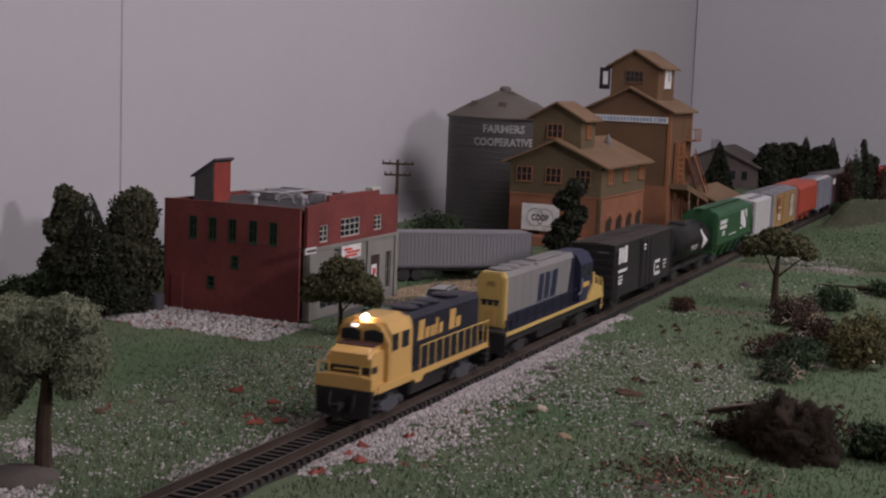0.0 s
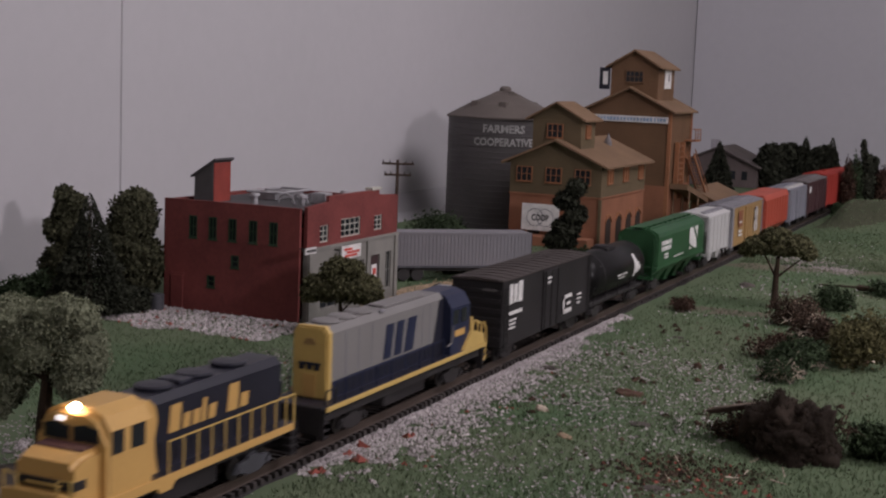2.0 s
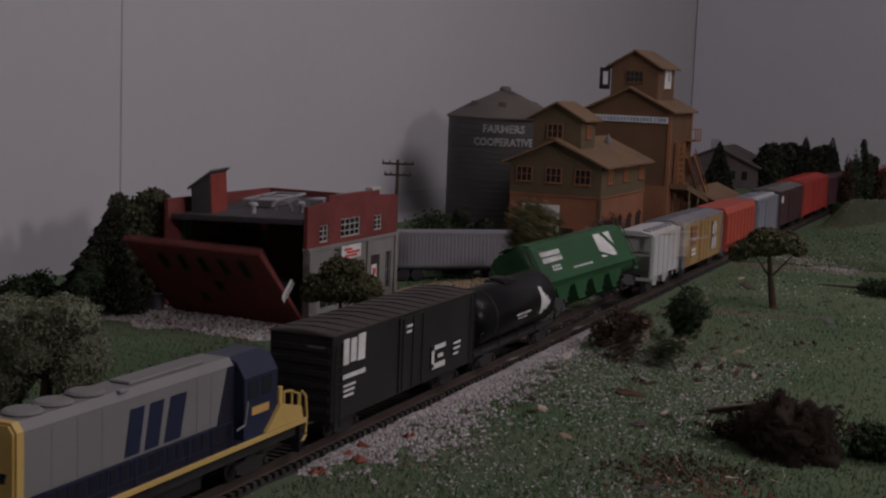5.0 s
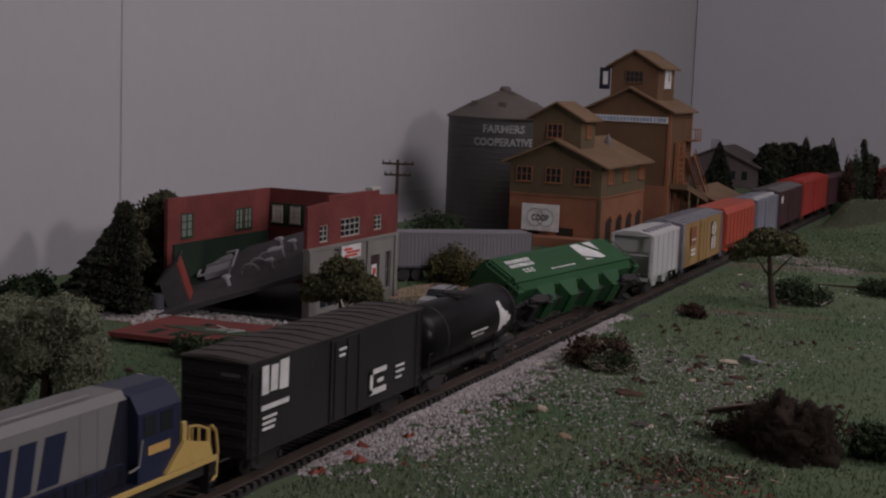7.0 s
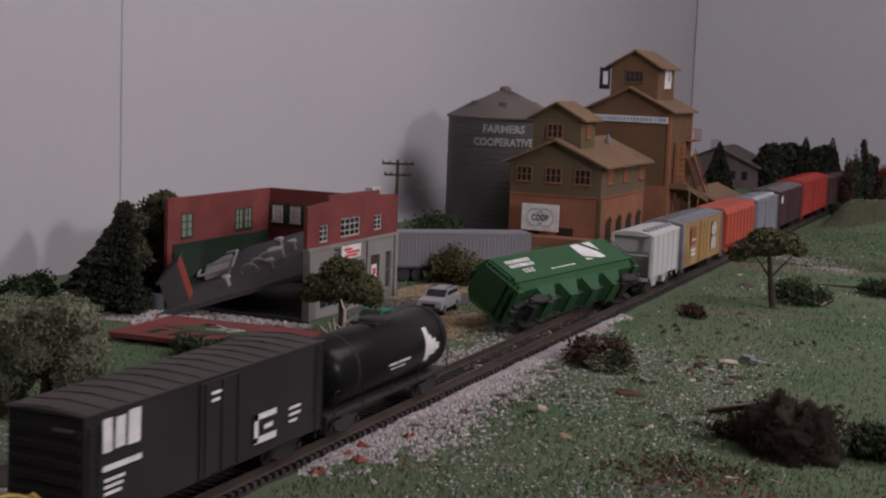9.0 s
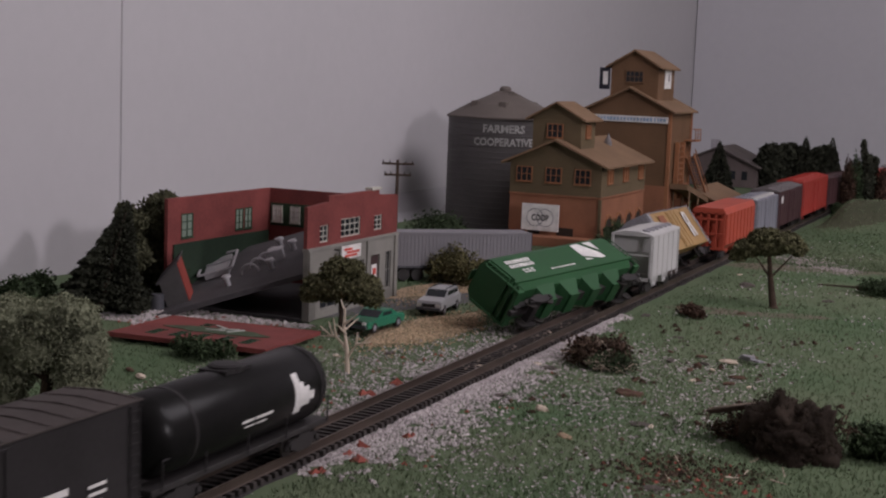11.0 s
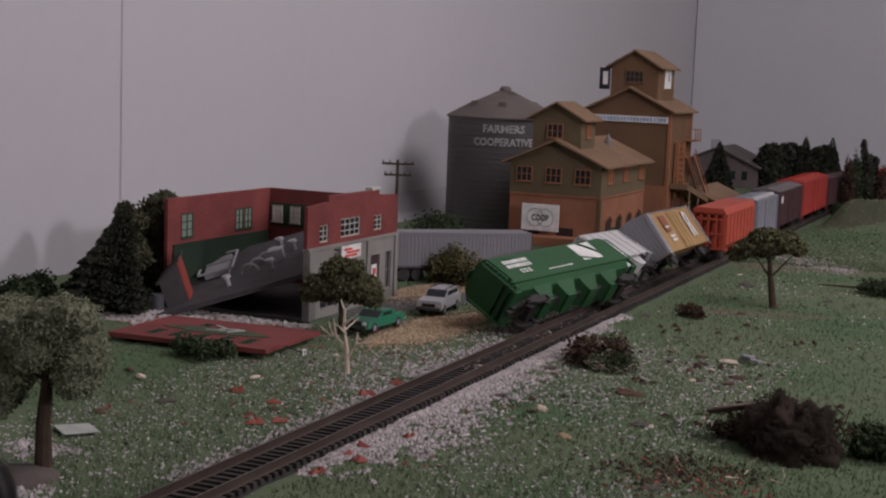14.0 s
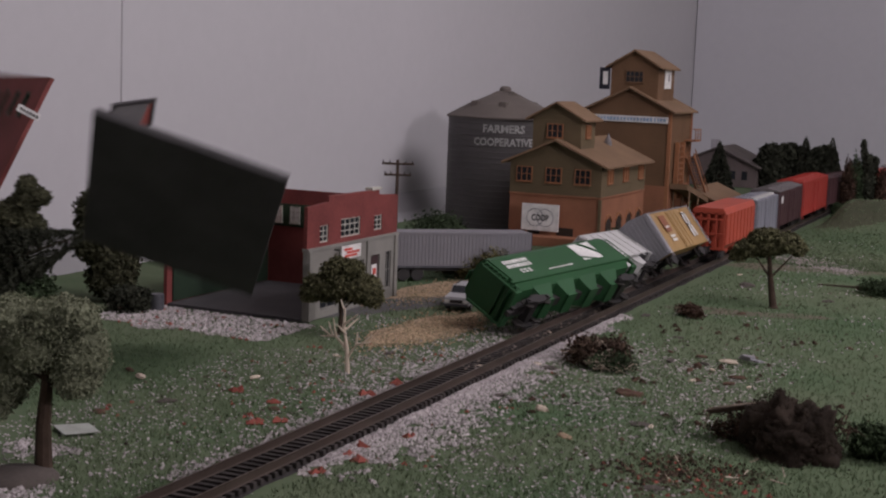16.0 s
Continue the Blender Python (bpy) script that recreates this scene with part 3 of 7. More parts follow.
def loco_yellow(x0):
    """Road switcher: yellow cab end first, navy long hood behind."""
    L = 16.6
    t = thing("diesel_locomotive", at(x0, 0, 0.8), "yellow and navy model diesel locomotive with lit headlamp", "locomotive", "locomotives of the train")
    running_gear(t, L, 3.5, SILVER, sill=False)
    part("fuel_tank", box(B(), 6.0, 10.4, -1.15, 1.15, 0.35, 1.45, 0.12), BLACK, t)
    part("underframe", box(B(), 0.8, L - 0.8, -1.1, 1.1, 1.1, 1.5), UNDER, t)
    part("walkway_tread", box(B(), 5.3, L - 0.8, -1.56, 1.56, 1.8, 1.835), NAVY, t, "dark walkway tread")
    bm = prism(B(), [(0.75, 1.45), (5.4, 1.45), (5.7, 1.2), (6.4, 1.2), (6.7, 1.5), (L - 0.75, 1.5), (L - 0.75, 1.82), (0.75, 1.82)], -1.62, 1.62, "y")
    part("walkway", bm, YELLOW, t)
    part("pilot", prism(B(), [(-1.6, 1.72), (1.6, 1.72), (1.6, 2.3), (0.95, 2.4), (-0.95, 2.4), (-1.6, 2.3)], 0.4, 0.78, "x"), YELLOW, t)
    bm = prism(B(), [(-1.6, 1.7), (1.6, 1.7), (1.5, 0.3), (0.5, 0.15), (-0.5, 0.15), (-1.5, 0.3)], 0.42, 0.75, "x")
    part("snow_plough", bm, BLACK, t)
    for y in (-0.7, 0.7):
        part("hose", rod(rod(B(), (0.35, y, 1.5), (0.25, y, 1.0), 0.07, n=6), (0.25, y, 1.0), (0.32, y * 0.8, 0.55), 0.07, n=6), UNDER, t)
    part("rear_pilot", box(B(), L - 0.8, L - 0.45, -1.55, 1.55, 0.4, 1.82, 0.04), BLACK, t)
    for sx in (0.5, L - 1.1):
        for s in (-1, 1):
            bm = B()
            for k in range(4):
                box(bm, sx, sx + 0.6, s * 1.42 - 0.22, s * 1.42 + 0.22, 0.35 + 0.36 * k, 0.42 + 0.36 * k)
            box(bm, sx + 0.6, sx + 0.65, s * 1.42 - 0.22, s * 1.42 + 0.22, 0.3, 1.8)
            part("steps", bm, BLACK, t)
    # wide low nose: yellow brow, dark recess, yellow chin
    nose = prism(B(), [(0.95, 1.82), (3.0, 1.82), (3.0, 3.75), (1.5, 3.7), (0.95, 3.45)], -1.3, 1.3, "y")
    bmesh.ops.bevel(nose, geom=[e for e in nose.edges if abs(e.verts[0].co.y - e.verts[1].co.y) < 0.01 and e.verts[0].co.z > 2.5 and e.verts[1].co.z > 2.5], offset=0.22, segments=3, affect="EDGES")
    nose = part("nose", nose, YELLOW, t)
    part("nose_recess", box(B(), 0.88, 1.6, -1.33, 1.33, 2.45, 2.8, 0.02), BLACK, nose, "black recess in the nose")
    part("recess_bar", box(B(), 0.82, 0.9, -0.8, 0.8, 2.56, 2.64), YELLOW2, nose)
    part("anti_glare_panel", prism(B(), [(1.62, 3.72), (2.45, 3.76), (2.45, 3.8), (1.62, 3.76)], -1.05, 1.05, "y"), BROWN, nose, "dark brown anti-glare panel")
    cab = prism(B(), [(-1.55, 1.82), (1.55, 1.82), (1.55, 4.3), (1.25, 4.8), (0.7, 5.08), (-0.7, 5.08), (-1.25, 4.8), (-1.55, 4.3)], 2.4, 5.2, "x")
    bmesh.ops.bevel(cab, geom=[e for e in cab.edges if e.verts[0].co.x < 2.5 and e.verts[1].co.x < 2.5 and e.verts[0].co.z > 4.0 and e.verts[1].co.z > 4.0], offset=0.25, segments=3, affect="EDGES")
    cab = part("cab", cab, YELLOW, t)
    # the yellow sweeps back over the hood in a curve
    curve = [(5.2, 1.84), (6.2, 1.84), (6.0, 2.6), (5.95, 3.2), (6.15, 3.9), (6.0, 4.5), (5.6, 4.84), (5.2, 4.84)]
    part("cab_curve", prism(B(), curve, -1.12, 1.12, "y"), YELLOW, cab)
    bm = B()
    for y0, y1 in ((-1.22, -0.1), (0.1, 1.22)):
        prism(bm, [(y0, 3.85), (y1, 3.85), (y1, 4.38), ((y0 + y1) / 2, 4.5), (y0, 4.38)], 2.36, 2.41, "x")
    part("windscreen", bm, GLASS, cab, "dark glass windscreen")
    for x, w in ((2.75, 0.7), (3.9, 0.85)):
        for s in (-1, 1):
            part("cab_window", box(B(), x, x + w, s * 1.555 - 0.02, s * 1.555 + 0.02, 3.4, 4.28), GLASS, cab, "dark side window")
    part("door_line", box(B(), 2.62, 2.66, -1.565, -1.54, 1.9, 4.3), OCHRE, cab)
    part("headlamp", lathe(B(), [(0.02, -0.14), (0.15, -0.12), (0.18, 0.0), (0.15, 0.1), (0.02, 0.12)], 12, "x", (2.45, -0.1, 5.08)), HEAD, t, "glowing warm headlamp")
    part("number_board", box(B(), 2.3, 2.36, 0.25, 0.62, 4.56, 4.72), HEAD2, t, "small lit number board")
    hood = prism(B(), [(-1.0, 1.82), (1.0, 1.82), (1.0, 4.5), (0.75, 4.82), (-0.75, 4.82), (-1.0, 4.5)], 5.2, L - 1.0, "x")
    hood = part("long_hood", hood, NAVY, t)
    for x in (7.4, 10.2, 12.8):
        part("roof_fan", lathe(B(), [(0.75, 4.8), (0.8, 4.95), (0.7, 5.02), (0.1, 5.05)], 20, "z", (x, 0, 0)), NAVY, hood)
    part("roof_hatch", box(B(), 8.4, 9.3, -0.6, 0.6, 4.8, 5.0, 0.05), NAVY, hood)
    door = part("hood_door", box(B(), 0, 0.85, -1.03, -1.0, 2.05, 2.95), NAVY, hood)
    door.matrix_basis = at(6.4, 0, 0)
    for i in range(1, 8):
        again(door, at(6.4 + i * 1.1, 0, 0), hood)
    # script lettering stands as plain yellow bars
    marks(hood, -1.02, [(7.0, 7.75, 3.2, 4.3, 0.15), (7.95, 8.45, 3.2, 3.8, 0.1), (8.65, 9.15, 3.2, 3.8, 0.1), (9.3, 9.6, 3.2, 4.15, 0.1), (9.8, 10.3, 3.2, 3.8, 0.1)], YELLOW)
    marks(hood, -1.02, [(11.2, 12.0, 3.2, 4.35, 0.15), (12.2, 12.8, 3.2, 3.8, 0.1)], YELLOW)
    for s in (-1, 1):
        handrail(t, [(x, s * 1.55, 3.12) for x in (6.3, 7.3, 8.3, 9.3, 10.3, 11.3, 12.3, 13.3, 14.3, 15.2, 15.9)], 1.82, YELLOW2)
        handrail(t, [(0.5, s * 1.5, 3.0), (0.5, s * 0.9, 2.9)], 1.9, YELLOW2)
    handrail(t, [(L - 0.5, -1.45, 2.9), (L - 0.5, -0.6, 2.8), (L - 0.5, 0.6, 2.8), (L - 0.5, 1.45, 2.9)], 1.82, YELLOW2)
    return t


def loco_grey(x0):
    """Grey and blue road switcher running long hood first, with a yellow end."""
    L = 21.2
    t = thing("diesel_locomotive", at(x0, 0, 0.8), "grey and blue model diesel locomotive with yellow end", "locomotive", "locomotives of the train")
    running_gear(t, L, 4.5, UNDER, sill=False)
    part("fuel_tank", box(B(), 8.0, 13.0, -1.2, 1.2, 0.35, 1.4, 0.12), BLACK, t)
    part("underframe", box(B(), 0.8, L - 0.8, -1.4, 1.4, 1.1, 1.62), UNDER, t)
    part("walkway", box(B(), 0.9, L - 0.5, -1.6, 1.6, 1.6, 1.88, 0.02), NAVY, t, "dark blue walkway")
    for s in (-1, 1):
        part("walkway_edge", box(B(), 0.9, L - 0.5, s * 1.64 - 0.035, s * 1.64 + 0.035, 1.64, 1.87, 0.01), YELLOW2, t, "thin pale yellow sill")
        handrail(t, [(x, s * 1.56, 2.95) for x in (2.9, 4.6, 6.3, 8.0, 9.7, 11.4, 13.1, 14.6)], 1.88, BLUE, 0.03)
    w = 0.95
    hood = prism(B(), [(-w, 1.88), (w, 1.88), (w, 5.1), (w - 0.25, 5.42), (-w + 0.25, 5.42), (-w, 5.1)], 2.5, 15.6, "x")
    hood = part("long_hood", hood, GREYC, t)
    end = prism(B(), [(-w - 0.02, 1.88), (w + 0.02, 1.88), (w + 0.02, 5.12), (w - 0.23, 5.44), (-w + 0.23, 5.44), (-w - 0.02, 5.12)], 2.1, 2.55, "x")
    bmesh.ops.bevel(end, geom=[e for e in end.edges if e.verts[0].co.x < 2.2 and e.verts[1].co.x < 2.2], offset=0.1, segments=2, affect="EDGES")
    end = part("hood_end", end, YELLOW2, t, "pale yellow end panel")
    part("end_lamp", prism(B(), [(-0.35, 4.55), (0.35, 4.55), (0.2, 4.85), (-0.2, 4.85)], 2.06, 2.11, "x"), OCHRE, end)
    part("end_marking", box(B(), 2.06, 2.11, -0.6, 0.6, 3.55, 3.68), NAVY, end)
    for y in (-0.42, 0.0, 0.42):
        part("end_marking", box(B(), 2.06, 2.11, y - 0.12, y + 0.12, 3.32, 3.55), NAVY, end)
    part("end_door", box(B(), 2.07, 2.11, -0.35, 0.35, 2.0, 3.1), YELLOW, end)
    part("blue_band", box(B(), 2.6, 15.6, -w - 0.03, w + 0.03, 1.9, 2.72), BLUE, hood, "dark blue lower band")
    door = part("hood_door", box(B(), 0, 0.42, -w - 0.055, -w - 0.03, 1.98, 2.62), NAVY, hood)
    door.matrix_basis = at(3.0, 0, 0)
    for i in range(1, 21):
        again(door, at(3.0 + i * 0.6, 0, 0), hood)
    seam = part("hood_seam", box(B(), -0.02, 0.02, -w - 0.015, -w, 2.8, 5.0), GREYH, hood)
    seam.matrix_basis = at(4.0, 0, 0)
    for x in (5.4, 6.8, 12.9, 13.9):
        again(seam, at(x, 0, 0), hood)
    # large emblem as plain blue slanted blocks
    for item in ((8.1, 9.0, 2.85, 4.65, 0.35), (9.35, 10.25, 2.85, 4.65, 0.35), (10.6, 11.7, 2.85, 4.65, 0.45)):
        marks(hood, -w - 0.02, [item], BLUE, "emblem")
    for x in (3.6, 5.2, 7.0):
        part("roof_fan", lathe(B(), [(0.7, 5.38), (0.75, 5.5), (0.62, 5.58), (0.1, 5.6)], 18, "z", (x, 0, 0)), GREYC, hood)
    part("roof_hatch", box(B(), 9.0, 14.0, -0.5, 0.5, 5.4, 5.55, 0.05), GREYC, hood)
    # small silver block in place of a highlight on the hood roof
    part("roof_glint", box(B(), 7.9, 8.4, -0.9, -0.7, 5.36, 5.48, 0.03), SILVERC, hood)
    cab = prism(B(), [(-1.5, 1.88), (1.5, 1.88), (1.5, 4.55), (1.1, 5.2), (0.6, 5.4), (-0.6, 5.4), (-1.1, 5.2), (-1.5, 4.55)], 15.6, 18.3, "x")
    cab = part("cab", cab, BLUE, t, "dark blue cab")
    part("slant_panel", prism(B(), [(14.1, 1.9), (15.65, 1.9), (15.65, 5.1), (15.1, 5.1)], -w - 0.05, -w - 0.01, "y"), NAVY, cab)
    for x in (15.9, 17.0):
        for s in (-1, 1):
            part("cab_window", box(B(), x, x + 0.8, s * 1.505 - 0.02, s * 1.505 + 0.02, 3.6, 4.4), GLASS, cab)
    part("cab_lettering", box(B(), 16.2, 17.6, -1.53, -1.5, 2.85, 3.2), YELLOW, cab)
    part("grab_rail", rod(rod(B(), (14.9, -1.6, 2.5), (15.5, -1.62, 2.6), 0.05, n=6), (15.5, -1.62, 2.6), (15.7, -1.62, 3.6), 0.05, n=6), GREYC, cab)
    part("short_nose", box(B(), 18.3, 19.8, -1.0, 1.0, 1.88, 3.3, 0.15), BLUE, t)
    part("nose_stripe", prism(B(), [(17.2, 1.9), (20.4, 1.9), (20.2, 2.5), (18.4, 2.95)], -1.67, -1.5, "y"), YELLOW2, t)
    part("nose_post", box(B(), 18.35, 18.65, -1.6, -1.4, 1.9, 3.7, 0.04), YELLOW2, t)
    for s in (-1, 1):
        handrail(t, [(18.9, s * 1.5, 3.4), (19.6, s * 1.5, 3.3), (20.3, s * 1.45, 3.0)], 1.88, YELLOW2, 0.05)
        handrail(t, [(1.1, s * 1.5, 2.6), (2.0, s * 1.5, 2.6)], 1.88, BLACK, 0.04)
        for sx in (0.75, L - 1.0):
            bm = B()
            for k in range(4):
                box(bm, sx, sx + 0.55, s * 1.42 - 0.2, s * 1.42 + 0.2, 0.35 + 0.36 * k, 0.41 + 0.36 * k)
            box(bm, sx - 0.03, sx, s * 1.42 - 0.2, s * 1.42 + 0.2, 0.3, 1.75)
            part("steps", bm, BLACK, t)
    bm = B()
    prev = None
    for q in ((20.5, -1.5, 3.1), (20.85, -1.5, 2.8), (21.0, -1.5, 1.9), (20.9, -1.5, 0.9), (20.5, -1.5, 0.7)):
        if prev:
            rod(bm, prev, q, 0.07, n=6)
        prev = q
    part("step_rail", bm, YELLOW2, t, "pale yellow bent step rail")
    handrail(t, [(20.5, -1.4, 3.0), (20.6, -0.5, 2.9), (20.6, 0.5, 2.9), (20.5, 1.4, 3.0)], 1.88, YELLOW2, 0.05)
    part("rear_pilot", box(B(), L - 0.75, L - 0.45, -1.5, 1.5, 0.5, 1.88, 0.04), BLACK, t)
    part("front_pilot", box(B(), 0.7, 0.95, -1.5, 1.5, 0.5, 1.88, 0.04), BLACK, t)
    return t


def tank_car(x0):
    L = 14.4
    t = thing("tank_car", at(x0, 0, 0.8), "glossy black model tank car with a torn white end mark", "railway car", "freight cars of the train")
    running_gear(t, L, 2.3)
    r, zc = 1.75, 3.0
    bm = lathe(B(), [(0.3, 0.25), (1.0, 0.4), (1.5, 0.75), (r, 1.25), (r, L - 1.25), (1.5, L - 0.75), (1.0, L - 0.4), (0.3, L - 0.25)], 40, "x", (0, 0, zc))
    tank = part("tank", bm, mat("gloss_black_tank", (0.009, 0.0085, 0.0085), 0.3, size=4, vary=0.5, bump=0.08, spec=0.1), t, smooth=True)
    part("dome", lathe(B(), [(0.75, zc + r - 0.15), (0.75, zc + r + 0.12), (0.6, zc + r + 0.2), (0.1, zc + r + 0.22)], 24, "z", (L / 2, 0, 0)), BLACK, tank)
    bm = box(B(), L / 2 - 1.0, L / 2 + 1.0, -0.7, 0.7, zc + r - 0.12, zc + r + 0.04)
    part("walk_platform", bm, BLACK, t)
    bm = B()
    for s in (-1, 1):
        rod(bm, (0.6, s * 1.5, zc - 0.6), (L - 0.6, s * 1.5, zc - 0.6), 0.04, n=6)
        for x in (0.6, 3.6, 6.8, 10, L - 0.6):
            rod(bm, (x, s * 1.5, 1.2), (x, s * 1.5, zc - 0.6), 0.04, n=6)
    part("handrail", bm, BLACK, t)
    for x in (2.6, L - 1.6):
        bm = lathe(B(), [(r + 0.005, x - 0.1), (r + 0.02, x - 0.1), (r + 0.02, x + 0.1), (r + 0.005, x + 0.1)], 40, "x", (0, 0, zc))
        part("strap", bm, BLACK, tank)
    part("end_sill", box(B(), 0.2, L - 0.2, -1.3, 1.3, 1.0, 1.25, 0.02), UNDER, t)

    def curved(cells, name):
        verts, faces = [], []
        for x0, x1, a0, a1 in cells:
            for k in range(5):
                a = math.radians(a0 + (a1 - a0) * k / 4)
                i = len(verts)
                for x in (x0, x1):
                    verts.append((x, -(r + 0.015) * math.cos(a), zc + (r + 0.015) * math.sin(a)))
                if k:
                    faces.append((i - 2, i - 1, i + 1, i))
        raw(name, verts, faces, LETTER, tank)
    curved([(5.9, 6.9, -9, -5), (7.0, 8.4, -9, -5), (6.2, 7.0, -17, -14), (7.1, 7.9, -17, -14)], "lettering")
    curved([(10.3, 10.8, 20, 36), (10.3, 11.1, 12, 20), (10.3, 11.6, 3, 12), (10.3, 12.0, -10, 3), (10.3, 11.6, -17, -10), (10.3, 10.9, -26, -17)], "white_patch")
    return t


def hopper_green(x0):
    L = 17.8
    t = thing("covered_hopper", at(x0, 0, 0.8), "green model covered hopper car with white markings", "railway car", "freight cars of the train")
    running_gear(t, L, 2.4)
    w = 1.8
    prof = [(-w, 2.1), (-w, 4.7), (-w + 0.12, 5.05), (-1.15, 5.35), (1.15, 5.35), (w - 0.12, 5.05), (w, 4.7), (w, 2.1), (1.25, 1.5), (-1.25, 1.5)]
    body = B()
    prism(body, prof, 0.9, L - 0.9, "x")
    body = part("body", body, GREEN, t)
    for xe, s in ((0.9, -1), (L - 0.9, 1)):
        bm = prism(B(), [(-w + 0.1, 2.6), (w - 0.1, 2.6), (w - 0.1, 4.8), (1.1, 5.3), (-1.1, 5.3), (-w + 0.1, 4.8)], min(xe, xe + s * 0.25), max(xe, xe + s * 0.25), "x")
        bx = xe + s * 0.6
        for y in (-1.45, 1.45):
            box(bm, bx - 0.08, bx + 0.08, y - 0.08, y + 0.08, 1.2, 4.6)
        box(bm, min(xe, xe + s * 0.75), max(xe, xe + s * 0.75), -1.5, 1.5, 1.15, 1.4)
        part("end_frame", bm, GREEN, t)
        ladder(t, xe + s * 0.55 - 0.25, -w + 0.1, 1.3, 4.8, GREEN)
    part("running_board", box(B(), 0.4, L - 0.4, -0.42, 0.42, 5.48, 5.55), GREEN, t)
    bm = B()
    for i in range(10):
        x = 1.3 + i * (L - 2.6) / 9
        box(bm, x - 0.08, x + 0.08, -0.5, 0.5, 5.34, 5.5)
    part("roof_saddles", bm, GREEN, t)
    for s in (-1, 1):
        bm = box(B(), 1.0, L - 1.0, s * 0.8 - 0.16, s * 0.8 + 0.16, 5.3, 5.47, 0.04)
        part("hatch_trough", bm, GREEN, t)
    part("side_sill", box(B(), 0.5, L - 0.5, -w - 0.03, w + 0.03, 1.95, 2.2, 0.02), GREEN, t)
    for i in range(4):
        x = 4.2 + i * 3.15
        bm = B()
        top = [(x - 1.5, -1.55), (x + 1.5, -1.55), (x + 1.5, 1.55), (x - 1.5, 1.55)]
        bot = [(x - 0.5, -0.75), (x + 0.5, -0.75), (x + 0.5, 0.75), (x - 0.5, 0.75)]
        a = [bm.verts.new((p[0], p[1], 1.98)) for p in top]
        b = [bm.verts.new((p[0], p[1], 0.45)) for p in bot]
        bm.faces.new(a)
        bm.faces.new(b[::-1])
        for k in range(4):
            bm.faces.new((a[k], b[k], b[(k + 1) % 4], a[(k + 1) % 4]))
        bmesh.ops.recalc_face_normals(bm, faces=bm.faces)
        box(bm, x - 0.6, x + 0.6, -0.85, 0.85, 0.38, 0.5)
        part("discharge_bay", bm, GREEN, t)
    rng = random.Random(8)
    rows = []
    for z in (3.95, 3.45):
        x = 1.9
        while x < 4.9:
            d = rng.uniform(0.22, 0.4)
            rows.append((x, x + d, z, z + 0.36, 0.03))
            x += d + 0.1
    for i in range(3):
        for z in (2.75, 3.0):
            rows.append((2.9 + i * 0.5, 3.2 + i * 0.5, z, z + 0.17, 0))
    for i in range(8):
        rows.append((6.2 + i * 0.42, 6.5 + i * 0.42, 2.55 + 0.0 * i, 2.68, 0))
    marks(t, -w - 0.02, rows, LETTER)
    # angular white emblem
    for poly in ([(11.5, 3.3), (11.5, 4.7), (12.6, 4.7), (14.2, 3.2), (14.2, 2.7), (13.5, 2.7)], [(13.3, 4.7), (14.5, 4.7), (14.5, 3.6)], [(11.5, 2.75), (12.6, 2.75), (11.5, 3.0)]):
        part("emblem", prism(B(), poly, -w - 0.037, -w - 0.015, "y"), LETTER, t)
    return t


def hopper_white(x0):
    L = 10.0
    t = thing("covered_hopper", at(x0, 0, 0.8), "short dusty white model covered hopper with open ends", "railway car", "freight cars of the train")
    running_gear(t, L, 2.1)
    w = 1.75
    body = prism(B(), [(1.0, 5.0), (9.0, 5.0), (9.0, 3.6), (7.6, 1.6), (2.4, 1.6), (1.0, 3.6)], -w + 0.08, w - 0.08, "y")
    part("body", body, WHITE, t)
    for s in (-1, 1):
        bm = box(B(), 0.9, L - 0.9, min(s * w, s * (w - 0.1)), max(s * w, s * (w - 0.1)), 1.45, 5.0)
        part("side_panel", bm, WHITE, t)
    part("roof", prism(B(), [(-w - 0.05, 4.95), (w + 0.05, 4.95), (w, 5.1), (0.6, 5.35), (-0.6, 5.35), (-w, 5.1)], 0.5, L - 0.5, "x"), WHITE, t)
    bm = B()
    for i in range(6):
        lathe(bm, [(0.35, 5.2), (0.36, 5.45), (0.1, 5.5)], 12, "z", (1.6 + i * 1.36, -0.9, 0))
    part("roof_hatch", bm, SILVERC, t)
    for xe, s in ((0.5, 1), (L - 0.5, -1)):
        bm = B()
        for y in (-w + 0.08, w - 0.08):
            box(bm, xe - 0.09, xe + 0.09, y - 0.08, y + 0.08, 1.2, 5.0)
            prism(bm, [(xe, 1.4), (xe + s * 0.12, 1.4), (xe + s * 1.5, 3.6), (xe + s * 1.35, 3.6)], y - 0.05, y + 0.05, "y")
        box(bm, xe - 0.09, xe + 0.09, -w, w, 1.2, 1.45)
        box(bm, xe - 0.06, xe + 0.06, -w, w, 3.3, 3.42)
        part("end_frame", bm, WHITE, t)
        ladder(t, xe + (0.05 if s > 0 else -0.6), -w - 0.03, 1.1, 4.9, WHITE, 0.5)
    for x in (3.4, 6.6):
        bm = prism(B(), [(x - 1.3, 1.6), (x + 1.3, 1.6), (x + 0.45, 0.5), (x - 0.45, 0.5)], -1.3, 1.3, "y")
        part("discharge_bay", bm, WHITE, t)
    for x in (1.0, 2.6, 4.2, 5.8, 7.4, 9.0):
        part("side_post", box(B(), x - 0.08, x + 0.08, -w - 0.05, -w, 1.0, 4.95), WHITE, t)
    return t


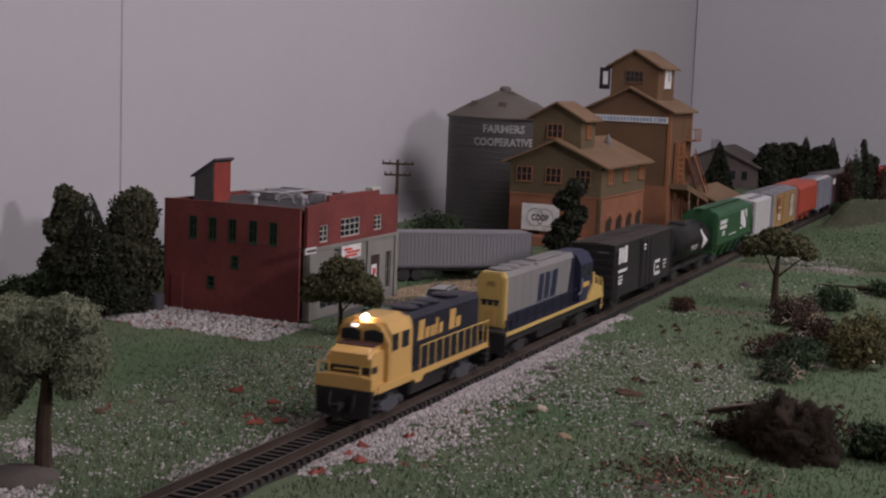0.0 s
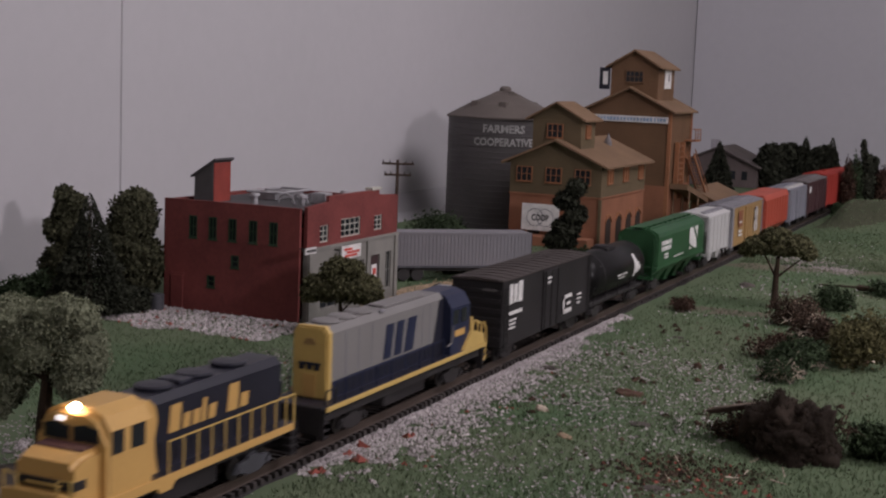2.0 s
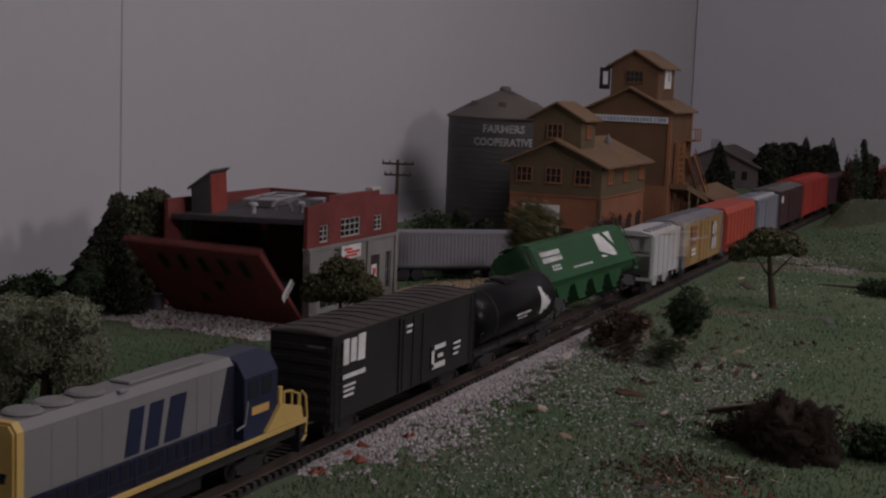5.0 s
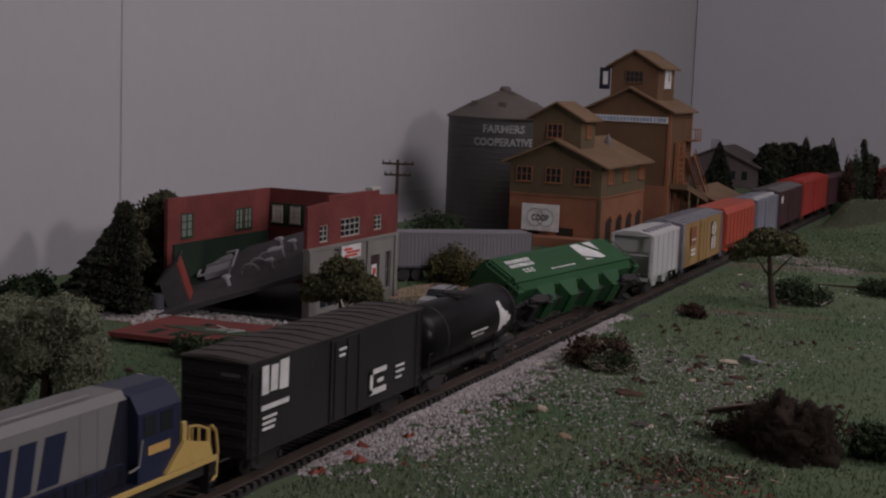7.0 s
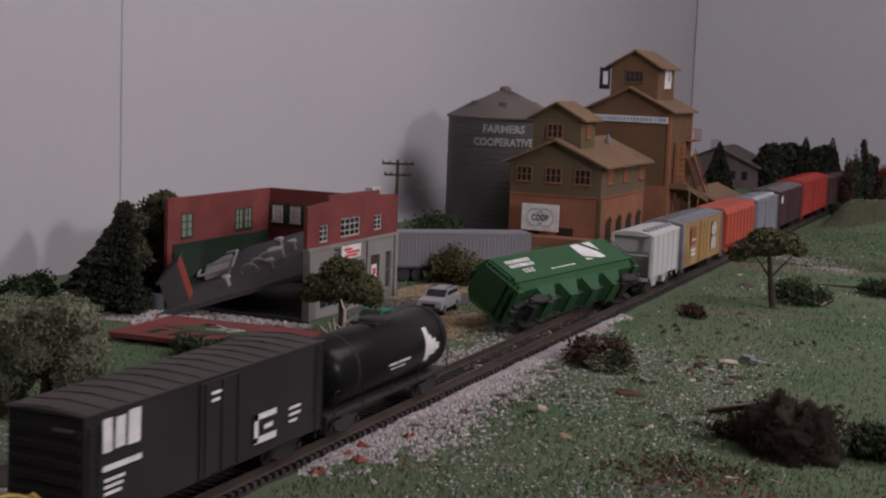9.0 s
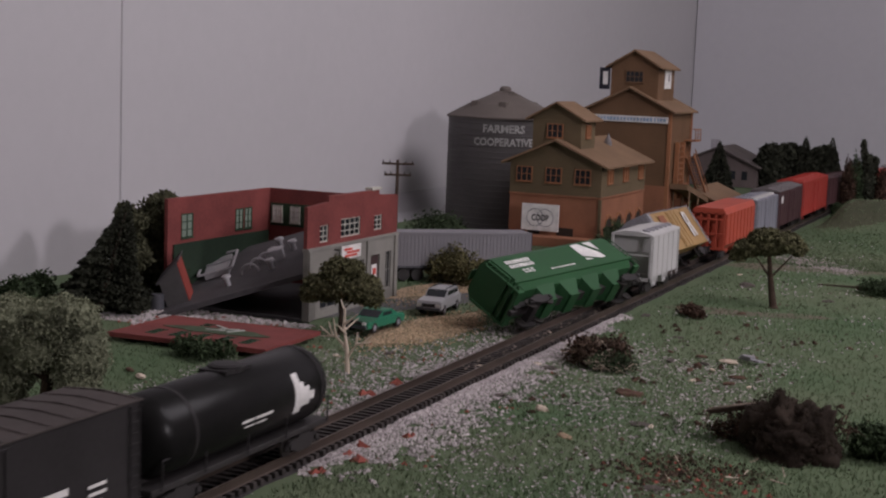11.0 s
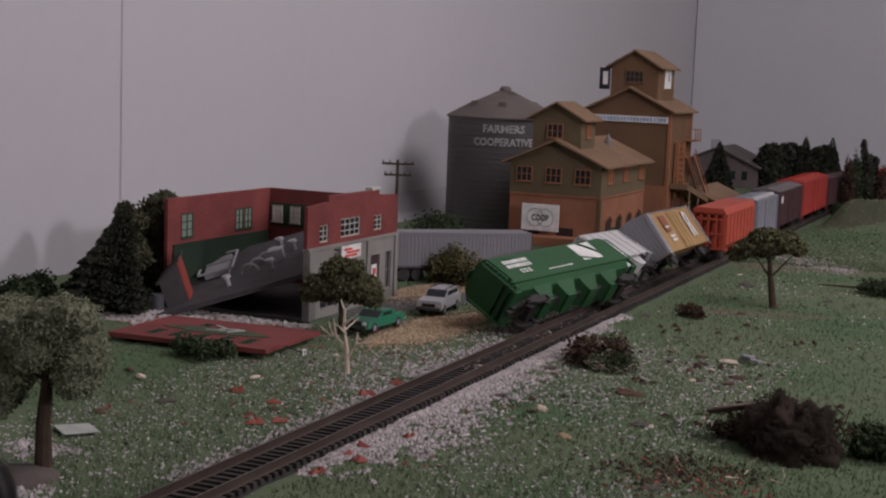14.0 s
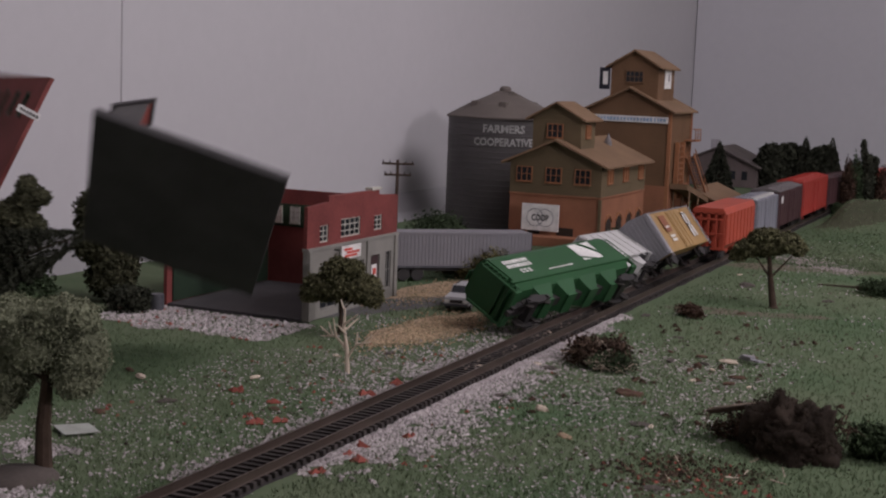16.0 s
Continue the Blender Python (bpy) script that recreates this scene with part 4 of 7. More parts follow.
def hopper_orange(x0):
    L = 15.6
    t = thing("covered_hopper", at(x0, 0, 0.8), "bright orange-red model hopper car with slatted end", "railway car", "freight cars of the train")
    running_gear(t, L, 2.4)
    w = 1.75
    part("body", prism(B(), [(-w, 1.6), (-w, 4.8), (-w + 0.35, 5.3), (w - 0.35, 5.3), (w, 4.8), (w, 1.6), (1.2, 1.0), (-1.2, 1.0)], 1.0, L - 0.5, "x"), ORANGE, t)
    bm = B()
    for y in (-1.6, -0.8, 0, 0.8, 1.6):
        box(bm, 0.45, 0.62, y - 0.1, y + 0.1, 1.1, 4.9)
    for z in (1.1, 2.6, 4.1, 4.9):
        box(bm, 0.42, 0.65, -1.7, 1.7, z, z + 0.2)
    part("end_frame", bm, ORANGE, t)
    part("roof", prism(B(), [(-w - 0.05, 4.75), (-w + 0.3, 5.36), (w - 0.3, 5.36), (w + 0.05, 4.75)], 0.45, L - 0.45, "x"), ORANGE, t)
    for i in range(9):
        x = 1.2 + i * 1.7
        part("side_post", box(B(), x - 0.07, x + 0.07, -w - 0.05, -w, 1.6, 4.8), ORANGE, t)
    for x in (4.0, 7.8, 11.6):
        part("discharge_bay", prism(B(), [(x - 1.4, 1.3), (x + 1.4, 1.3), (x + 0.5, 0.45), (x - 0.5, 0.45)], -1.2, 1.2, "y"), ORANGE, t)
    return t


engine = loco_yellow(60.4)
second = loco_grey(78.3)
nw = boxcar("boxcar", 101.0, 17.7, 5.2, BLACK, BLACK_ROOF, "black model boxcar with dusty roof and white marks", ridge=0.16, posts=False, rib=0.095)
marks(nw, -1.8, [(1.2, 1.75, 3.7, 4.95, 0), (1.9, 2.5, 3.75, 4.9, 0.05), (2.65, 3.4, 3.7, 5.0, 0.05), (1.2, 3.5, 3.0, 3.22, 0), (1.3, 2.5, 2.6, 2.72, 0), (1.3, 2.4, 2.35, 2.47, 0), (1.3, 2.3, 2.1, 2.22, 0)], LETTER)
marks(nw, -1.83, [(8.1, 8.9, 4.5, 4.62, 0), (8.1, 8.7, 4.2, 4.32, 0), (11.4, 11.7, 1.7, 2.95, 0), (11.4, 13.2, 2.7, 2.95, 0), (11.4, 13.2, 1.65, 1.95, 0), (12.2, 12.9, 2.2, 2.4, 0), (14.3, 15.3, 2.6, 2.72, 0), (14.3, 15.3, 2.3, 2.42, 0), (14.3, 15.0, 2.0, 2.12, 0)], LETTER)
part("end_plate", box(B(), 0.15, 0.2, -1.3, -0.4, 4.6, 4.72), GREYROOF, nw)
tank = tank_car(119.6)
train_front = [(engine, 60.4), (second, 78.3), (nw, 101.0), (tank, 119.6)]
hopper = hopper_green(134.8)
white = hopper_white(153.6)
reefer = boxcar("reefer_car", 164.0, 16.4, 5.15, OCHRE, SILVERC, "ochre yellow model reefer car with silver roof and ends", 16, ridge=0.3, rib_mat=SILVERC, posts=False)
end = part("silver_end", box(B(), 0.17, 0.3, -1.74, 1.74, 1.05, 5.15), SILVERC, reefer, "silver corrugated end")
for i in range(9):
    part("end_rib", box(B(), 0.1, 0.168, -1.68 + i * 0.38, -1.48 + i * 0.38, 1.1, 5.1), SILVERC, end)
bm = box(B(), 0.22, 1.0, -1.82, -1.74, 1.05, 5.15)
part("silver_corner", bm, SILVERC, reefer)
marks(reefer, -1.84, [(3.2, 5.2, 3.0, 4.7, 0), ], mat("dull_rust_panel", (0.2, 0.075, 0.04), 0.6, size=0.8, vary=0.3, bump=0.05), "red_panel")
marks(reefer, -1.86, [(3.4, 5.0, 2.0, 2.25, 0), (3.4, 5.0, 2.4, 2.65, 0), (3.6, 4.8, 3.4, 3.6, 0), (11.5, 12.0, 1.9, 4.6, 0), (12.5, 13.0, 1.9, 4.6, 0), (11.5, 13.0, 4.3, 4.6, 0), (11.5, 13.0, 3.1, 3.4, 0)], LETTER)
orange = hopper_orange(181.2)
grey = boxcar("ribbed_hopper", 197.4, 12.6, 5.0, GREYH, GREYH, "blue-grey ribbed model hopper car with roof hatches", 5, ridge=0.3)
bm = B()
for i in range(6):
    lathe(bm, [(0.4, 5.05), (0.42, 5.4), (0.1, 5.45)], 12, "z", (1.5 + i * 1.9, -1.05, 0))
part("roof_hatch", bm, WHITE, grey)
maroon = boxcar("boxcar", 210.5, 16.2, 5.3, BROWN, GREYROOF, "dark maroon model boxcar with grey roof", 12)
marks(maroon, -1.84, [(1.2, 2.4, 3.9, 4.7, 0)], LETTER)
red1 = boxcar("boxcar", 227.2, 20.6, 5.5, REDCAR, REDCAR, "dull red model boxcar with ribbed sides", 16)
brown2 = boxcar("boxcar", 249.5, 20.6, 4.9, BROWN, BROWN, "dark brown model boxcar at the rear of the train", 12)
red2 = boxcar("boxcar", 271.0, 16.0, 5.2, REDCAR, REDCAR, "dull red model boxcar at the rear of the train", 12)
red3 = boxcar("boxcar", 288.0, 16.0, 5.2, ORANGE, ORANGE, "orange-red model boxcar at the rear of the train", 12)
train_rear = [(orange, 181.2, 15.6), (grey, 197.4, 12.6), (maroon, 210.5, 16.2), (red1, 227.2, 20.6), (brown2, 249.5, 20.6), (red2, 271.0, 16.0), (red3, 288.0, 16.0)]


# ---- buildings ----
def window(parent, m, w, h, frame_mat, nx=2, nz=2, name="window", deep=0.08, pane=None):
    """A framed window in the plane y = 0, facing -y, with its foot at z = 0."""
    f, g = 0.09, 0.03
    panes = []
    for i in range(nx):
        for k in range(nz):
            a = -w / 2 + (f if i == 0 else w * i / nx + g)
            b = -w / 2 + (w - f if i == nx - 1 else w * (i + 1) / nx - g)
            c = f if k == 0 else h * k / nz + g
            d = h - f if k == nz - 1 else h * (k + 1) / nz - g
            panes.append((a, b, c, d))
    bm = wall_with_holes(B(), -w / 2, w / 2, 0, h, panes, -deep, deep, "y")
    ob = part(name, bm, frame_mat, parent)
    ob.matrix_basis = m
    part("pane", box(B(), -w / 2 + 0.04, w / 2 - 0.04, -0.02, 0.02, 0.04, h - 0.04), pane or GLASS, ob)
    part("sill", box(B(), -w / 2 - 0.06, w / 2 + 0.06, -deep - 0.06, deep, -0.08, 0), frame_mat, ob)
    return ob


def wall_with_holes(bm, u0, u1, v0, v1, holes, lo, hi, axis):
    """A slab in the plane across axis with rectangular openings (u0, u1, v0, v1) that go through."""
    us = sorted({u0, u1, *[h[0] for h in holes], *[h[1] for h in holes]})
    vs = sorted({v0, v1, *[h[2] for h in holes], *[h[3] for h in holes]})
    for a, b in zip(us, us[1:]):
        for c, d in zip(vs, vs[1:]):
            mu, mv = (a + b) / 2, (c + d) / 2
            if any(h[0] < mu < h[1] and h[2] < mv < h[3] for h in holes):
                continue
            if axis == "x":
                box(bm, lo, hi, a, b, c, d)
            else:
                box(bm, a, b, lo, hi, c, d)
    bmesh.ops.remove_doubles(bm, verts=bm.verts, dist=0.001)
    seen = {}
    for f in list(bm.faces):
        seen.setdefault(tuple(sorted(tuple(round(c, 3) for c in v.co) for v in f.verts)), []).append(f)
    bmesh.ops.delete(bm, geom=[f for fs in seen.values() if len(fs) > 1 for f in fs], context="FACES")
    return bm


def brick_building():
    t = thing("brick_building", at(0, 0, 0), "two-storey red brick model shop with grey plaster front", "building")
    up = [(89.9, 91.2, 5.7, 7.0), (93.2, 96.4, 5.8, 7.25), (98.8, 100.2, 5.9, 7.1)]
    bm = wall_with_holes(B(), 88.0, 103.0, 5.3, 8.1, up, 17.7, 18.0, "y")
    wall = part("front_wall", bm, REDWALL, t, "red painted brick upper front")
    part("parapet", prism(B(), [(88.0, 8.1), (103.0, 8.1), (103.0, 8.55), (99.6, 8.75), (99.6, 9.15), (91.2, 9.15), (91.2, 8.7), (88.0, 8.5)], 17.7, 18.0, "y"), REDWALL, t)
    for x0, x1, z0, z1 in up:
        window(t, at((x0 + x1) / 2, 17.85, z0), x1 - x0, z1 - z0, CREAM, 4 if x1 - x0 > 2 else 2, 3)
    low = [(90.0, 92.6, 0.6, 3.8), (93.8, 97.0, 0.6, 3.8), (98.2, 99.8, 0.0, 3.9), (100.9, 101.9, 0.9, 4.0)]
    bm = wall_with_holes(B(), 88.0, 103.0, 0, 5.3, low, 17.6, 18.0, "y")
    lower = part("shop_front", bm, STUCCO, t, "grey plaster shop front")
    part("cornice", box(B(), 87.9, 103.1, 17.5, 18.05, 5.2, 5.42), STUCCO, t)
    for x0, x1, z0, z1 in low:
        if x0 in (98.2,):
            door = part("door", box(B(), x0, x1, 17.75, 17.9, 0, z1), mat("dark_shop_door", (0.05, 0.03, 0.03), 0.5, size=1), t)
            part("door_sign", box(B(), x0 + 0.4, x1 - 0.3, 17.7, 17.76, 1.9, 3.1), LETTER, door)
            part("door_poster", box(B(), x0 + 0.6, x1 - 0.5, 17.66, 17.7, 2.3, 2.8), SIGNRED, door)
        else:
            window(t, at((x0 + x1) / 2, 17.8, z0), x1 - x0, z1 - z0, STUCCO, 2, 2)
    for x in (88.3, 93.2, 97.6, 102.6):
        part("pilaster", box(B(), x - 0.25, x + 0.25, 17.45, 17.62, 0, 5.2), STUCCO, lower)
    back = [(89.5, 91.1, 5.1, 7.0), (97.25, 98.45, 5.1, 6.85), (98.65, 99.8, 5.1, 6.85)]
    bm = wall_with_holes(B(), 87.7, 103.0, 0, 8.3, back, 29.8, 30.1, "y")
    back_wall = part("back_wall", bm, REDWALL, t)
    for x0, x1, z0, z1 in back:
        window(t, at((x0 + x1) / 2, 29.85, z0), x1 - x0, z1 - z0, GFRAME, 2, 3, pane=mat("backdrop_pane", (0.17, 0.21, 0.17), 0.3, size=0.6, bump=0))
    side = [(21.2, 22.2, 5.4, 6.9), (26.7, 27.65, 5.45, 6.85), (28.45, 29.4, 5.45, 6.85)]
    bm = wall_with_holes(B(), 18.0, 29.8, 0, 8.3, side, 102.7, 103.0, "x")
    far_wall = part("far_wall", bm, REDWALL, t)
    part("green_panel", box(B(), 102.6, 102.69, 24.6, 29.65, 5.1, 7.05), GFRAME, far_wall, "dark green band inside the wall")
    for y0, y1, z0, z1 in side:
        window(t, at(102.52, (y0 + y1) / 2, z0, 0, 0, -90), y1 - y0, z1 - z0, CREAM, 2, 3, pane=LETTER)
    part("floor_slab", box(B(), 87.8, 102.7, 18.0, 29.8, 0.02, 0.22), TAR, t)
    part("dark_lining", box(B(), 88.4, 102.4, 29.68, 29.78, 0.3, 4.7), mat("dark_green_lining", (0.013, 0.026, 0.014), 0.8, size=2, vary=0.4, bump=0.2), t, "dark green inner wall lining")
    part("parapet_cap", box(B(), 98.2, 99.9, 17.62, 18.3, 9.15, 9.35), CREAM, t)
    sign = part("shop_sign", box(B(), 91.8, 94.9, 16.8, 16.95, 4.3, 5.3, 0.02), LETTER, t, "white shop sign with red marks")
    bm = B()
    for x0, x1, z in ((92.1, 93.4, 4.95), (92.6, 94.6, 4.7), (92.2, 94.2, 4.45)):
        box(bm, x0, x1, 16.76, 16.8, z, z + 0.17)
    part("sign_marks", bm, SIGNRED, sign)
    rodm = rod(B(), (92.0, 16.9, 5.0), (92.0, 17.65, 5.0), 0.05)
    rod(rodm, (94.7, 16.9, 5.0), (94.7, 17.65, 5.0), 0.05)
    part("sign_bracket", rodm, UNDER, sign)
    return t


brick_building()


def side_wall():
    """The windowed side wall: foot at z = 0, facing -x."""
    t = thing("side_wall", at(87.6, 23.95, 0.0), "red painted brick side wall with green window frames", "wall")
    holes = []
    for y in (3.35, 1.6, -0.15, -1.95, -3.7):
        holes.append((y - 0.35, y + 0.35, 5.55, 7.25))
    holes += [(-0.75, -0.05, 3.55, 4.5), (1.35, 2.05, 1.9, 2.8)]
    bm = wall_with_holes(B(), -5.9, 5.9, 0, 8.35, holes, -0.14, 0.14, "x")
    w = part("wall", bm, REDWALL, t)
    for y0, y1, z0, z1 in holes:
        window(t, at(0, (y0 + y1) / 2, z0, 0, 0, -90), y1 - y0, z1 - z0, GFRAME, 1 if z0 < 5 else 2, 2, deep=0.17)
    d = part("door", box(B(), -0.22, -0.12, 4.2, 5.3, 0, 2.6, 0.03), REDWALL, t)
    part("door_frame", box(B(), -0.2, -0.14, 4.05, 5.45, 2.6, 2.75), REDWALL, d)
    part("cap", box(B(), -0.16, 0.16, -5.95, 5.95, 8.35, 8.42), REDWALL, w)
    ring = []
    for k in range(18):
        a = 2 * math.pi * k / 18
        q = 1 + 0.45 * noise.noise(Vector((math.cos(a) * 1.8, math.sin(a) * 1.8, 4)))
        ring.append((-0.4 + 3.9 * q * math.cos(a), 4.2 + 1.05 * q * math.sin(a)))
    part("green_patch", prism(B(), ring, 0.145, 0.19, "x"), mat("mossy_green_patch", (0.05, 0.07, 0.04), 0.9, size=0.7, vary=0.5, bump=0.3), w, "mossy green painted patch inside")
    for k, (y, z, a) in enumerate(((-0.6, 3.4, 20), (0.3, 2.9, -35), (-1.3, 3.8, 60), (0.1, 4.1, 5))):
        o = part("loose_strip", box(B(), 0, 0.05, -0.7, 0.7, -0.12, 0.12), PAPER, w, "pale loose strip")
        o.matrix_basis = at(0.2, y, z, a, 0, 0)
    small = part("corner_sign", box(B(), -1.7, -0.15, -7.35, -7.25, 5.3, 5.75), LETTER, t, "small white board on the corner")
    bm = B()
    for k in range(6):
        box(bm, -1.55 + k * 0.23, -1.4 + k * 0.23, -7.38, -7.35, 5.42, 5.62)
    part("sign_marks", bm, UNDER, small)
    part("sign_bracket", rod(B(), (-0.4, -7.3, 5.5), (-0.05, -5.85, 5.5), 0.05), UNDER, small)
    return t


wall_panel = side_wall()


def roof_panel():
    t = thing("roof_panel", at(95.35, 23.9, 7.95), "dark grey tarred roof panel with stair house and vents", "roof")
    slab = part("roof_slab", box(B(), -7.3, 7.2, -5.7, 5.7, -0.12, 0.12, 0.03), TAR, t)
    part("roof_edge", box(B(), -7.32, -7.1, -5.7, 5.7, 0.12, 0.3), TAR, slab)
    house = part("stair_house", prism(B(), [(3.4, 0.1), (5.1, 0.1), (5.1, 2.1), (3.4, 3.2)], -5.3, -2.9, "x"), mat("grey_shingle", (0.08, 0.075, 0.075), 0.8, size=1, bump=0.3), t)
    part("red_side", prism(B(), [(-5.25, 0.12), (-2.95, 0.12), (-2.95, 3.15), (-5.25, 3.15)], 3.33, 3.4, "y"), mat("bright_red_side", (0.22, 0.04, 0.03), 0.7, size=1, bump=0.2), house, "red side panel")
    part("house_roof", prism(B(), [(3.15, 3.36), (5.3, 1.95), (5.35, 2.1), (3.15, 3.52)], -5.5, -2.75, "x"), TAR, house)
    vent = mat("vent_grey", (0.33, 0.32, 0.33), 0.5, 0.3, size=1, vary=0.25, bump=0.1)
    frame_v = B()
    for a, b in (((-1.0, 0.2), (4.2, 0.2)), ((-1.0, 3.0), (4.2, 3.0)), ((-1.0, 0.2), (-1.0, 3.0)), ((4.2, 0.2), (4.2, 3.0)), ((1.6, 0.2), (1.6, 3.0))):
        rod(frame_v, (*a, 0.75), (*b, 0.75), 0.11, n=6)
    part("vent_frame", frame_v, vent, t, "pale grey pipe frame")
    part("vent_unit", box(B(), -0.6, 3.8, 0.6, 2.6, 0.15, 0.7, 0.05), vent, t, "grey roof vent unit")
    part("vent_unit", box(B(), -0.6, 0.6, -3.9, -2.7, 0.1, 1.0, 0.05), vent, t)
    for x, y in ((-2.6, -3.0), (1.6, -4.6), (3.6, -3.4), (-4.0, 0.4)):
        part("vent_cap", lathe(B(), [(0.22, 0.1), (0.22, 0.7), (0.4, 0.75), (0.36, 0.95), (0.05, 1.0)], 14, "z", (x, y, 0)), vent, t)
    for k in range(4):
        bm = B()
        prev = None
        for i in range(9):
            a = math.pi * i / 8
            q = (-2.0 + k * 1.1, -1.2 - k * 0.6 + 0.7 * math.cos(a), 0.15 + 0.7 * math.sin(a))
            if prev:
                rod(bm, prev, q, 0.09, n=6)
            prev = q
        part("duct", bm, vent, t)
    return t


roof = roof_panel()


def gable(bm, x0, x1, y0, y1, eave, ridge, thick=0.18, over=0.5, along="x"):
    """A pitched roof of two slabs, the ridge along x or y."""
    if along == "x":
        c, k = (y0 + y1) / 2, (ridge - eave) / ((y1 - y0) / 2)
        prism(bm, [(y0 - over, eave - over * k), (c, ridge), (c, ridge + thick), (y0 - over, eave - over * k + thick)], x0 - over, x1 + over, "x")
        prism(bm, [(y1 + over, eave - over * k), (c, ridge), (c, ridge + thick), (y1 + over, eave - over * k + thick)], x0 - over, x1 + over, "x")
    return bm


def grain_elevator():
    t = thing("grain_elevator", at(0, 0, 0), "tall brown wooden grain elevator with orange trim", "building")
    x0, x1, y0, y1, e = 176.0, 187.0, 14.2, 25.3, 15.1
    c = (y0 + y1) / 2
    body = part("tower", prism(B(), [(y0, 0), (y1, 0), (y1, e), (c, e + 2.7), (y0, e)], x0, x1, "x"), COOPW, t)
    part("roof", gable(B(), x0, x1, y0, y1, e, e + 2.7, 0.25, 0.7), COOPR, t)
    cu0, cu1, cx0, cx1 = 16.3, 22.7, 176.6, 184.6
    cc = (cu0 + cu1) / 2
    cup = part("cupola", prism(B(), [(cu0, e + 1.2), (cu1, e + 1.2), (cu1, 20.75), (cc, 22.65), (cu0, 20.75)], cx0, cx1, "x"), COOPW, t)
    part("cupola_roof", gable(B(), cx0, cx1, cu0, cu1, 20.75, 22.65, 0.22, 0.65), COOPR, cup)
    window(t, at(cx0 - 0.05, cc, 18.6, 0, 0, -90), 2.4, 1.5, COOPW, 4, 2)
    part("white_board", box(B(), 179.6, 182.6, cu0 - 0.12, cu0 - 0.02, 17.9, 20.5), LETTER, cup, "white board on the cupola wall")
    part("board_mark", box(B(), 181.1, 181.7, cu0 - 0.16, cu0 - 0.12, 18.9, 19.8), GREYROOF, cup)
    bm = box(B(), cx0 - 0.3, cx0 - 0.1, cu1 + 0.1, cu1 + 1.5, 17.6, 20.4)
    part("side_board", bm, NAVY, cup, "dark board with pale centre")
    part("board_mark", box(B(), cx0 - 0.36, cx0 - 0.3, cu1 + 0.35, cu1 + 1.0, 18.2, 19.9), LETTER, cup)
    band = part("name_band", box(B(), x0 - 0.2, x0 - 0.02, 14.5, 24.6, 13.45, 14.25), LETTER, t, "long white name board with blue marks")
    bm, rg = B(), random.Random(2)
    for k in range(21):
        y = 14.8 + k * 0.45
        box(bm, x0 - 0.24, x0 - 0.2, y, y + rg.uniform(0.2, 0.36), 13.62, 14.08)
    part("band_marks", bm, SIGNBLUE, band)
    part("corner_post", box(B(), x0 - 0.12, x0 + 0.35, y0 - 0.15, y0 + 0.3, 0, e - 0.2), COOPT, t)
    part("corner_post", box(B(), x1 - 0.35, x1 + 0.12, y0 - 0.15, y0 + 0.3, 0, e - 0.2), COOPT, t)
    part("base_course", box(B(), x0 - 0.1, x1 + 0.1, y0 - 0.1, y1, 0, 5.3), COOPB, t)
    # loading spout, balcony and stair on the track side
    bm = B()
    for x in (178.4, 181.4):
        box(bm, x - 0.22, x + 0.22, y0 - 0.75, y0 - 0.2, 3.6, 11.0)
    for k in range(9):
        box(bm, 178.4, 181.4, y0 - 0.6, y0 - 0.4, 4.4 + k * 0.75, 4.56 + k * 0.75)
    part("loading_frame", bm, COOPT, t, "orange upright timber frame")
    bm = box(B(), 183.6, 186.6, y0 - 1.6, y0, 11.0, 11.2)
    for x in (183.7, 185.1, 186.5):
        rod(bm, (x, y0 - 1.5, 11.2), (x, y0 - 1.5, 12.6), 0.07, n=6)
    rod(bm, (183.7, y0 - 1.5, 12.6), (186.5, y0 - 1.5, 12.6), 0.07, n=6)
    rod(bm, (183.7, y0 - 1.5, 11.9), (186.5, y0 - 1.5, 11.9), 0.05, n=6)
    rod(bm, (186.5, y0 - 1.5, 12.6), (186.5, y0, 12.6), 0.07, n=6)
    part("balcony", bm, COOPT, t)
    bm = prism(B(), [(176.6, 5.0), (195.0, 1.2), (195.4, 1.7), (176.6, 5.7)], y0 - 2.6, y0 - 0.2, "y")
    for x in (178.0, 183.0, 188.0, 193.0):
        z = 5.2 - (x - 176.6) * 0.207
        for y in (y0 - 2.5, y0 - 0.4):
            rod(bm, (x, y, 0), (x, y, z), 0.12, n=6)
    part("loading_ramp", bm, COOPR, t, "brown planked loading ramp")
    bm = B()
    for y in (y0 - 1.6, y0 - 0.4):
        prism(bm, [(183.0, 8.9), (193.0, 2.2), (193.6, 2.2), (183.0, 9.5)], y - 0.08, y + 0.08, "y")
        for x in (184.0, 187.0, 190.0, 192.6):
            z = 9.1 - (x - 183) * 0.67
            rod(bm, (x, y, z), (x, y, z + 1.3), 0.06, n=5)
        rod(bm, (183.5, y, 10.1), (192.6, y, 4.0), 0.06, n=5)
    for k in range(15):
        x = 183.3 + k * 0.66
        z = 9.1 - (x - 183) * 0.67
        box(bm, x, x + 0.5, y0 - 1.6, y0 - 0.4, z - 0.1, z)
    part("stair", bm, COOPT, t, "orange timber stair")
    part("dark_shed", prism(B(), [(y0 - 0.2, 0), (y0 - 4.5, 0), (y0 - 4.5, 2.3), (y0 - 0.2, 4.2)], 189.0, 204.0, "x"), COOPB, t, "low shed lean-to")
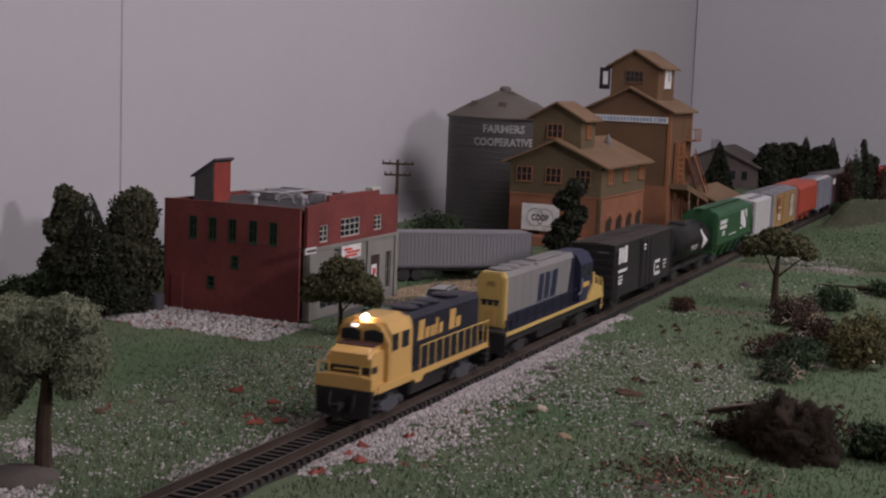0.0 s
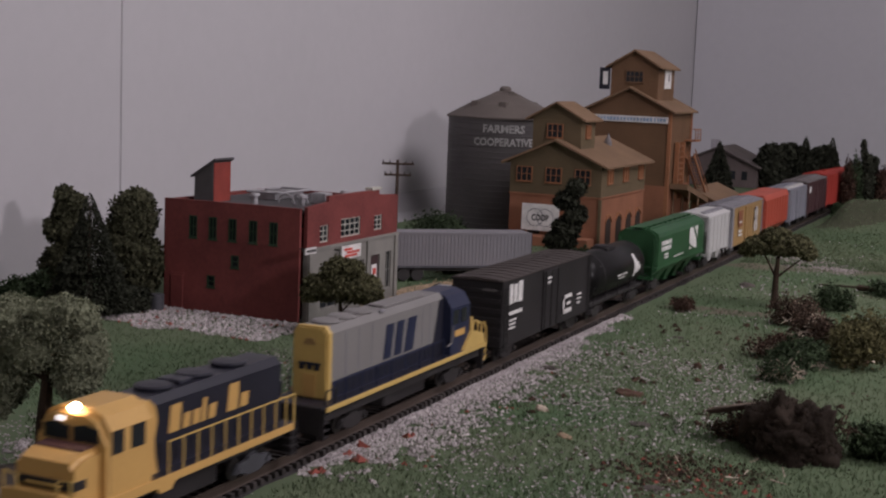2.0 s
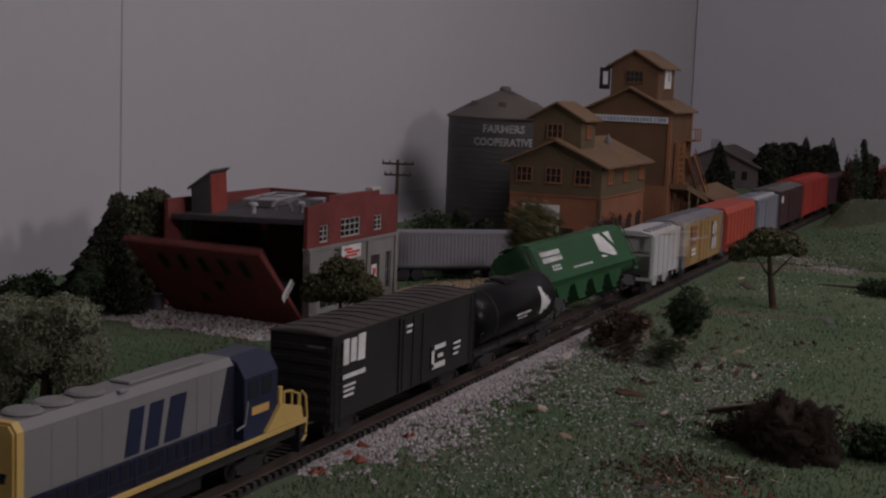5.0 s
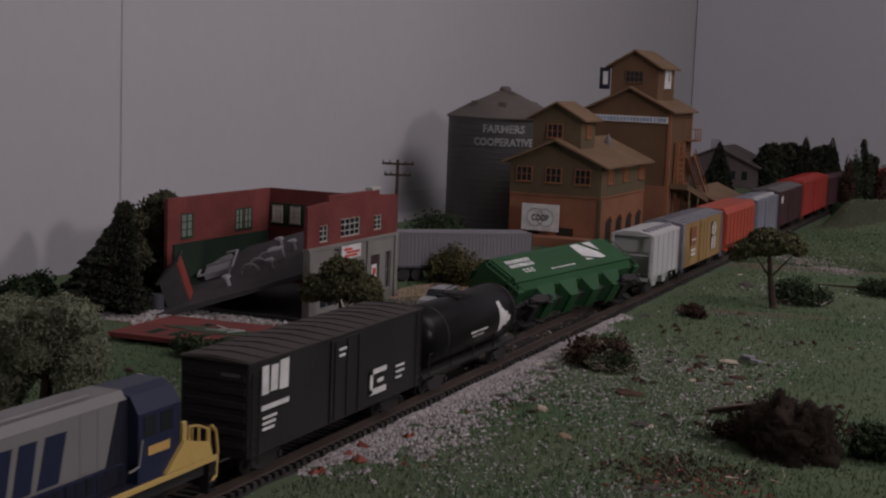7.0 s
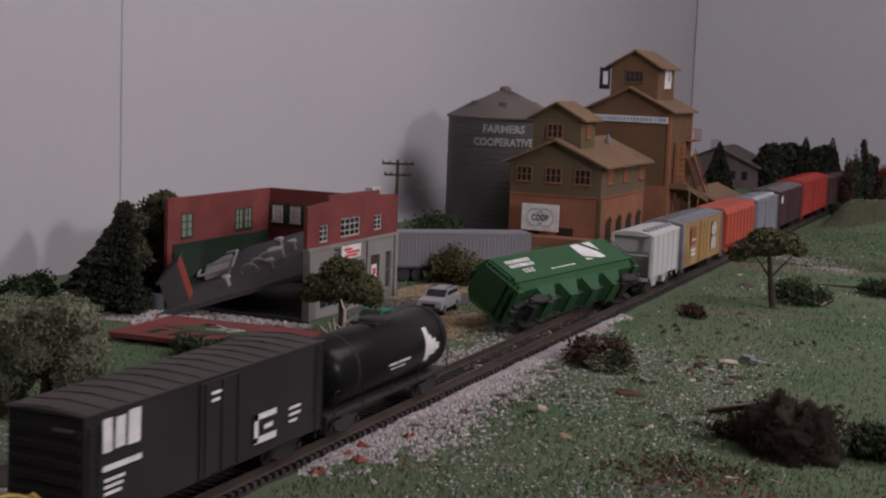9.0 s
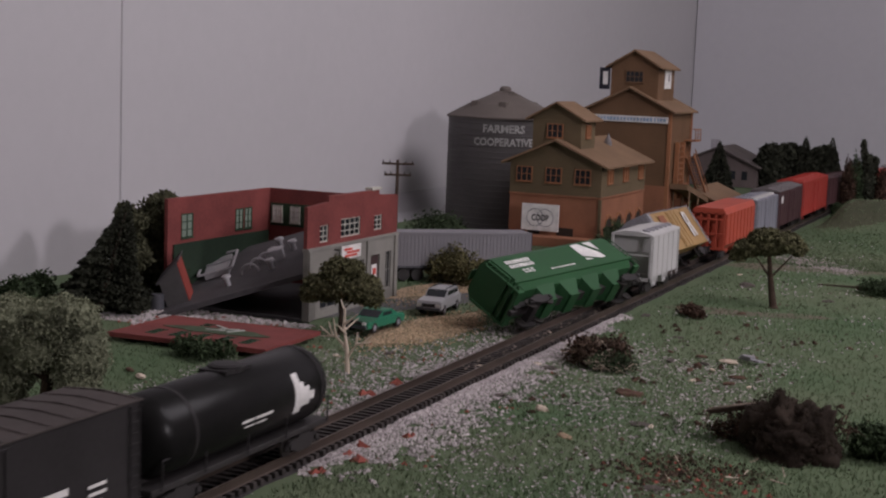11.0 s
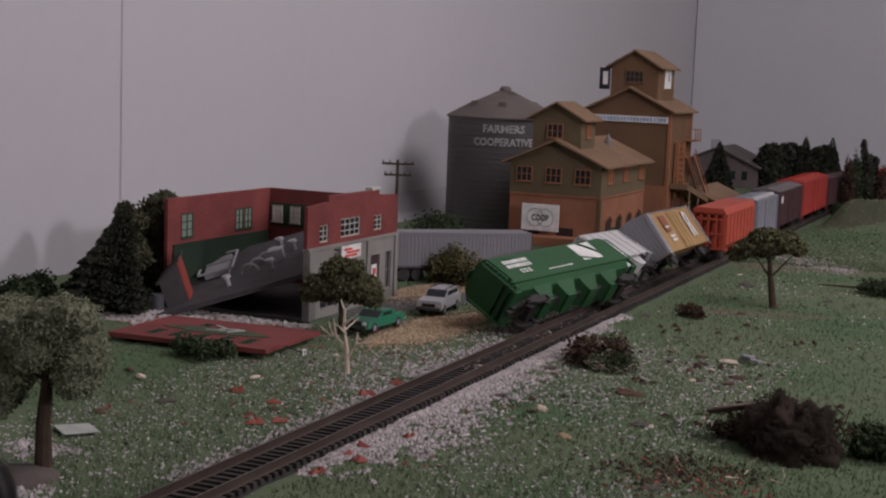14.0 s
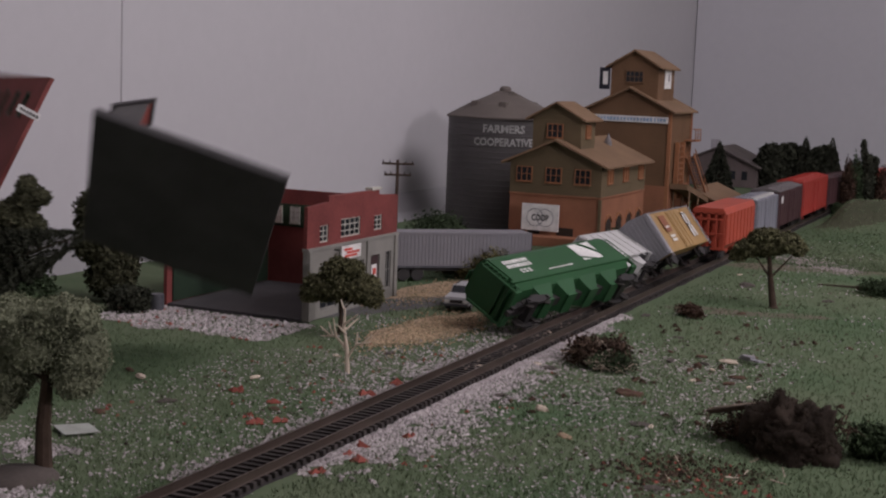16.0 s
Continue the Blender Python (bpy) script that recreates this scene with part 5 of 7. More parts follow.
    part("shed_roof", prism(B(), [(y0 - 0.1, 4.2), (y0 - 5.0, 2.1), (y0 - 5.0, 2.3), (y0 - 0.1, 4.4)], 188.5, 204.5, "x"), COOPR, t)
    return t


grain_elevator()


def feed_mill():
    """The gabled mill building before the elevator."""
    t = thing("feed_mill", at(0, 0, 0), "brown clapboard feed mill with terracotta base and gables", "building")
    x0, x1, y0, y1, e = 147.0, 164.4, 14.0, 24.8, 9.3
    c = (y0 + y1) / 2
    part("base_wall", box(B(), x0, x1, y0, y1, 0, 5.6), COOPB, t, "terracotta orange base wall")
    body = part("upper_wall", prism(B(), [(y0 - 0.05, 5.6), (y1 + 0.05, 5.6), (y1 + 0.05, e), (c, e + 2.4), (y0 - 0.05, e)], x0 - 0.05, x1, "x"), MILLW, t)
    part("belt", box(B(), x0 - 0.12, x1, y0 - 0.12, y1 + 0.12, 5.5, 5.68), COOPB, t)
    part("corner_post", box(B(), x0 - 0.12, x0 + 0.2, y0 - 0.13, y0 + 0.2, 0, 5.5), MILLW, t, "dark weathered corner post")
    part("roof", gable(B(), x0, x1, y0, y1, e, e + 2.4, 0.25, 0.9), COOPR, t)
    for y in (23.1, 19.6, 16.15):
        window(t, at(x0 - 0.1, y, 7.0, 0, 0, -90), 1.9, 1.7, COOPT, 3, 2, deep=0.12)
    for x in (149.9, 156.0, 162.2):
        window(t, at(x, y0 - 0.1, 7.1), 1.9, 1.7, COOPT, 2, 2, deep=0.12, pane=COOPT)
    # raised middle
    ux0, ux1, uy0, uy1, ue = 148.2, 153.2, 17.0, 22.8, 14.3
    uc = (uy0 + uy1) / 2
    up = part("monitor", prism(B(), [(uy0, 10.0), (uy1, 10.0), (uy1, ue), (uc, ue + 1.6), (uy0, ue)], ux0, ux1, "x"), MILLW, t, "raised roof monitor")
    part("monitor_roof", gable(B(), ux0, ux1, uy0, uy1, ue, ue + 1.6, 0.22, 0.7), COOPR, up)
    window(t, at(ux0 - 0.08, uc + 0.2, 12.0, 0, 0, -90), 1.9, 1.6, COOPT, 3, 2, deep=0.12)
    window(t, at(150.4, uy0 - 0.08, 12.1), 1.5, 1.5, COOPT, 2, 2, deep=0.12, pane=COOPT)
    # arches of the base along the track side
    for x in (150.3, 154.3, 158.3, 162.2):
        bm = B()
        prism(bm, [(x - 1.0, 0), (x + 1.0, 0), (x + 1.0, 2.6), (x + 0.5, 3.1), (x - 0.5, 3.1), (x - 1.0, 2.6)], y0 - 0.05, y0 + 0.05, "y")
        part("arched_door", bm, mat("dark_opening", (0.03, 0.02, 0.015), 0.9, size=1), t)
        part("door_arch", prism(B(), [(x - 1.2, 2.6), (x - 0.6, 3.3), (x + 0.6, 3.3), (x + 1.2, 2.6), (x + 1.2, 2.9), (x + 0.6, 3.6), (x - 0.6, 3.6), (x - 1.2, 2.9)], y0 - 0.12, y0, "y"), COOPT, t)
    for y in (22.0, 18.0):
        part("arched_door", box(B(), x0 - 0.06, x0 + 0.02, y - 1.0, y + 1.0, 0, 2.0), mat("dark_opening_front", (0.03, 0.02, 0.015), 0.9, size=1), t)
    sign = part("sign_board", box(B(), x0 - 1.2, x0 - 1.0, 18.4, 22.8, 1.6, 4.6, 0.02), LETTER, t, "white sign board with oval emblem")
    vs, fs = letters("COOP", 1.0)
    top = [(x0 - 1.22, 20.6 - v[0] * 0.72, 2.73 + v[1]) for v in vs]
    raw("sign_lettering", top, [f[::-1] for f in fs], UNDER, sign)
    for cy in (20.0, 21.2):
        bm = B()
        prev = None
        for i in range(33):
            a = 2 * math.pi * i / 32
            q = (x0 - 1.21, cy + 0.98 * math.cos(a), 3.08 + 0.98 * math.sin(a))
            if prev:
                rod(bm, prev, q, 0.028, n=4)
            prev = q
        part("sign_ring", bm, BLUE, sign)
    bm = rod(B(), (x0 - 1.1, 18.8, 0), (x0 - 1.1, 18.8, 1.7), 0.08, n=6)
    rod(bm, (x0 - 1.1, 22.2, 0), (x0 - 1.1, 22.2, 1.7), 0.08, n=6)
    part("sign_post", bm, COOPT, sign)
    part("dock", box(B(), x0 - 2.6, x0 - 0.1, 14.5, 25.5, 0, 1.1, 0.05), COOPB, t, "orange timber loading dock")
    part("roof_cone", lathe(B(), [(0.5, 10.4), (0.45, 11.4), (0.05, 12.4)], 12, "z", (160.0, 17.5, 0)), GREYROOF, t)
    return t


feed_mill()


def silo():
    cx, cy, r, e, top = 163.0, 32.2, 7.0, 13.6, 17.2
    t = thing("grain_silo", at(cx, cy, 0), "dark grey galvanised grain silo with white lettering", "silo")
    prof = [(r, 0)]
    for k in range(20):
        z = e * (k + 1) / 20
        prof += [(r, z - 0.12), (r + 0.06, z - 0.06), (r, z)]
    body = part("shell", lathe(B(), prof, 72), SILO, t, smooth=False)
    part("roof", lathe(B(), [(r + 0.25, e - 0.1), (r + 0.25, e + 0.1), (r * 0.66, e + 1.6), (0.9, top - 0.4), (0.05, top - 0.3)], 48), SILOR, t)
    part("cap", lathe(B(), [(0.75, top - 0.45), (0.75, top), (0.5, top + 0.25), (0.05, top + 0.3)], 20), SILOR, t)
    for a in (150, 200, 330, 20):
        x, y = 4.6 * math.cos(math.radians(a)), 4.6 * math.sin(math.radians(a))
        part("roof_vent", box(B(), x - 0.45, x + 0.45, y - 0.45, y + 0.45, e + 0.9, e + 2.0, 0.05), SILOR, t)
    bm = B()
    for k in range(36):
        a = 2 * math.pi * k / 36
        rod(bm, ((r + 0.2) * math.cos(a), (r + 0.2) * math.sin(a), e + 0.1), ((0.9) * math.cos(a), 0.9 * math.sin(a), top - 0.35), 0.06, n=4)
    part("roof_seams", bm, SILOR, t)
    face = math.atan2(-32 - cy, 0 - cx)
    for word, z, size, k in (("FARMERS", 11.9, 1.3, 0.98), ("COOPERATIVE", 10.3, 1.3, 0.87)):
        vs, fs = letters(word, size)
        out = []
        for v in vs:
            a = face + v[0] * k / r
            out.append(((r + 0.09) * math.cos(a), (r + 0.09) * math.sin(a), z + v[1]))
        raw("lettering", out, fs, FADED, body, "white painted word")


silo()


def trailer():
    L, w = 13.6, 2.9
    t = thing("semi_trailer", at(111.2, 22.9, 0.0, 0, 0, -50), "silver ribbed model semi-trailer parked in the yard", "trailer")
    part("body", box(B(), 0, L, -w / 2, w / 2, 1.25, 4.4, 0.04), TRAILER, t)
    bm = B()
    for i in range(40):
        x = 0.2 + i * (L - 0.4) / 39
        box(bm, x - 0.05, x + 0.05, -w / 2 - 0.05, -w / 2, 1.4, 4.3)
    part("side_ribs", bm, TRAILER, t)
    part("top_rail", box(B(), 0, L, -w / 2 - 0.07, -w / 2, 4.25, 4.43), TRAILER, t)
    part("base_rail", box(B(), 0, L, -w / 2 - 0.07, -w / 2, 1.22, 1.42), SILVER, t)
    part("end_door", box(B(), L, L + 0.06, -w / 2, w / 2, 1.3, 4.35), mat("dull_purple_door", (0.06, 0.045, 0.065), 0.6, size=1), t)
    part("underframe", box(B(), 0.5, L - 0.3, -0.8, 0.8, 0.85, 1.25), UNDER, t)
    for x in (1.6, 2.9, L - 3.4, L - 2.1):
        for s in (-1, 1):
            bm = rod(B(), (x, s * 1.3, 0.58), (x, s * 0.9, 0.58), 0.58, n=16)
            part("wheel", bm, UNDER, t)


trailer()


def utility_pole():
    t = thing("utility_pole", at(124, 28.0, 0), "brown wooden utility pole with two crossarms", "pole")
    part("pole", rod(B(), (0, 0, -0.1), (0, 0, 10.0), 0.2, 0.15, 10), TRUNK, t)
    for z in (9.6, 8.5):
        bm = B()
        d = Vector((0.45, -0.89, 0))
        w = 1.6 if z > 9 else 1.35
        a, b = Vector((-0.15, -0.1, z)) - d * w, Vector((-0.15, -0.1, z)) + d * w
        rod(bm, a, b, 0.12, n=6)
        arm = part("crossarm", bm, TRUNK, t)
        for k in (-0.92, -0.5, 0.5, 0.92):
            q = Vector((-0.15, -0.1, z)) + d * w * k
            part("insulator", rod(B(), q, q + Vector((0, 0, 0.35)), 0.09, 0.05, 8), UNDER, arm)


utility_pole()


def far_house():
    t = thing("far_house", at(258, 26.4, 0), "dark brown gabled model house behind the trees", "house")
    part("wall", prism(B(), [(-7.4, 0), (7.4, 0), (7.4, 3.9), (0, 7.2), (-7.4, 3.9)], 0, 14, "x"), mat("house_brown", (0.1, 0.078, 0.075), 0.8, size=2), t)
    part("roof", gable(B(), 0, 14, -7.4, 7.4, 3.9, 7.2, 0.25, 0.7), mat("house_roof", (0.085, 0.07, 0.065), 0.8, size=2), t)
    part("chimney", box(B(), 2, 3.4, 0.4, 1.9, 6.6, 8.6), mat("pale_chimney", (0.3, 0.28, 0.3), 0.8, size=1), t)
    for y in (-5.2, -3.0):
        part("window", box(B(), -0.06, 0.02, y - 0.5, y + 0.5, 1.4, 3.0), GLASS, t)


far_house()


# ---- trees and bushes ----
def tree(name, m, blobs, trunk, leaf, n, size, label, seed, r0=0.4, limbs=5, category="tree", bark=None):
    """trunk: points from the foot up; blobs: crown clumps."""
    t = thing(name, m, label, category)
    rng = np.random.default_rng(seed)
    bm = B()
    for i, (a, b) in enumerate(zip(trunk, trunk[1:])):
        k = len(trunk) - 1
        rod(bm, a, b, r0 * (1 - 0.55 * i / k), r0 * (1 - 0.55 * (i + 1) / k), 9)
    rod(bm, (trunk[0][0], trunk[0][1], -0.3), trunk[0], r0 * 1.5, r0, 9)
    for k in range(min(limbs, len(blobs))):
        b = blobs[k]
        a = trunk[-2] if k % 2 else trunk[-1]
        rod(bm, a, (b[0], b[1], b[2]), r0 * 0.35, r0 * 0.1, 6)
    part("trunk", bm, bark or TRUNK, t)
    vs, fs = leaves(blobs, n, size, rng)
    for k, b in enumerate(blobs):
        bm = bmesh.new()
        bmesh.ops.create_icosphere(bm, subdivisions=3, radius=1.0)
        bm.verts.ensure_lookup_table()
        i = len(vs)
        for v in bm.verts:
            q = 0.8 + 0.18 * noise.noise(v.co * 2.3 + Vector((k, 0, 0))) + 0.14 * noise.noise(v.co * 6)
            vs.append((b[0] + v.co.x * b[3] * q, b[1] + v.co.y * b[4] * q, b[2] + v.co.z * b[5] * q))
        fs += [tuple(i + v.index for v in f.verts) for f in bm.faces]
        bm.free()
    raw("crown", vs, fs, leaf, t)
    return t


def pine(name, m, h, r, n, label, seed, leaf=None, size=0.3):
    t = thing(name, m, label, "tree")
    rng = np.random.default_rng(seed)
    part("trunk", rod(B(), (0, 0, -0.2), (0, 0, h * 0.9), 0.28, 0.05, 8), TRUNK, t)
    verts, faces = [], []
    for _ in range(n):
        f = 1 - math.sqrt(rng.random())
        a = rng.random() * 2 * math.pi
        z = h * (0.05 + 0.95 * f)
        tier = 0.82 + 0.18 * (1 - (f * 9) % 1)
        lobe = 1 + 0.16 * noise.noise(Vector((math.cos(a) * 1.6 + seed, math.sin(a) * 1.6, z * 0.7)))
        q = (r * (1 - f) ** 0.9 * tier * lobe + 0.06) * (0.6 + 0.42 * math.sqrt(rng.random()))
        c = Vector((q * math.cos(a), q * math.sin(a), z))
        d = Vector((math.cos(a), math.sin(a), -0.35 + 0.5 * rng.normal())).normalized()
        k = size * (0.6 + 0.7 * rng.random()) * (0.55 + 0.45 * (1 - f))
        w = d.cross(Vector(rng.normal(size=3))).normalized() * k * 0.45
        i = len(verts)
        verts += [c - d * k, c + w, c + d * k, c - w]
        faces.append((i, i + 1, i + 2, i + 3))
    raw("crown", verts, faces, leaf or LEAF_DARK, t)
    return t


def bush(name, m, rx, ry, rz, n, leaf, label, seed, size=0.25, category="bush", twigs=0):
    t = thing(name, m, label, category)
    rng = np.random.default_rng(seed)
    blobs = []
    for _ in range(10):
        a, q = rng.random() * 6.3, math.sqrt(rng.random()) * 0.75
        k = 0.3 + 0.3 * rng.random()
        blobs.append((rx * q * math.cos(a), ry * q * math.sin(a), rz * (0.25 + 0.45 * rng.random() * (1.15 - q)), rx * k, ry * k, rz * k))
    vs, fs = leaves(blobs, int(n * 1.6), size * 0.75, rng, hollow=0.4, flat=0.5)
    raw("foliage", vs, fs, leaf, t)
    bm = B()
    for k in range(max(4, twigs)):
        a, q = rng.random() * 6.3, math.sqrt(rng.random()) * 0.9
        c = Vector((rx * q * math.cos(a), ry * q * math.sin(a), rz * (0.1 + 0.7 * rng.random() * (1.1 - q))))
        d = Vector(rng.normal(size=3))
        d.z *= 0.5
        d = d.normalized() * (0.5 + 0.7 * rng.random())
        rod(bm, c - d * 0.5, c + d * 0.5, 0.05, 0.02, 5)
    tagged(part("twig_tangle", bm, TWIG if twigs else TRUNK, t), kind="stuff")
    return t


near_blobs = [(0.2, -0.9, 6.9, 1.4, 1.4, 1.2), (0, 1.6, 6.7, 1.6, 1.7, 1.2), (0.5, -1.6, 5.6, 1.3, 1.35, 1.4), (-0.3, 3.4, 6.0, 1.6, 1.9, 1.7), (0, 0.5, 5.9, 1.6, 1.8, 1.4), (0.1, -1.7, 7.2, 1.1, 1.15, 0.8),
              (0.2, 4.6, 5.0, 1.5, 1.6, 1.7), (0.4, -1.5, 4.5, 1.2, 1.1, 1.1), (0, 2.2, 4.4, 1.4, 1.6, 1.3), (0.1, 2.6, 3.4, 1.1, 1.3, 1.0), (0.2, 3.8, 3.9, 1.1, 1.2, 1.0), (0, 4.5, 3.3, 1.3, 1.4, 1.2), (0.1, 3.2, 2.6, 1.0, 1.1, 0.8), (0.2, 4.8, 6.2, 1.3, 1.4, 1.2)]
tree("foreground_tree", at(48.4, 8.6, 0), near_blobs, [(0, 0, 0), (0.1, 0.1, 2.2), (0, -0.2, 4.2), (0, 0.3, 6.0)], LEAF_SAGE, 60000, 0.07, "sage green model tree on a dark trunk", 1, 0.42)
part("mound", lathe(B(), [(2.0, -0.2), (1.7, 0.16), (1.0, 0.34), (0.2, 0.4)], 20), ROCK, thing("earth_mound", at(47.0, 8.9, 0), "low earth mound round the tree foot", "mound"), smooth=True)

shop_blobs = [(0, 1.5, 3.1, 1.1, 1.5, 1.0), (0, -1.7, 3.3, 1.1, 1.4, 1.1), (0.2, 0.1, 4.3, 1.2, 1.6, 1.0), (0, 0, 3.2, 1.3, 1.7, 1.0), (0, 2.4, 2.6, 0.9, 0.8, 0.7), (0, -2.5, 2.8, 0.9, 0.8, 0.8), (0, -0.8, 4.7, 0.9, 0.9, 0.6)]
tree("shop_tree", at(86.0, 13.7, 0), shop_blobs, [(0, 0, 0), (0.1, 0, 1.4), (0, 0.1, 2.6)], LEAF_OLIVE, 12000, 0.12, "olive green model tree before the shop front", 2, 0.2)
field_blobs = [(0, -1.6, 5.3, 1.2, 1.3, 0.9), (0, 1.5, 5.1, 1.2, 1.4, 0.8), (0, 0.2, 6.0, 1.2, 1.3, 0.7), (0.2, -2.6, 4.7, 0.9, 0.7, 0.6), (0, 2.5, 4.6, 0.8, 0.8, 0.6), (0, -0.4, 5.0, 1.2, 1.4, 0.7)]
field_tree = tree("field_tree", at(119.0, -10.8, -0.05), field_blobs, [(0, 0, 0), (0.05, 0, 2.4), (0, -0.1, 4.6)], LEAF_OLIVE, 9000, 0.14, "olive green model tree standing in the meadow", 3, 0.34)
dark_pine = pine("pine_tree", at(81.4, 32.2, 0), 9.0, 3.3, 16000, "dark model pine beside the brick building", 4, size=0.2)
round_tree = tree("round_tree", at(87.0, 32.8, 0), [(0, -0.3, 6.6, 1.8, 1.9, 2.0), (0, 0.2, 4.6, 2.0, 1.9, 2.0), (0, -1.0, 3.4, 1.9, 1.9, 2.0), (0, -0.4, 1.8, 1.9, 2.0, 1.6), (0.2, -0.5, 8.0, 1.3, 1.3, 1.0)], [(0, 0, 0), (0, 0, 3.0), (0, 0, 6.0)], LEAF_MID, 12000, 0.17, "dark green round model tree by the building", 5, 0.25)
leafy = tree("leafy_tree", at(86.5, 38.2, 0), [(0, 0.5, 8.0, 0.8, 0.8, 0.8), (0, -0.7, 7.6, 0.8, 0.8, 0.7), (0, 0.2, 6.8, 1.1, 1.1, 0.9), (0, 0.9, 5.4, 1.3, 1.3, 1.2), (0, -0.8, 5.0, 1.3, 1.3, 1.3), (0, 0.2, 3.0, 1.5, 1.6, 1.6), (0, 1.3, 2.4, 1.3, 1.3, 1.3)], [(0, 0, 0), (0, 0, 3.0), (0, 0, 6.0)], LEAF_MID, 9000, 0.17, "dark leafy model tree near the backdrop", 6, 0.2)
low_bush = bush("hedge_bush", at(82.0, 38.5, 0), 2.6, 2.2, 2.6, 2600, LEAF_DEEP, "low dark bush near the backdrop", 7)
bush("hedge_bush", at(84.5, 30.6, 0), 1.9, 1.9, 2.2, 2200, LEAF_DARK, "low dark bush at the building corner", 8)
part("drum", lathe(B(), [(0.55, 0), (0.55, 1.2), (0.48, 1.25), (0.05, 1.26)], 20), SILVER, thing("steel_drum", at(85.6, 29.2, 0.05, 0, 0, 0), "grey steel drum by the building corner", "drum"))
mill_tree = tree("mill_tree", at(127.0, 10.6, 0), [(0, -0.4, 8.2, 0.9, 1.0, 0.9), (0, 0.5, 6.9, 1.1, 1.2, 1.0), (0, -0.5, 5.6, 1.0, 1.1, 1.0), (0, 0.4, 4.2, 1.2, 1.4, 1.2), (0, 1.0, 3.0, 1.3, 1.6, 1.0)], [(0, 0, 0), (0, 0, 3.0), (0, 0, 6.5)], LEAF_DARK, 4300, 0.22, "dark spindly model tree before the feed mill", 9, 0.16)
yard_bush = bush("yard_bush", at(119.5, 19.0, 0), 1.9, 2.0, 2.4, 2200, LEAF_OLIVE, "olive bush beside the trailer", 10)
bush("mill_bush", at(131.0, 11.5, 0), 1.6, 2.2, 2.2, 1800, LEAF_DEEP, "dark green bush before the mill sign", 12)
bush("pole_bush", at(127, 29.2, 0), 1.2, 1.2, 2.6, 1500, LEAF_DARK, "dark bush behind the utility pole", 13)
bush("mill_bush", at(140, 30.5, 0), 3.0, 3.5, 3.2, 2500, LEAF_DEEP, "dark bush at the silo foot", 14)
# far wood
pine("pine_tree", at(246, 23.4, 0), 8.9, 2.9, 5000, "dark model pine before the far house", 21, LEAF_DARK, 0.4)
for k, (x, y, h, r) in enumerate(((262, 17.0, 8.0, 2.6), (264, 14.0, 8.2, 2.8), (262, 11.0, 9.9, 2.4), (264, 8.0, 8.0, 2.6), (262, 6.2, 9.9, 2.4))):
    if h > 9:
        pine("pine_tree", at(x, y, 0), h * 1.02, r * 1.1, 5000, "dark model pine in the far wood", 30 + k, LEAF_DARK, 0.4)
    else:
        tree("wood_tree", at(x, y, 0), [(0, 0, h * 0.76, r * 0.9, r * 0.95, h * 0.26), (0, 0.6, h * 0.5, r, r * 1.1, h * 0.34), (0, -0.6, h * 0.28, r, r * 1.15, h * 0.3)], [(0, 0, 0), (0, 0, h * 0.4), (0, 0, h * 0.7)], LEAF_DARK, 5200, 0.4, "dark model tree in the far wood", 30 + k, 0.25)
tree("thin_tree", at(214, -6.3, 0.3), [(0, 0.9, 10.3, 0.4, 0.35, 0.8), (0, 0.8, 9.3, 0.5, 0.4, 0.8), (0, 0.2, 8.2, 0.8, 0.8, 0.8), (0, -1.0, 8.0, 0.5, 0.4, 0.7), (0, -0.2, 6.8, 1.0, 1.1, 1.0), (0, 0.0, 5.2, 1.0, 1.1, 1.1), (0, 0.1, 3.6, 1.0, 1.1, 1.1)],
     [(0, 0, 0), (0, 0, 4.0), (0, 0.4, 8.0)], LEAF_DARK, 4200, 0.25, "thin dark model tree on the far rise", 41, 0.2)
for k, (x, y, h) in enumerate(((213.5, -3.8, 6.6), (214.0, -4.9, 6.8), (215.0, -8.4, 6.0), (207.0, -3.6, 1.4))):
    bush("far_bush", at(x, y, max(0, hill(x, y)) - 0.1), 1.3, 1.5, h - max(0, hill(x, y)) + 2.2 if h > 2 else h, 6500, LEAF_DEEP if k % 2 else BUSH_BROWN, "dark brown bush on the far rise beside the track", 50 + k, 0.25)

# brush in the meadow and the big mound
stump = thing("earth_mound", at(70.0, -20.85, -0.05), "dark brown earthy root mound in the grass", "mound")
rng = np.random.default_rng(77)
EARTH = mat("dark_root_earth", (0.013, 0.01, 0.008), 0.95, size=1.6, bump=1.0, col2=(0.046, 0.033, 0.025), fine=0.1, spec=0.1)
FIBRE = mat("dark_fibre", (0.03, 0.022, 0.016), 0.95, size=0.8, vary=0.5, bump=0, island=0.5, spec=0.1)
humps = [(0.4, 0.85, 1.0, 1.7, 1.6, 2.05), (0.0, -1.0, 0.8, 1.7, 1.5, 1.95), (-0.3, -0.1, 0.6, 2.0, 2.2, 1.5)]
for k, (x, y, z, rx, ry, rz) in enumerate(humps):
    bm = bmesh.new()
    bmesh.ops.create_icosphere(bm, subdivisions=4, radius=1.0)
    for v in bm.verts:
        d = v.co.normalized()
        q = 0.9 + 0.36 * noise.noise(d * 1.6 + Vector((k * 3, 0, 0))) + 0.26 * noise.noise(d * 4 + Vector((k * 3, 0, 0))) + 0.18 * noise.noise(d * 9) + 0.08 * noise.noise(d * 20)
        v.co = Vector((x + d.x * rx * q, y + d.y * ry * q, max(-0.2, z + d.z * rz * q)))
    part("hump", bm, EARTH, stump, smooth=True)
vs, fs = leaves(humps, 12000, 0.085, rng, 0.84, 0.25)
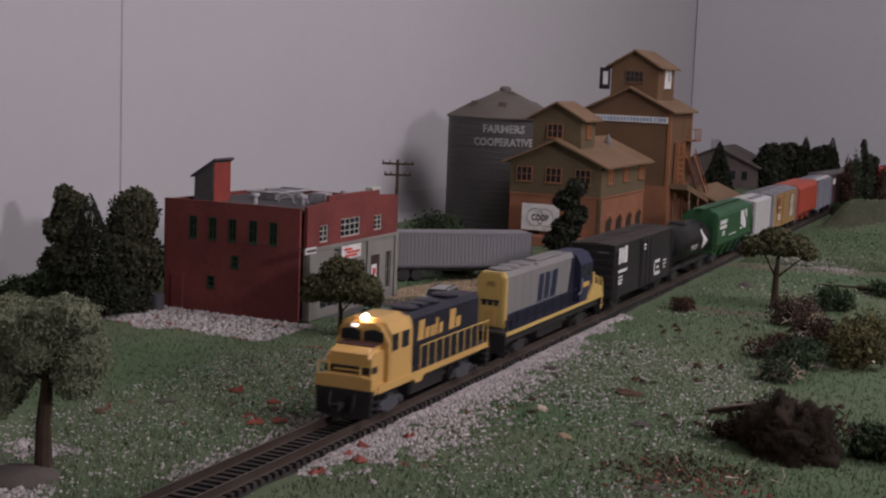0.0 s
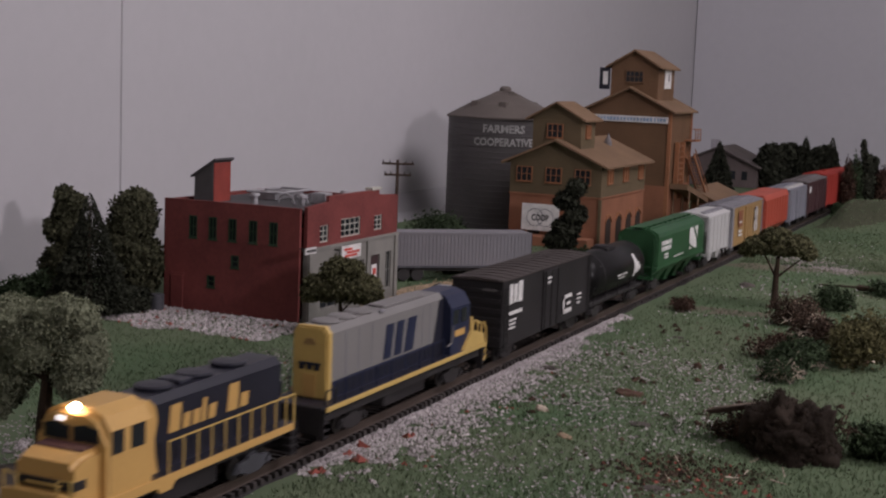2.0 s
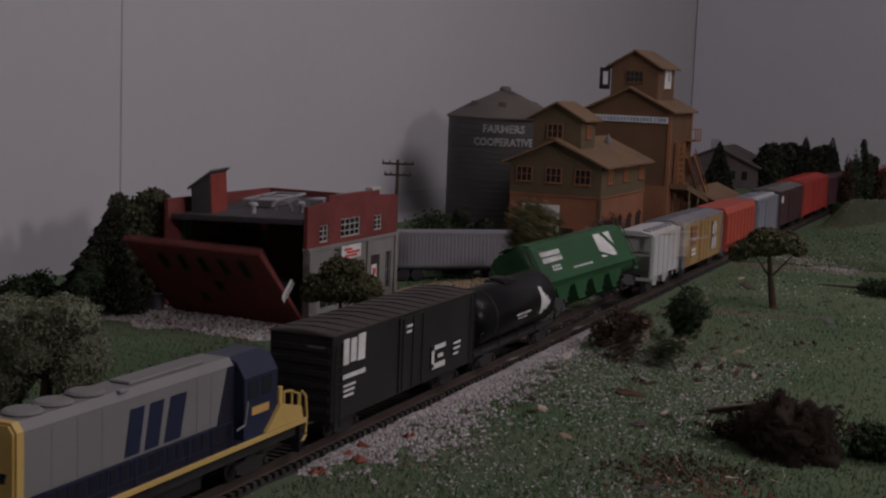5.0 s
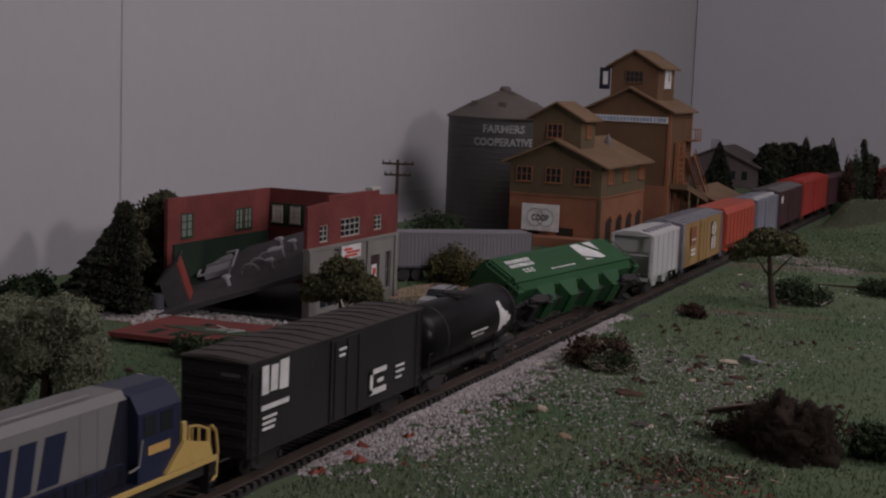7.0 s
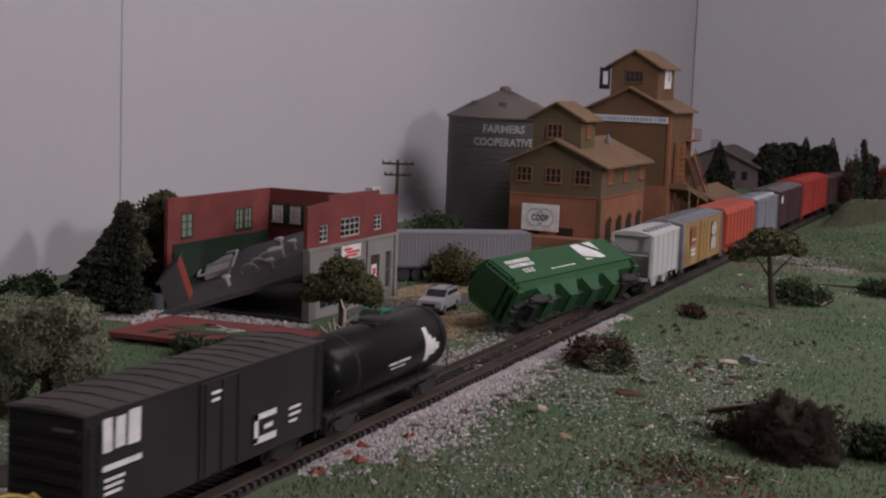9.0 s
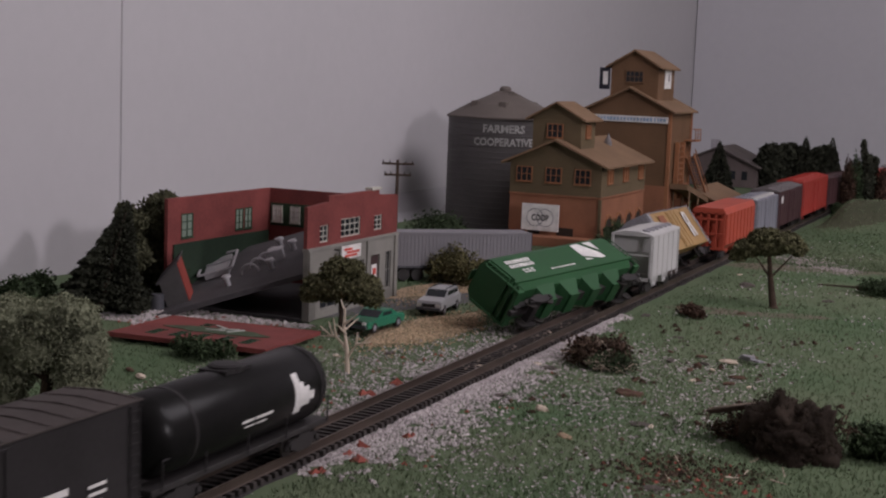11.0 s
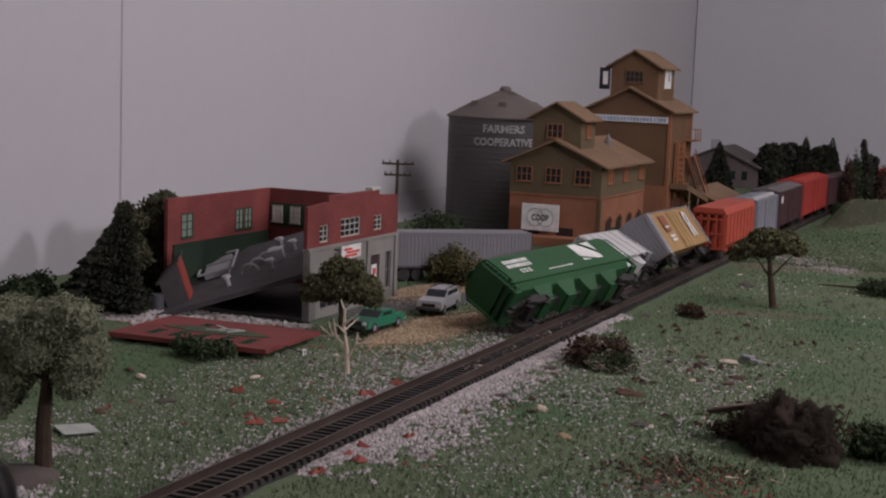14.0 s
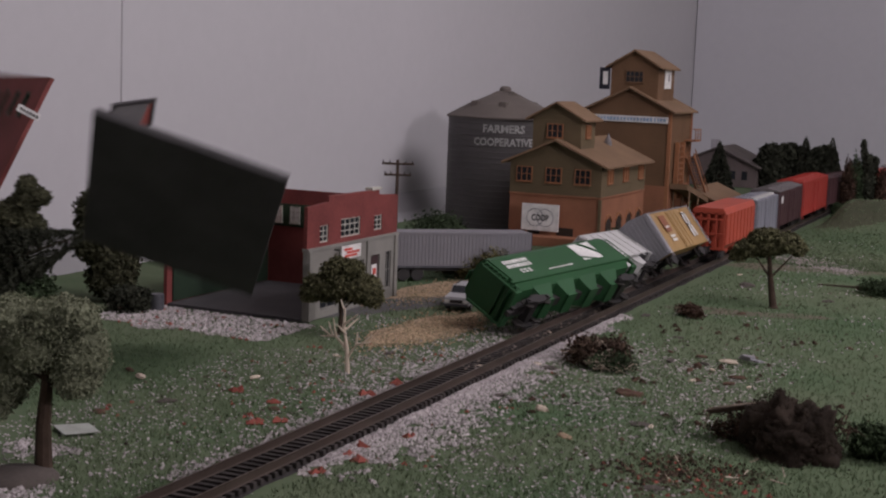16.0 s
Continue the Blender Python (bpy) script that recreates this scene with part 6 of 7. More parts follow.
tagged(raw("root_fibre", [(a, b, max(0.0, c)) for a, b, c in vs], fs, FIBRE, stump), kind="stuff")
vs, fs = leaves([(1.6, 2.6, 0.9, 0.9, 1.1, 0.7), (1.4, 3.4, 0.5, 0.9, 1.2, 0.5)], 1300, 0.1, rng, 0.4)
raw("brush", vs, fs, BUSH_BROWN, stump)
vs, fs = leaves([(1.6, -3.6, 0.9, 1.2, 1.2, 1.0), (1.8, -5.0, 0.9, 1.4, 1.5, 1.0)], 4200, 0.11, rng, 0.4)
raw("green_brush", vs, fs, LEAF_DEEP, stump)
bm = B()
for k in range(70):
    a, b = rng.normal(size=3), rng.normal(size=3)
    if k % 2:
        p0 = Vector((1.5 + 0.5 * a[0], 2.9 + 0.8 * a[1], 0.9 + 0.4 * abs(a[2])))
    else:
        p0 = Vector((0.6 + 0.4 * a[0], -2.3 + 0.4 * a[1], 1.4 + 0.6 * abs(a[2])))
    rod(bm, p0, p0 + Vector((0.5 * b[0], 0.55 * b[1], 0.4 * b[2])), 0.045, 0.02, 5)
tagged(part("twig_tangle", bm, BUSH_RED, stump), kind="stuff")
bm = prism(B(), [(1.5, 2.1), (4.3, 1.35), (4.6, 1.5), (1.6, 2.32)], 0.9, 1.7, "x")
part("bark_plate", bm, TRUNK, stump, "thin dark bark plate on edge of the mound")
bm = rod(B(), (1.2, 1.9, 2.2), (1.2, 4.4, 1.6), 0.07, 0.05, 7)
rod(bm, (1.2, 4.4, 1.6), (1.3, 4.7, 0.4), 0.06, 0.04, 7)
part("branch", bm, TWIG, stump, "pale branch across the bark plate")

brush_green = bush("brush_clump", at(93, -17.0, 0), 2.6, 2.2, 1.7, 2400, LEAF_DEEP, "dark green lichen brush clump with twigs", 60, 0.2, twigs=50)
brush_lichen = bush("brush_clump", at(97.5, -21.2, 0), 3.2, 2.6, 3.2, 4200, BUSH_YEL, "yellow-green lichen brush clump", 61, 0.2)
brush_red = bush("brush_clump", at(103, -16.6, 0), 1.9, 1.7, 2.3, 1500, BUSH_RED, "rusty brown brush with bare twigs", 62, 0.2, twigs=110)
brush_twig = bush("brush_clump", at(88.8, -17.0, 0), 1.6, 1.6, 1.4, 900, LEAF_DEEP, "dark brush with tangled pale twigs", 63, 0.13, twigs=110)
brush_rust = bush("brush_clump", at(110.0, -14.4, 0), 2.2, 2.2, 2.7, 1500, BUSH_RED, "rusty red brush with bare pale twigs", 71, 0.18, twigs=110)
brush_heap = bush("brush_clump", at(96.0, -15.4, 0), 1.9, 1.9, 1.7, 1300, BUSH_BROWN, "dark brown brush heap with a few pale twigs", 72, 0.16, twigs=100)
brush_tuft = bush("brush_clump", at(120.0, -15.6, 0), 2.0, 2.0, 2.4, 1600, LEAF_DEEP, "dark green lichen brush behind the meadow tree", 73, 0.18)
brush_small = bush("brush_clump", at(109.5, -6.0, 0), 1.7, 1.2, 0.9, 1100, BUSH_BROWN, "small brown brush tuft in the grass", 64, 0.18)
brush_dark = bush("brush_clump", at(123.5, -12.4, 0), 1.8, 2.0, 1.5, 1500, LEAF_DEEP, "dark green brush lying at a tree foot", 65, 0.2)
fallen_bush = bush("brush_clump", at(73.4, 16.6, 0), 1.5, 2.0, 1.2, 1500, LEAF_DEEP, "dark green brush blown onto the grass", 66, 0.18)
flying_tuft = bush("brush_clump", at(130, -7.2, 3.6), 0.9, 0.9, 1.3, 900, LEAF_DEEP, "dark green tuft caught beside a tree", 67, 0.18)
bush("brush_clump", at(150, -22.5, hill(150, -22.5)), 3.0, 3.5, 1.3, 1500, BUSH_BROWN, "brown brush on the far meadow", 68, 0.22, twigs=10)
bush("brush_clump", at(86, -27.0, 0), 3.0, 2.4, 1.2, 1500, BUSH_BROWN, "brown brush at the meadow edge", 69, 0.2, twigs=12)
bush("brush_clump", at(65, -18.0, -0.1), 3.4, 4.2, 0.45, 380, BUSH_RED, "rusty ground litter in the grass", 70, 0.15, twigs=14)


# ---- small loose things ----
def lump(name, m, sx, sy, sz, material, label, seed, category="debris"):
    bm = bmesh.new()
    bmesh.ops.create_icosphere(bm, subdivisions=2, radius=1.0)
    for v in bm.verts:
        d = v.co.normalized()
        k = 1 + 0.4 * noise.noise(d * 1.7 + Vector((seed, 0, 0)))
        v.co = Vector((d.x * sx * k, d.y * sy * k, max(-0.05, d.z * sz * k)))
    ob = part(name, bm, material)
    ob.matrix_basis = m
    return tagged(ob, label, category)


rg = random.Random(12)
for k, (x, y, s) in enumerate(((78.2, -9.9, 0.8), (71.3, -12.6, 0.55), (83, -3.2, 0.6), (64.0, 1.9 + 4, 0.4), (129.5, -6.3, 0.9), (110.5, -4.8, 0.45), (58.5, 13.4, 0.45), (62.5, 12.0, 0.5), (60.3, -16.4, 0.5), (56.5, -19.2, 0.6), (99.0, -7.6, 0.35), (125, -14.5, 0.5))):
    lump("clod", at(x, y, hill(x, y), 0, 0, rg.uniform(0, 180)), s * 1.2, s * 0.8, s * 0.35, ROCK if k % 3 else BUSH_BROWN, "dark clod of earth in the grass", k)
lump("pale_chip", at(66.8, -9.9, hill(66.8, -9.9), 0, 0, 40), 0.75, 0.3, 0.12, DIRT, "pale wood chip on the grass", 31)
lump("pale_chip", at(71.5, -6.9, hill(71.5, -6.9), 0, 0, 80), 0.4, 0.25, 0.3, BAREWOOD, "small pale wood chip on the grass", 33)


def car(name, m, body_mat, label, suv=False):
    t = thing(name, m, label, "car")
    L, w = (5.2, 2.0) if suv else (5.4, 2.05)
    if suv:
        low = [(0.05, 0.4), (0.0, 0.75), (0.1, 1.1), (1.45, 1.25), (5.1, 1.25), (5.2, 0.8), (5.15, 0.4)]
        top = [(1.5, 1.24), (2.3, 1.78), (4.7, 1.78), (5.1, 1.24)]
    else:
        low = [(0.05, 0.35), (0.0, 0.6), (0.3, 0.85), (1.7, 0.98), (4.6, 1.02), (5.3, 0.95), (5.4, 0.6), (5.3, 0.35)]
        top = [(1.7, 0.97), (2.5, 1.42), (3.6, 1.45), (4.5, 1.0)]
    bm = prism(B(), low, -w / 2, w / 2, "y")
    bmesh.ops.bevel(bm, geom=[e for e in bm.edges], offset=0.07, segments=2, affect="EDGES")
    body = part("body", bm, body_mat, t)
    cabin = prism(B(), top, -w / 2 + 0.16, w / 2 - 0.16, "y")
    part("cabin", cabin, body_mat, t)
    x0, x1 = top[0][0], top[1][0]
    z0, z1 = top[0][1], top[1][1]
    k = math.hypot(x1 - x0, z1 - z0)
    out = ((z0 - z1) / k, (x1 - x0) / k)
    glass = [(x0 + (x1 - x0) * f + out[0] * d, z0 + (z1 - z0) * f + out[1] * d) for f, d in ((0.06, -0.02), (0.9, -0.02), (0.9, 0.025), (0.06, 0.025))]
    part("windscreen", prism(B(), glass, -w / 2 + 0.22, w / 2 - 0.22, "y"), GLASS, body, "dark glass windscreen")
    zs, ze = top[0][1] + 0.1, top[1][1] - 0.12
    spans = ((2.2, 2.95), (3.05, 3.8), (3.9, 4.6)) if suv else ((2.45, 3.6),)
    for a, b in spans:
        for s in (-1, 1):
            part("side_window", box(B(), a, b, s * (w / 2 - 0.155) - 0.02, s * (w / 2 - 0.155) + 0.02, zs, ze), GLASS, body)
    for x in (1.0, L - 1.05):
        for s in (-1, 1):
            wh = part("wheel", rod(B(), (x, s * (w / 2 + 0.02), 0.38), (x, s * (w / 2 - 0.3), 0.38), 0.38, n=18), UNDER, t)
            part("rim", rod(B(), (x, s * (w / 2 + 0.04), 0.38), (x, s * (w / 2), 0.38), 0.2, n=12), SILVERC, wh)
    part("bumper", box(B(), -0.08, 0.06, -w / 2 + 0.05, w / 2 - 0.05, 0.4, 0.6, 0.03), SILVER, t)
    part("grille", box(B(), -0.03, 0.05, -0.5, 0.5, 0.68, 0.92), UNDER, t)
    for s in (-1, 1):
        part("headlight", box(B(), -0.04, 0.05, s * 0.75 - 0.16, s * 0.75 + 0.16, 0.68, 0.9), LETTER, t)
    if suv:
        bm = B()
        for s in (-1, 1):
            rod(bm, (2.5, s * 0.65, 1.86), (4.7, s * 0.65, 1.86), 0.04, n=6)
        for x in (2.4, 3.5, 4.6):
            rod(bm, (x, -0.65, 1.76), (x, -0.65, 1.86), 0.04, n=6)
            rod(bm, (x, 0.65, 1.76), (x, 0.65, 1.86), 0.04, n=6)
        part("roof_rack", bm, UNDER, t)
    return t


suv = car("parked_car", at(95.4, 11.1, 0.12, 0, 0, 6), mat("silver_car_paint", (0.33, 0.325, 0.33), 0.35, size=2, vary=0.1, bump=0), "silver model sport utility car on the dirt yard", True)
coupe = car("parked_car", at(85.6, 12.3, 0.1, 0, 0, -4), CARGREEN, "green low model coupe on the dirt yard")


def bare_tree():
    t = thing("bare_tree", at(74.4, 6.9, 0), "bare tan plastic tree armature without leaves", "tree")
    bm = rod(B(), (0, 0, -0.1), (0, 0.1, 1.5), 0.16, 0.13, 8)
    arms = [((0, 0.08, 1.4), (0, 0.35, 2.8), 0.15), ((0, 0.35, 2.7), (0, 0.3, 4.0), 0.12), ((0, 0.1, 1.5), (0, 0.9, 2.2), 0.13), ((0, 0.85, 2.1), (0, 1.1, 3.3), 0.09), ((0, 0.9, 2.2), (0, 1.9, 2.1), 0.1), ((0, 1.3, 2.2), (0, 2.0, 2.7), 0.08), ((0, 1.1, 2.2), (0.3, 1.6, 3.0), 0.07),
            ((0, 0, 1.0), (0, -0.6, 1.9), 0.11), ((0, -0.5, 1.8), (0, -1.5, 2.1), 0.09), ((0, -0.55, 1.8), (0, -0.6, 2.6), 0.08), ((0, -1.0, 1.95), (0.2, -1.5, 2.5), 0.06),
            ((0, 0.3, 3.0), (0, -0.6, 3.7), 0.09), ((0, 0.3, 3.7), (0.2, 0.7, 4.5), 0.08), ((0, 0.3, 2.6), (0.8, -0.2, 3.3), 0.08), ((0, 0.2, 2.4), (-0.8, 0.4, 3.1), 0.08)]
    for a, b, r in arms:
        rod(bm, a, b, r * 0.95, r * 0.4, 7)
    part("armature", bm, BAREWOOD, t)
    return t


bare = bare_tree()
paper = raw("paper_sheet", [(-0.9, -0.8, 0.06), (0.9, -0.95, 0.05), (1.0, 0.9, 0.16), (-0.8, 1.0, 0.1), (-0.9, -0.8, 0.1), (0.9, -0.95, 0.09), (1.0, 0.9, 0.2), (-0.8, 1.0, 0.14)],
            [(0, 3, 2, 1), (4, 5, 6, 7), (0, 1, 5, 4), (1, 2, 6, 5), (2, 3, 7, 6), (3, 0, 4, 7)], PAPER)
tagged(paper, "crumpled pale grey paper scrap on the grass", "paper")
paper.matrix_basis = at(54.5, 11.6, 0.05)
twig = part("fallen_branch", rod(rod(B(), (-3.2, 0.6, 0.15), (0.5, 0, 0.2), 0.05, 0.12, 6), (0.5, 0, 0.2), (3.5, -1.6, 0.25), 0.3, 0.2, 7), TRUNK)
twig.matrix_basis = at(131.8, -15.6, hill(131.8, -15.6) + 0.25, 0, 0, -82)
tagged(twig, "dark broken branch lying in the meadow", "branch")
scrap = part("metal_scrap", box(box(B(), -0.9, 0.9, -0.25, 0.25, 0.0, 0.12), -0.2, 0.7, -0.2, 0.3, 0.12, 0.3), SILVERC)
tagged(scrap, "small pale metal scrap on the grass", "scrap")
scraps = []
for k, (x, y, s) in enumerate(((87.7, -11.3, 0.5), (88.5, -12.6, 0.35), (90.2, -11.6, 0.4), (87.0, -14.6, 0.6), (84.5, -12.3, 0.4), (89.9, -9.4, 0.6), (93.0, -8.6, 0.35), (91.7, -13.0, 0.7), (84.2, 0.1, 0.3), (88.6, -0.4, 0.35), (93.0, 0.3, 0.25), (97.4, -0.2, 0.4), (101.0, -0.5, 0.35), (79.5, 0.2, 0.22), (106.5, -3.0, 0.6), (73.0, -4.5, 0.3), (66.5, 16.6, 0.6), (129.0, -6.4, 0.7), (112.5, -9.4, 0.4), (70.1, 10.9, 0.45), (68.7, 7.0, 0.35), (67.6, 18.2, 0.50), (78.5, 9.9, 0.30), (73.9, -3.5, 0.45), (78.3, -10.0, 0.35), (71.4, -13.2, 0.50), (77.2, -12.2, 0.30), (92.5, -10.9, 0.45), (136.1, -4.2, 0.35), (81.3, 7.4, 0.50), (84.9, -5.6, 0.30), (83.6, -2.2, 0.45), (85.1, -7.5, 0.35), (84.8, -14.5, 0.50), (84.6, -15.8, 0.30))):
    o = lump("litter", at(x, y, 0), s, s * 0.4, s * 0.25, (BUSH_BROWN, BAREWOOD, ROCK)[k % 3], "scrap of brush litter on the grass", 40 + k)
    scraps.append((o, x, y))


# ---- movement ----
def motions():
    go = [(0.0, 0.0), (0.5, 5.8), (1.0, 11.6), (1.5, 17.3), (2.0, 23.1), (2.5, 28.9), (3.0, 34.6), (3.3, 38.0), (3.45, 39.6), (3.6, 40.4), (4.0, 41.5), (4.2, 42.1), (5.2, 45.5), (6.3, 49.3), (6.5, 50.1), (7.0, 52.2), (7.5, 54.4), (8.0, 56.6),
          (8.5, 59.6), (9.0, 63.0), (9.2, 64.5), (10.3, 72.2), (11.3, 79.0), (11.5, 80.4), (12.0, 83.9), (12.5, 87.4), (13.0, 90.9), (13.5, 94.5), (14.0, 98.1), (16.0, 112.5)]
    stop = [(0.0, 0.0), (0.5, 5.6), (1.0, 11.2), (1.5, 16.5), (2.0, 22.0), (2.5, 27.6), (3.0, 33.2), (3.3, 36.4), (3.45, 38.0), (3.6, 39.2), (4.0, 40.6), (4.3, 41.3), (5.0, 42.2), (5.6, 42.4), (16.0, 42.4)]
    for ob, x in train_front:
        walk(ob, [(t, at(x - s, 0, 0.8)) for t, s in go])
    for ob, x, length in train_rear:
        walk(ob, [(t, car_on_rail(x - s, length)) for t, s in stop])
    # the green hopper leaves the rails and tips over; its poses are about its middle
    mid = at(-8.9, 0, 0)
    walk(hopper, [(t, at(134.8 - s, 0, 0.8)) for t, s in stop[:11]]
         + [(4.2, at(143.7 - 41.1, 0.1, 0.85, -3, 0, -1) @ mid), (4.8, at(101.2, 0.3, 1.3, -22, -1, -5) @ mid), (5.4, at(100.2, 0.2, 1.6, -48, -1.5, -10) @ mid), (5.9, at(99.6, -0.14, 1.65, -61.4, -1.5, -12.9) @ mid), (12.2, at(99.6, -0.14, 1.65, -61.4, -1.5, -12.9) @ mid), (12.5, at(99.4, 0.0, 1.65, -61.4, -1.5, -12.9) @ mid), (16.0, at(99.4, 0.0, 1.65, -61.4, -1.5, -12.9) @ mid)])
    mid = at(-5.0, 0, 0)
    walk(white, [(t, at(153.6 - s, 0, 0.8)) for t, s in stop[:-1]]
         + [(11.5, at(111.2, 0, 0.8)), (11.7, at(116.2, 0.0, 0.9, -6, 0, 0) @ mid), (11.9, at(116.2, -0.3, 1.2, -22, 0, -1) @ mid), (12.1, at(116.0, -0.2, 1.5, -42, 0.6, -2) @ mid), (12.35, at(115.6, 0.2, 1.5, -60, 1.4, -4) @ mid), (12.5, at(115.4, 0.5, 1.45, -63, 1.4, -4) @ mid), (16.0, at(115.4, 0.5, 1.45, -63, 1.4, -4) @ mid)])
    mid = at(-8.2, 0, 0)
    walk(reefer, [(t, at(164.0 - s, 0, 0.8)) for t, s in stop[:-1]]
         + [(9.3, at(121.6, 0, 0.8)), (9.9, at(129.6, 0.1, 1.1, -12, 0, 0) @ mid), (10.5, at(128.8, -0.1, 1.4, -31, 1, 0.5) @ mid), (10.9, at(128.2, -0.26, 1.45, -37, 1.3, 0.9) @ mid), (16.0, at(128.2, -0.26, 1.45, -37, 1.3, 0.9) @ mid)])
    # side wall: falls outward, lies, is blown up and away
    down = (82.8, 19.6, 0.35, 0, -89, 4)
    walk(wall_panel, [(0.0, at(87.6, 23.95, 0)), (4.3, at(87.6, 23.95, 0)), (4.7, at(87.4, 23.8, 0.0, 0, -12, 0)), (5.0, at(86.6, 22.6, 0.1, 0, -45, -3)), (5.4, at(84.0, 20.0, 0.3, 0, -85, 2)), (5.6, at(*down)), (14.4, at(*down)),
                      (14.9, at(83.2, 19.5, 0.4, 0, -88, 3)), (15.2, at(83.6, 22.0, 0.9, 0, -78, -10)), (15.3, at(83.4, 24.6, 1.3, 0, -54, -18)), (15.4, at(82.3, 26.8, 2.6, 0, -24, -26)), (15.5, at(78.6, 28.2, 7.0, 0, -26, -37)), (15.6, at(75.7, 28.6, 9.6, 0.7, -26, -39)), (15.7, at(70.5, 28.6, 9.1, 8, 4, -8)), (15.8, at(67.5, 27.6, 9.0, 7.5, 12, -8)), (15.9, at(67.7, 29.7, 8.9, -9.8, 28, -40)), (16.0, at(71.0, 34.5, 9.8, 0, 27, -28))])
    fell = (92.8, 26.6, 2.4, -17.9, -7.4, 27.9)
    walk(roof, [(0.0, at(95.35, 23.9, 7.95)), (4.7, at(95.35, 23.9, 7.95)), (5.1, at(95.0, 24.2, 7.0, -3, -4, 4)), (5.5, at(93.8, 25.6, 4.2, -12, -8, 18)), (5.8, at(*fell)), (14.9, at(*fell)),
                (15.3, at(92.6, 26.2, 2.7, -16, -9, 27)), (15.4, at(92.2, 25.8, 3.3, -16, 0, 27)), (15.5, at(91, 24.8, 4.7, -14, 10, 28)), (15.6, at(88.5, 23.4, 6.2, -11, 23, 31)), (15.7, at(90, 24.4, 7.0, 9, 45, 46)), (15.8, at(80, 20.2, 9.3, 15, 41, 43)), (15.9, at(75.5, 19.0, 10.0, 19, 38, 43)), (16.0, at(69.6, 16.2, 9.7, 22, 36, 41))])
    still = round_tree.matrix_basis.copy()
    walk(round_tree, [(0.0, still), (4.2, still), (5.4, at(90.0, 33.0, -0.3, 3, 0, 0)), (6.3, at(90.3, 33.1, -0.4, 4, 0, 0)), (14.9, at(90.3, 33.1, -0.4, 4, 0, 0)), (15.3, at(88.6, 33.6, -0.2, 0, 0, 0)), (16.0, at(87.0, 34.4, 0.1, -14, 0, 0))])
    still = dark_pine.matrix_basis.copy()
    bent = at(82.0, 31.9, -0.1, 0, 24, 0)
    walk(dark_pine, [(0.0, still), (3.3, still), (3.6, at(81.6, 32.2, 0, 0, 2, 0)), (4.2, at(81.7, 32.0, 0, 0, 5, 0)), (5.2, at(81.9, 31.9, -0.1, 0, 18, 0)), (6.3, bent), (14.6, bent), (15.2, at(82.0, 33.0, 0.3, 8, 15, 0)), (15.6, at(81, 38.0, 1.6, 40, 0, 20)), (16.0, at(79, 41.0, 2.6, 70, 0, 40))])
    still = leafy.matrix_basis.copy()
    walk(leafy, [(0.0, still), (3.15, still), (3.5, at(86.6, 36.2, 0, -3, 0, 0)), (3.8, at(86.9, 35.2, 0, -4, 0, 0)), (4.2, at(87.0, 34.8, 0, -2, 0, 0)), (5.2, at(86.6, 33.6, -0.5, 6, 0, 0)), (6.3, at(86.4, 33.4, -0.9, 8, 0, 0)), (14.8, at(86.4, 33.4, -0.9, 8, 0, 0)), (15.3, at(85, 36.5, 0.2, 16, 0, 10)), (16.0, at(82, 41.5, 1.2, 20, 0, 30))])
    still = field_tree.matrix_basis.copy()
    lean = at(118.8, -10.75, -0.05, -9, 0, 0)
    walk(field_tree, [(0.0, still), (3.6, still), (3.9, at(118.8, -10.75, -0.05, -5, 0, 0)), (5.0, lean), (16.0, lean)])
    still = mill_tree.matrix_basis.copy()
    walk(mill_tree, [(0.0, still), (3.2, still), (3.45, at(127, 11.2, 0, -8, 0, 0)), (3.6, at(127, 12.2, 0, -6, 0, 0)), (4.2, at(127, 12.0, 0, -4, 0, 0)), (4.8, at(126, 13.5, 0.2, -45, 0, 0)), (5.4, at(124.5, 15.5, 0.8, -84, 0, 0)), (5.8, at(124.0, 16.0, 0.9, -86, 0, 0)), (16.0, at(124.0, 16.0, 0.9, -86, 0, 0))])
    # brush swept towards the track by the wind
    def swept(ob, rows, end):
        still = ob.matrix_basis.copy()
        walk(ob, [(0.0, still), (3.35, still)] + [(t, at(*p)) for t, p in rows] + [(16.0, at(*end))])
    swept(brush_lichen, [(3.6, (97.5, -20.6, 0.1, 0, 0, 4)), (3.8, (97.0, -19.2, 0.5, -10, 0, 10)), (4.0, (95.5, -16.8, 0.7, -30, 0, 20)), (4.2, (93.8, -14.0, 0.8, -50, 0, 30)), (4.5, (94, -8, 3.5, -80, 0, 30)), (5.1, (104, 6, 6.5, -60, 0, 40)), (5.8, (112.5, 15.4, 0.6, -20, 0, 50)), (6.3, (113.4, 16.2, 0.0, 0, 0, 60)), (14.9, (113.4, 16.2, 0.0, 0, 0, 60))], (117.0, 15.2, 0.0, 0, 0, 70))
    swept(brush_red, [(3.6, (103, -15.4, 0.2, 0, 0, 8)), (3.8, (102, -12.5, 0.6, -20, 0, 20)), (4.0, (101, -8.8, 0.9, -50, 0, 30)), (4.2, (99, -5.6, 1.0, -80, 0, 40)), (5.0, (93, -5.0, 0.6, -40, 0, 50)), (5.6, (85.6, -5.9, 0.0, 0, 0, 60))], (85.6, -5.9, 0.0, 0, 0, 60))
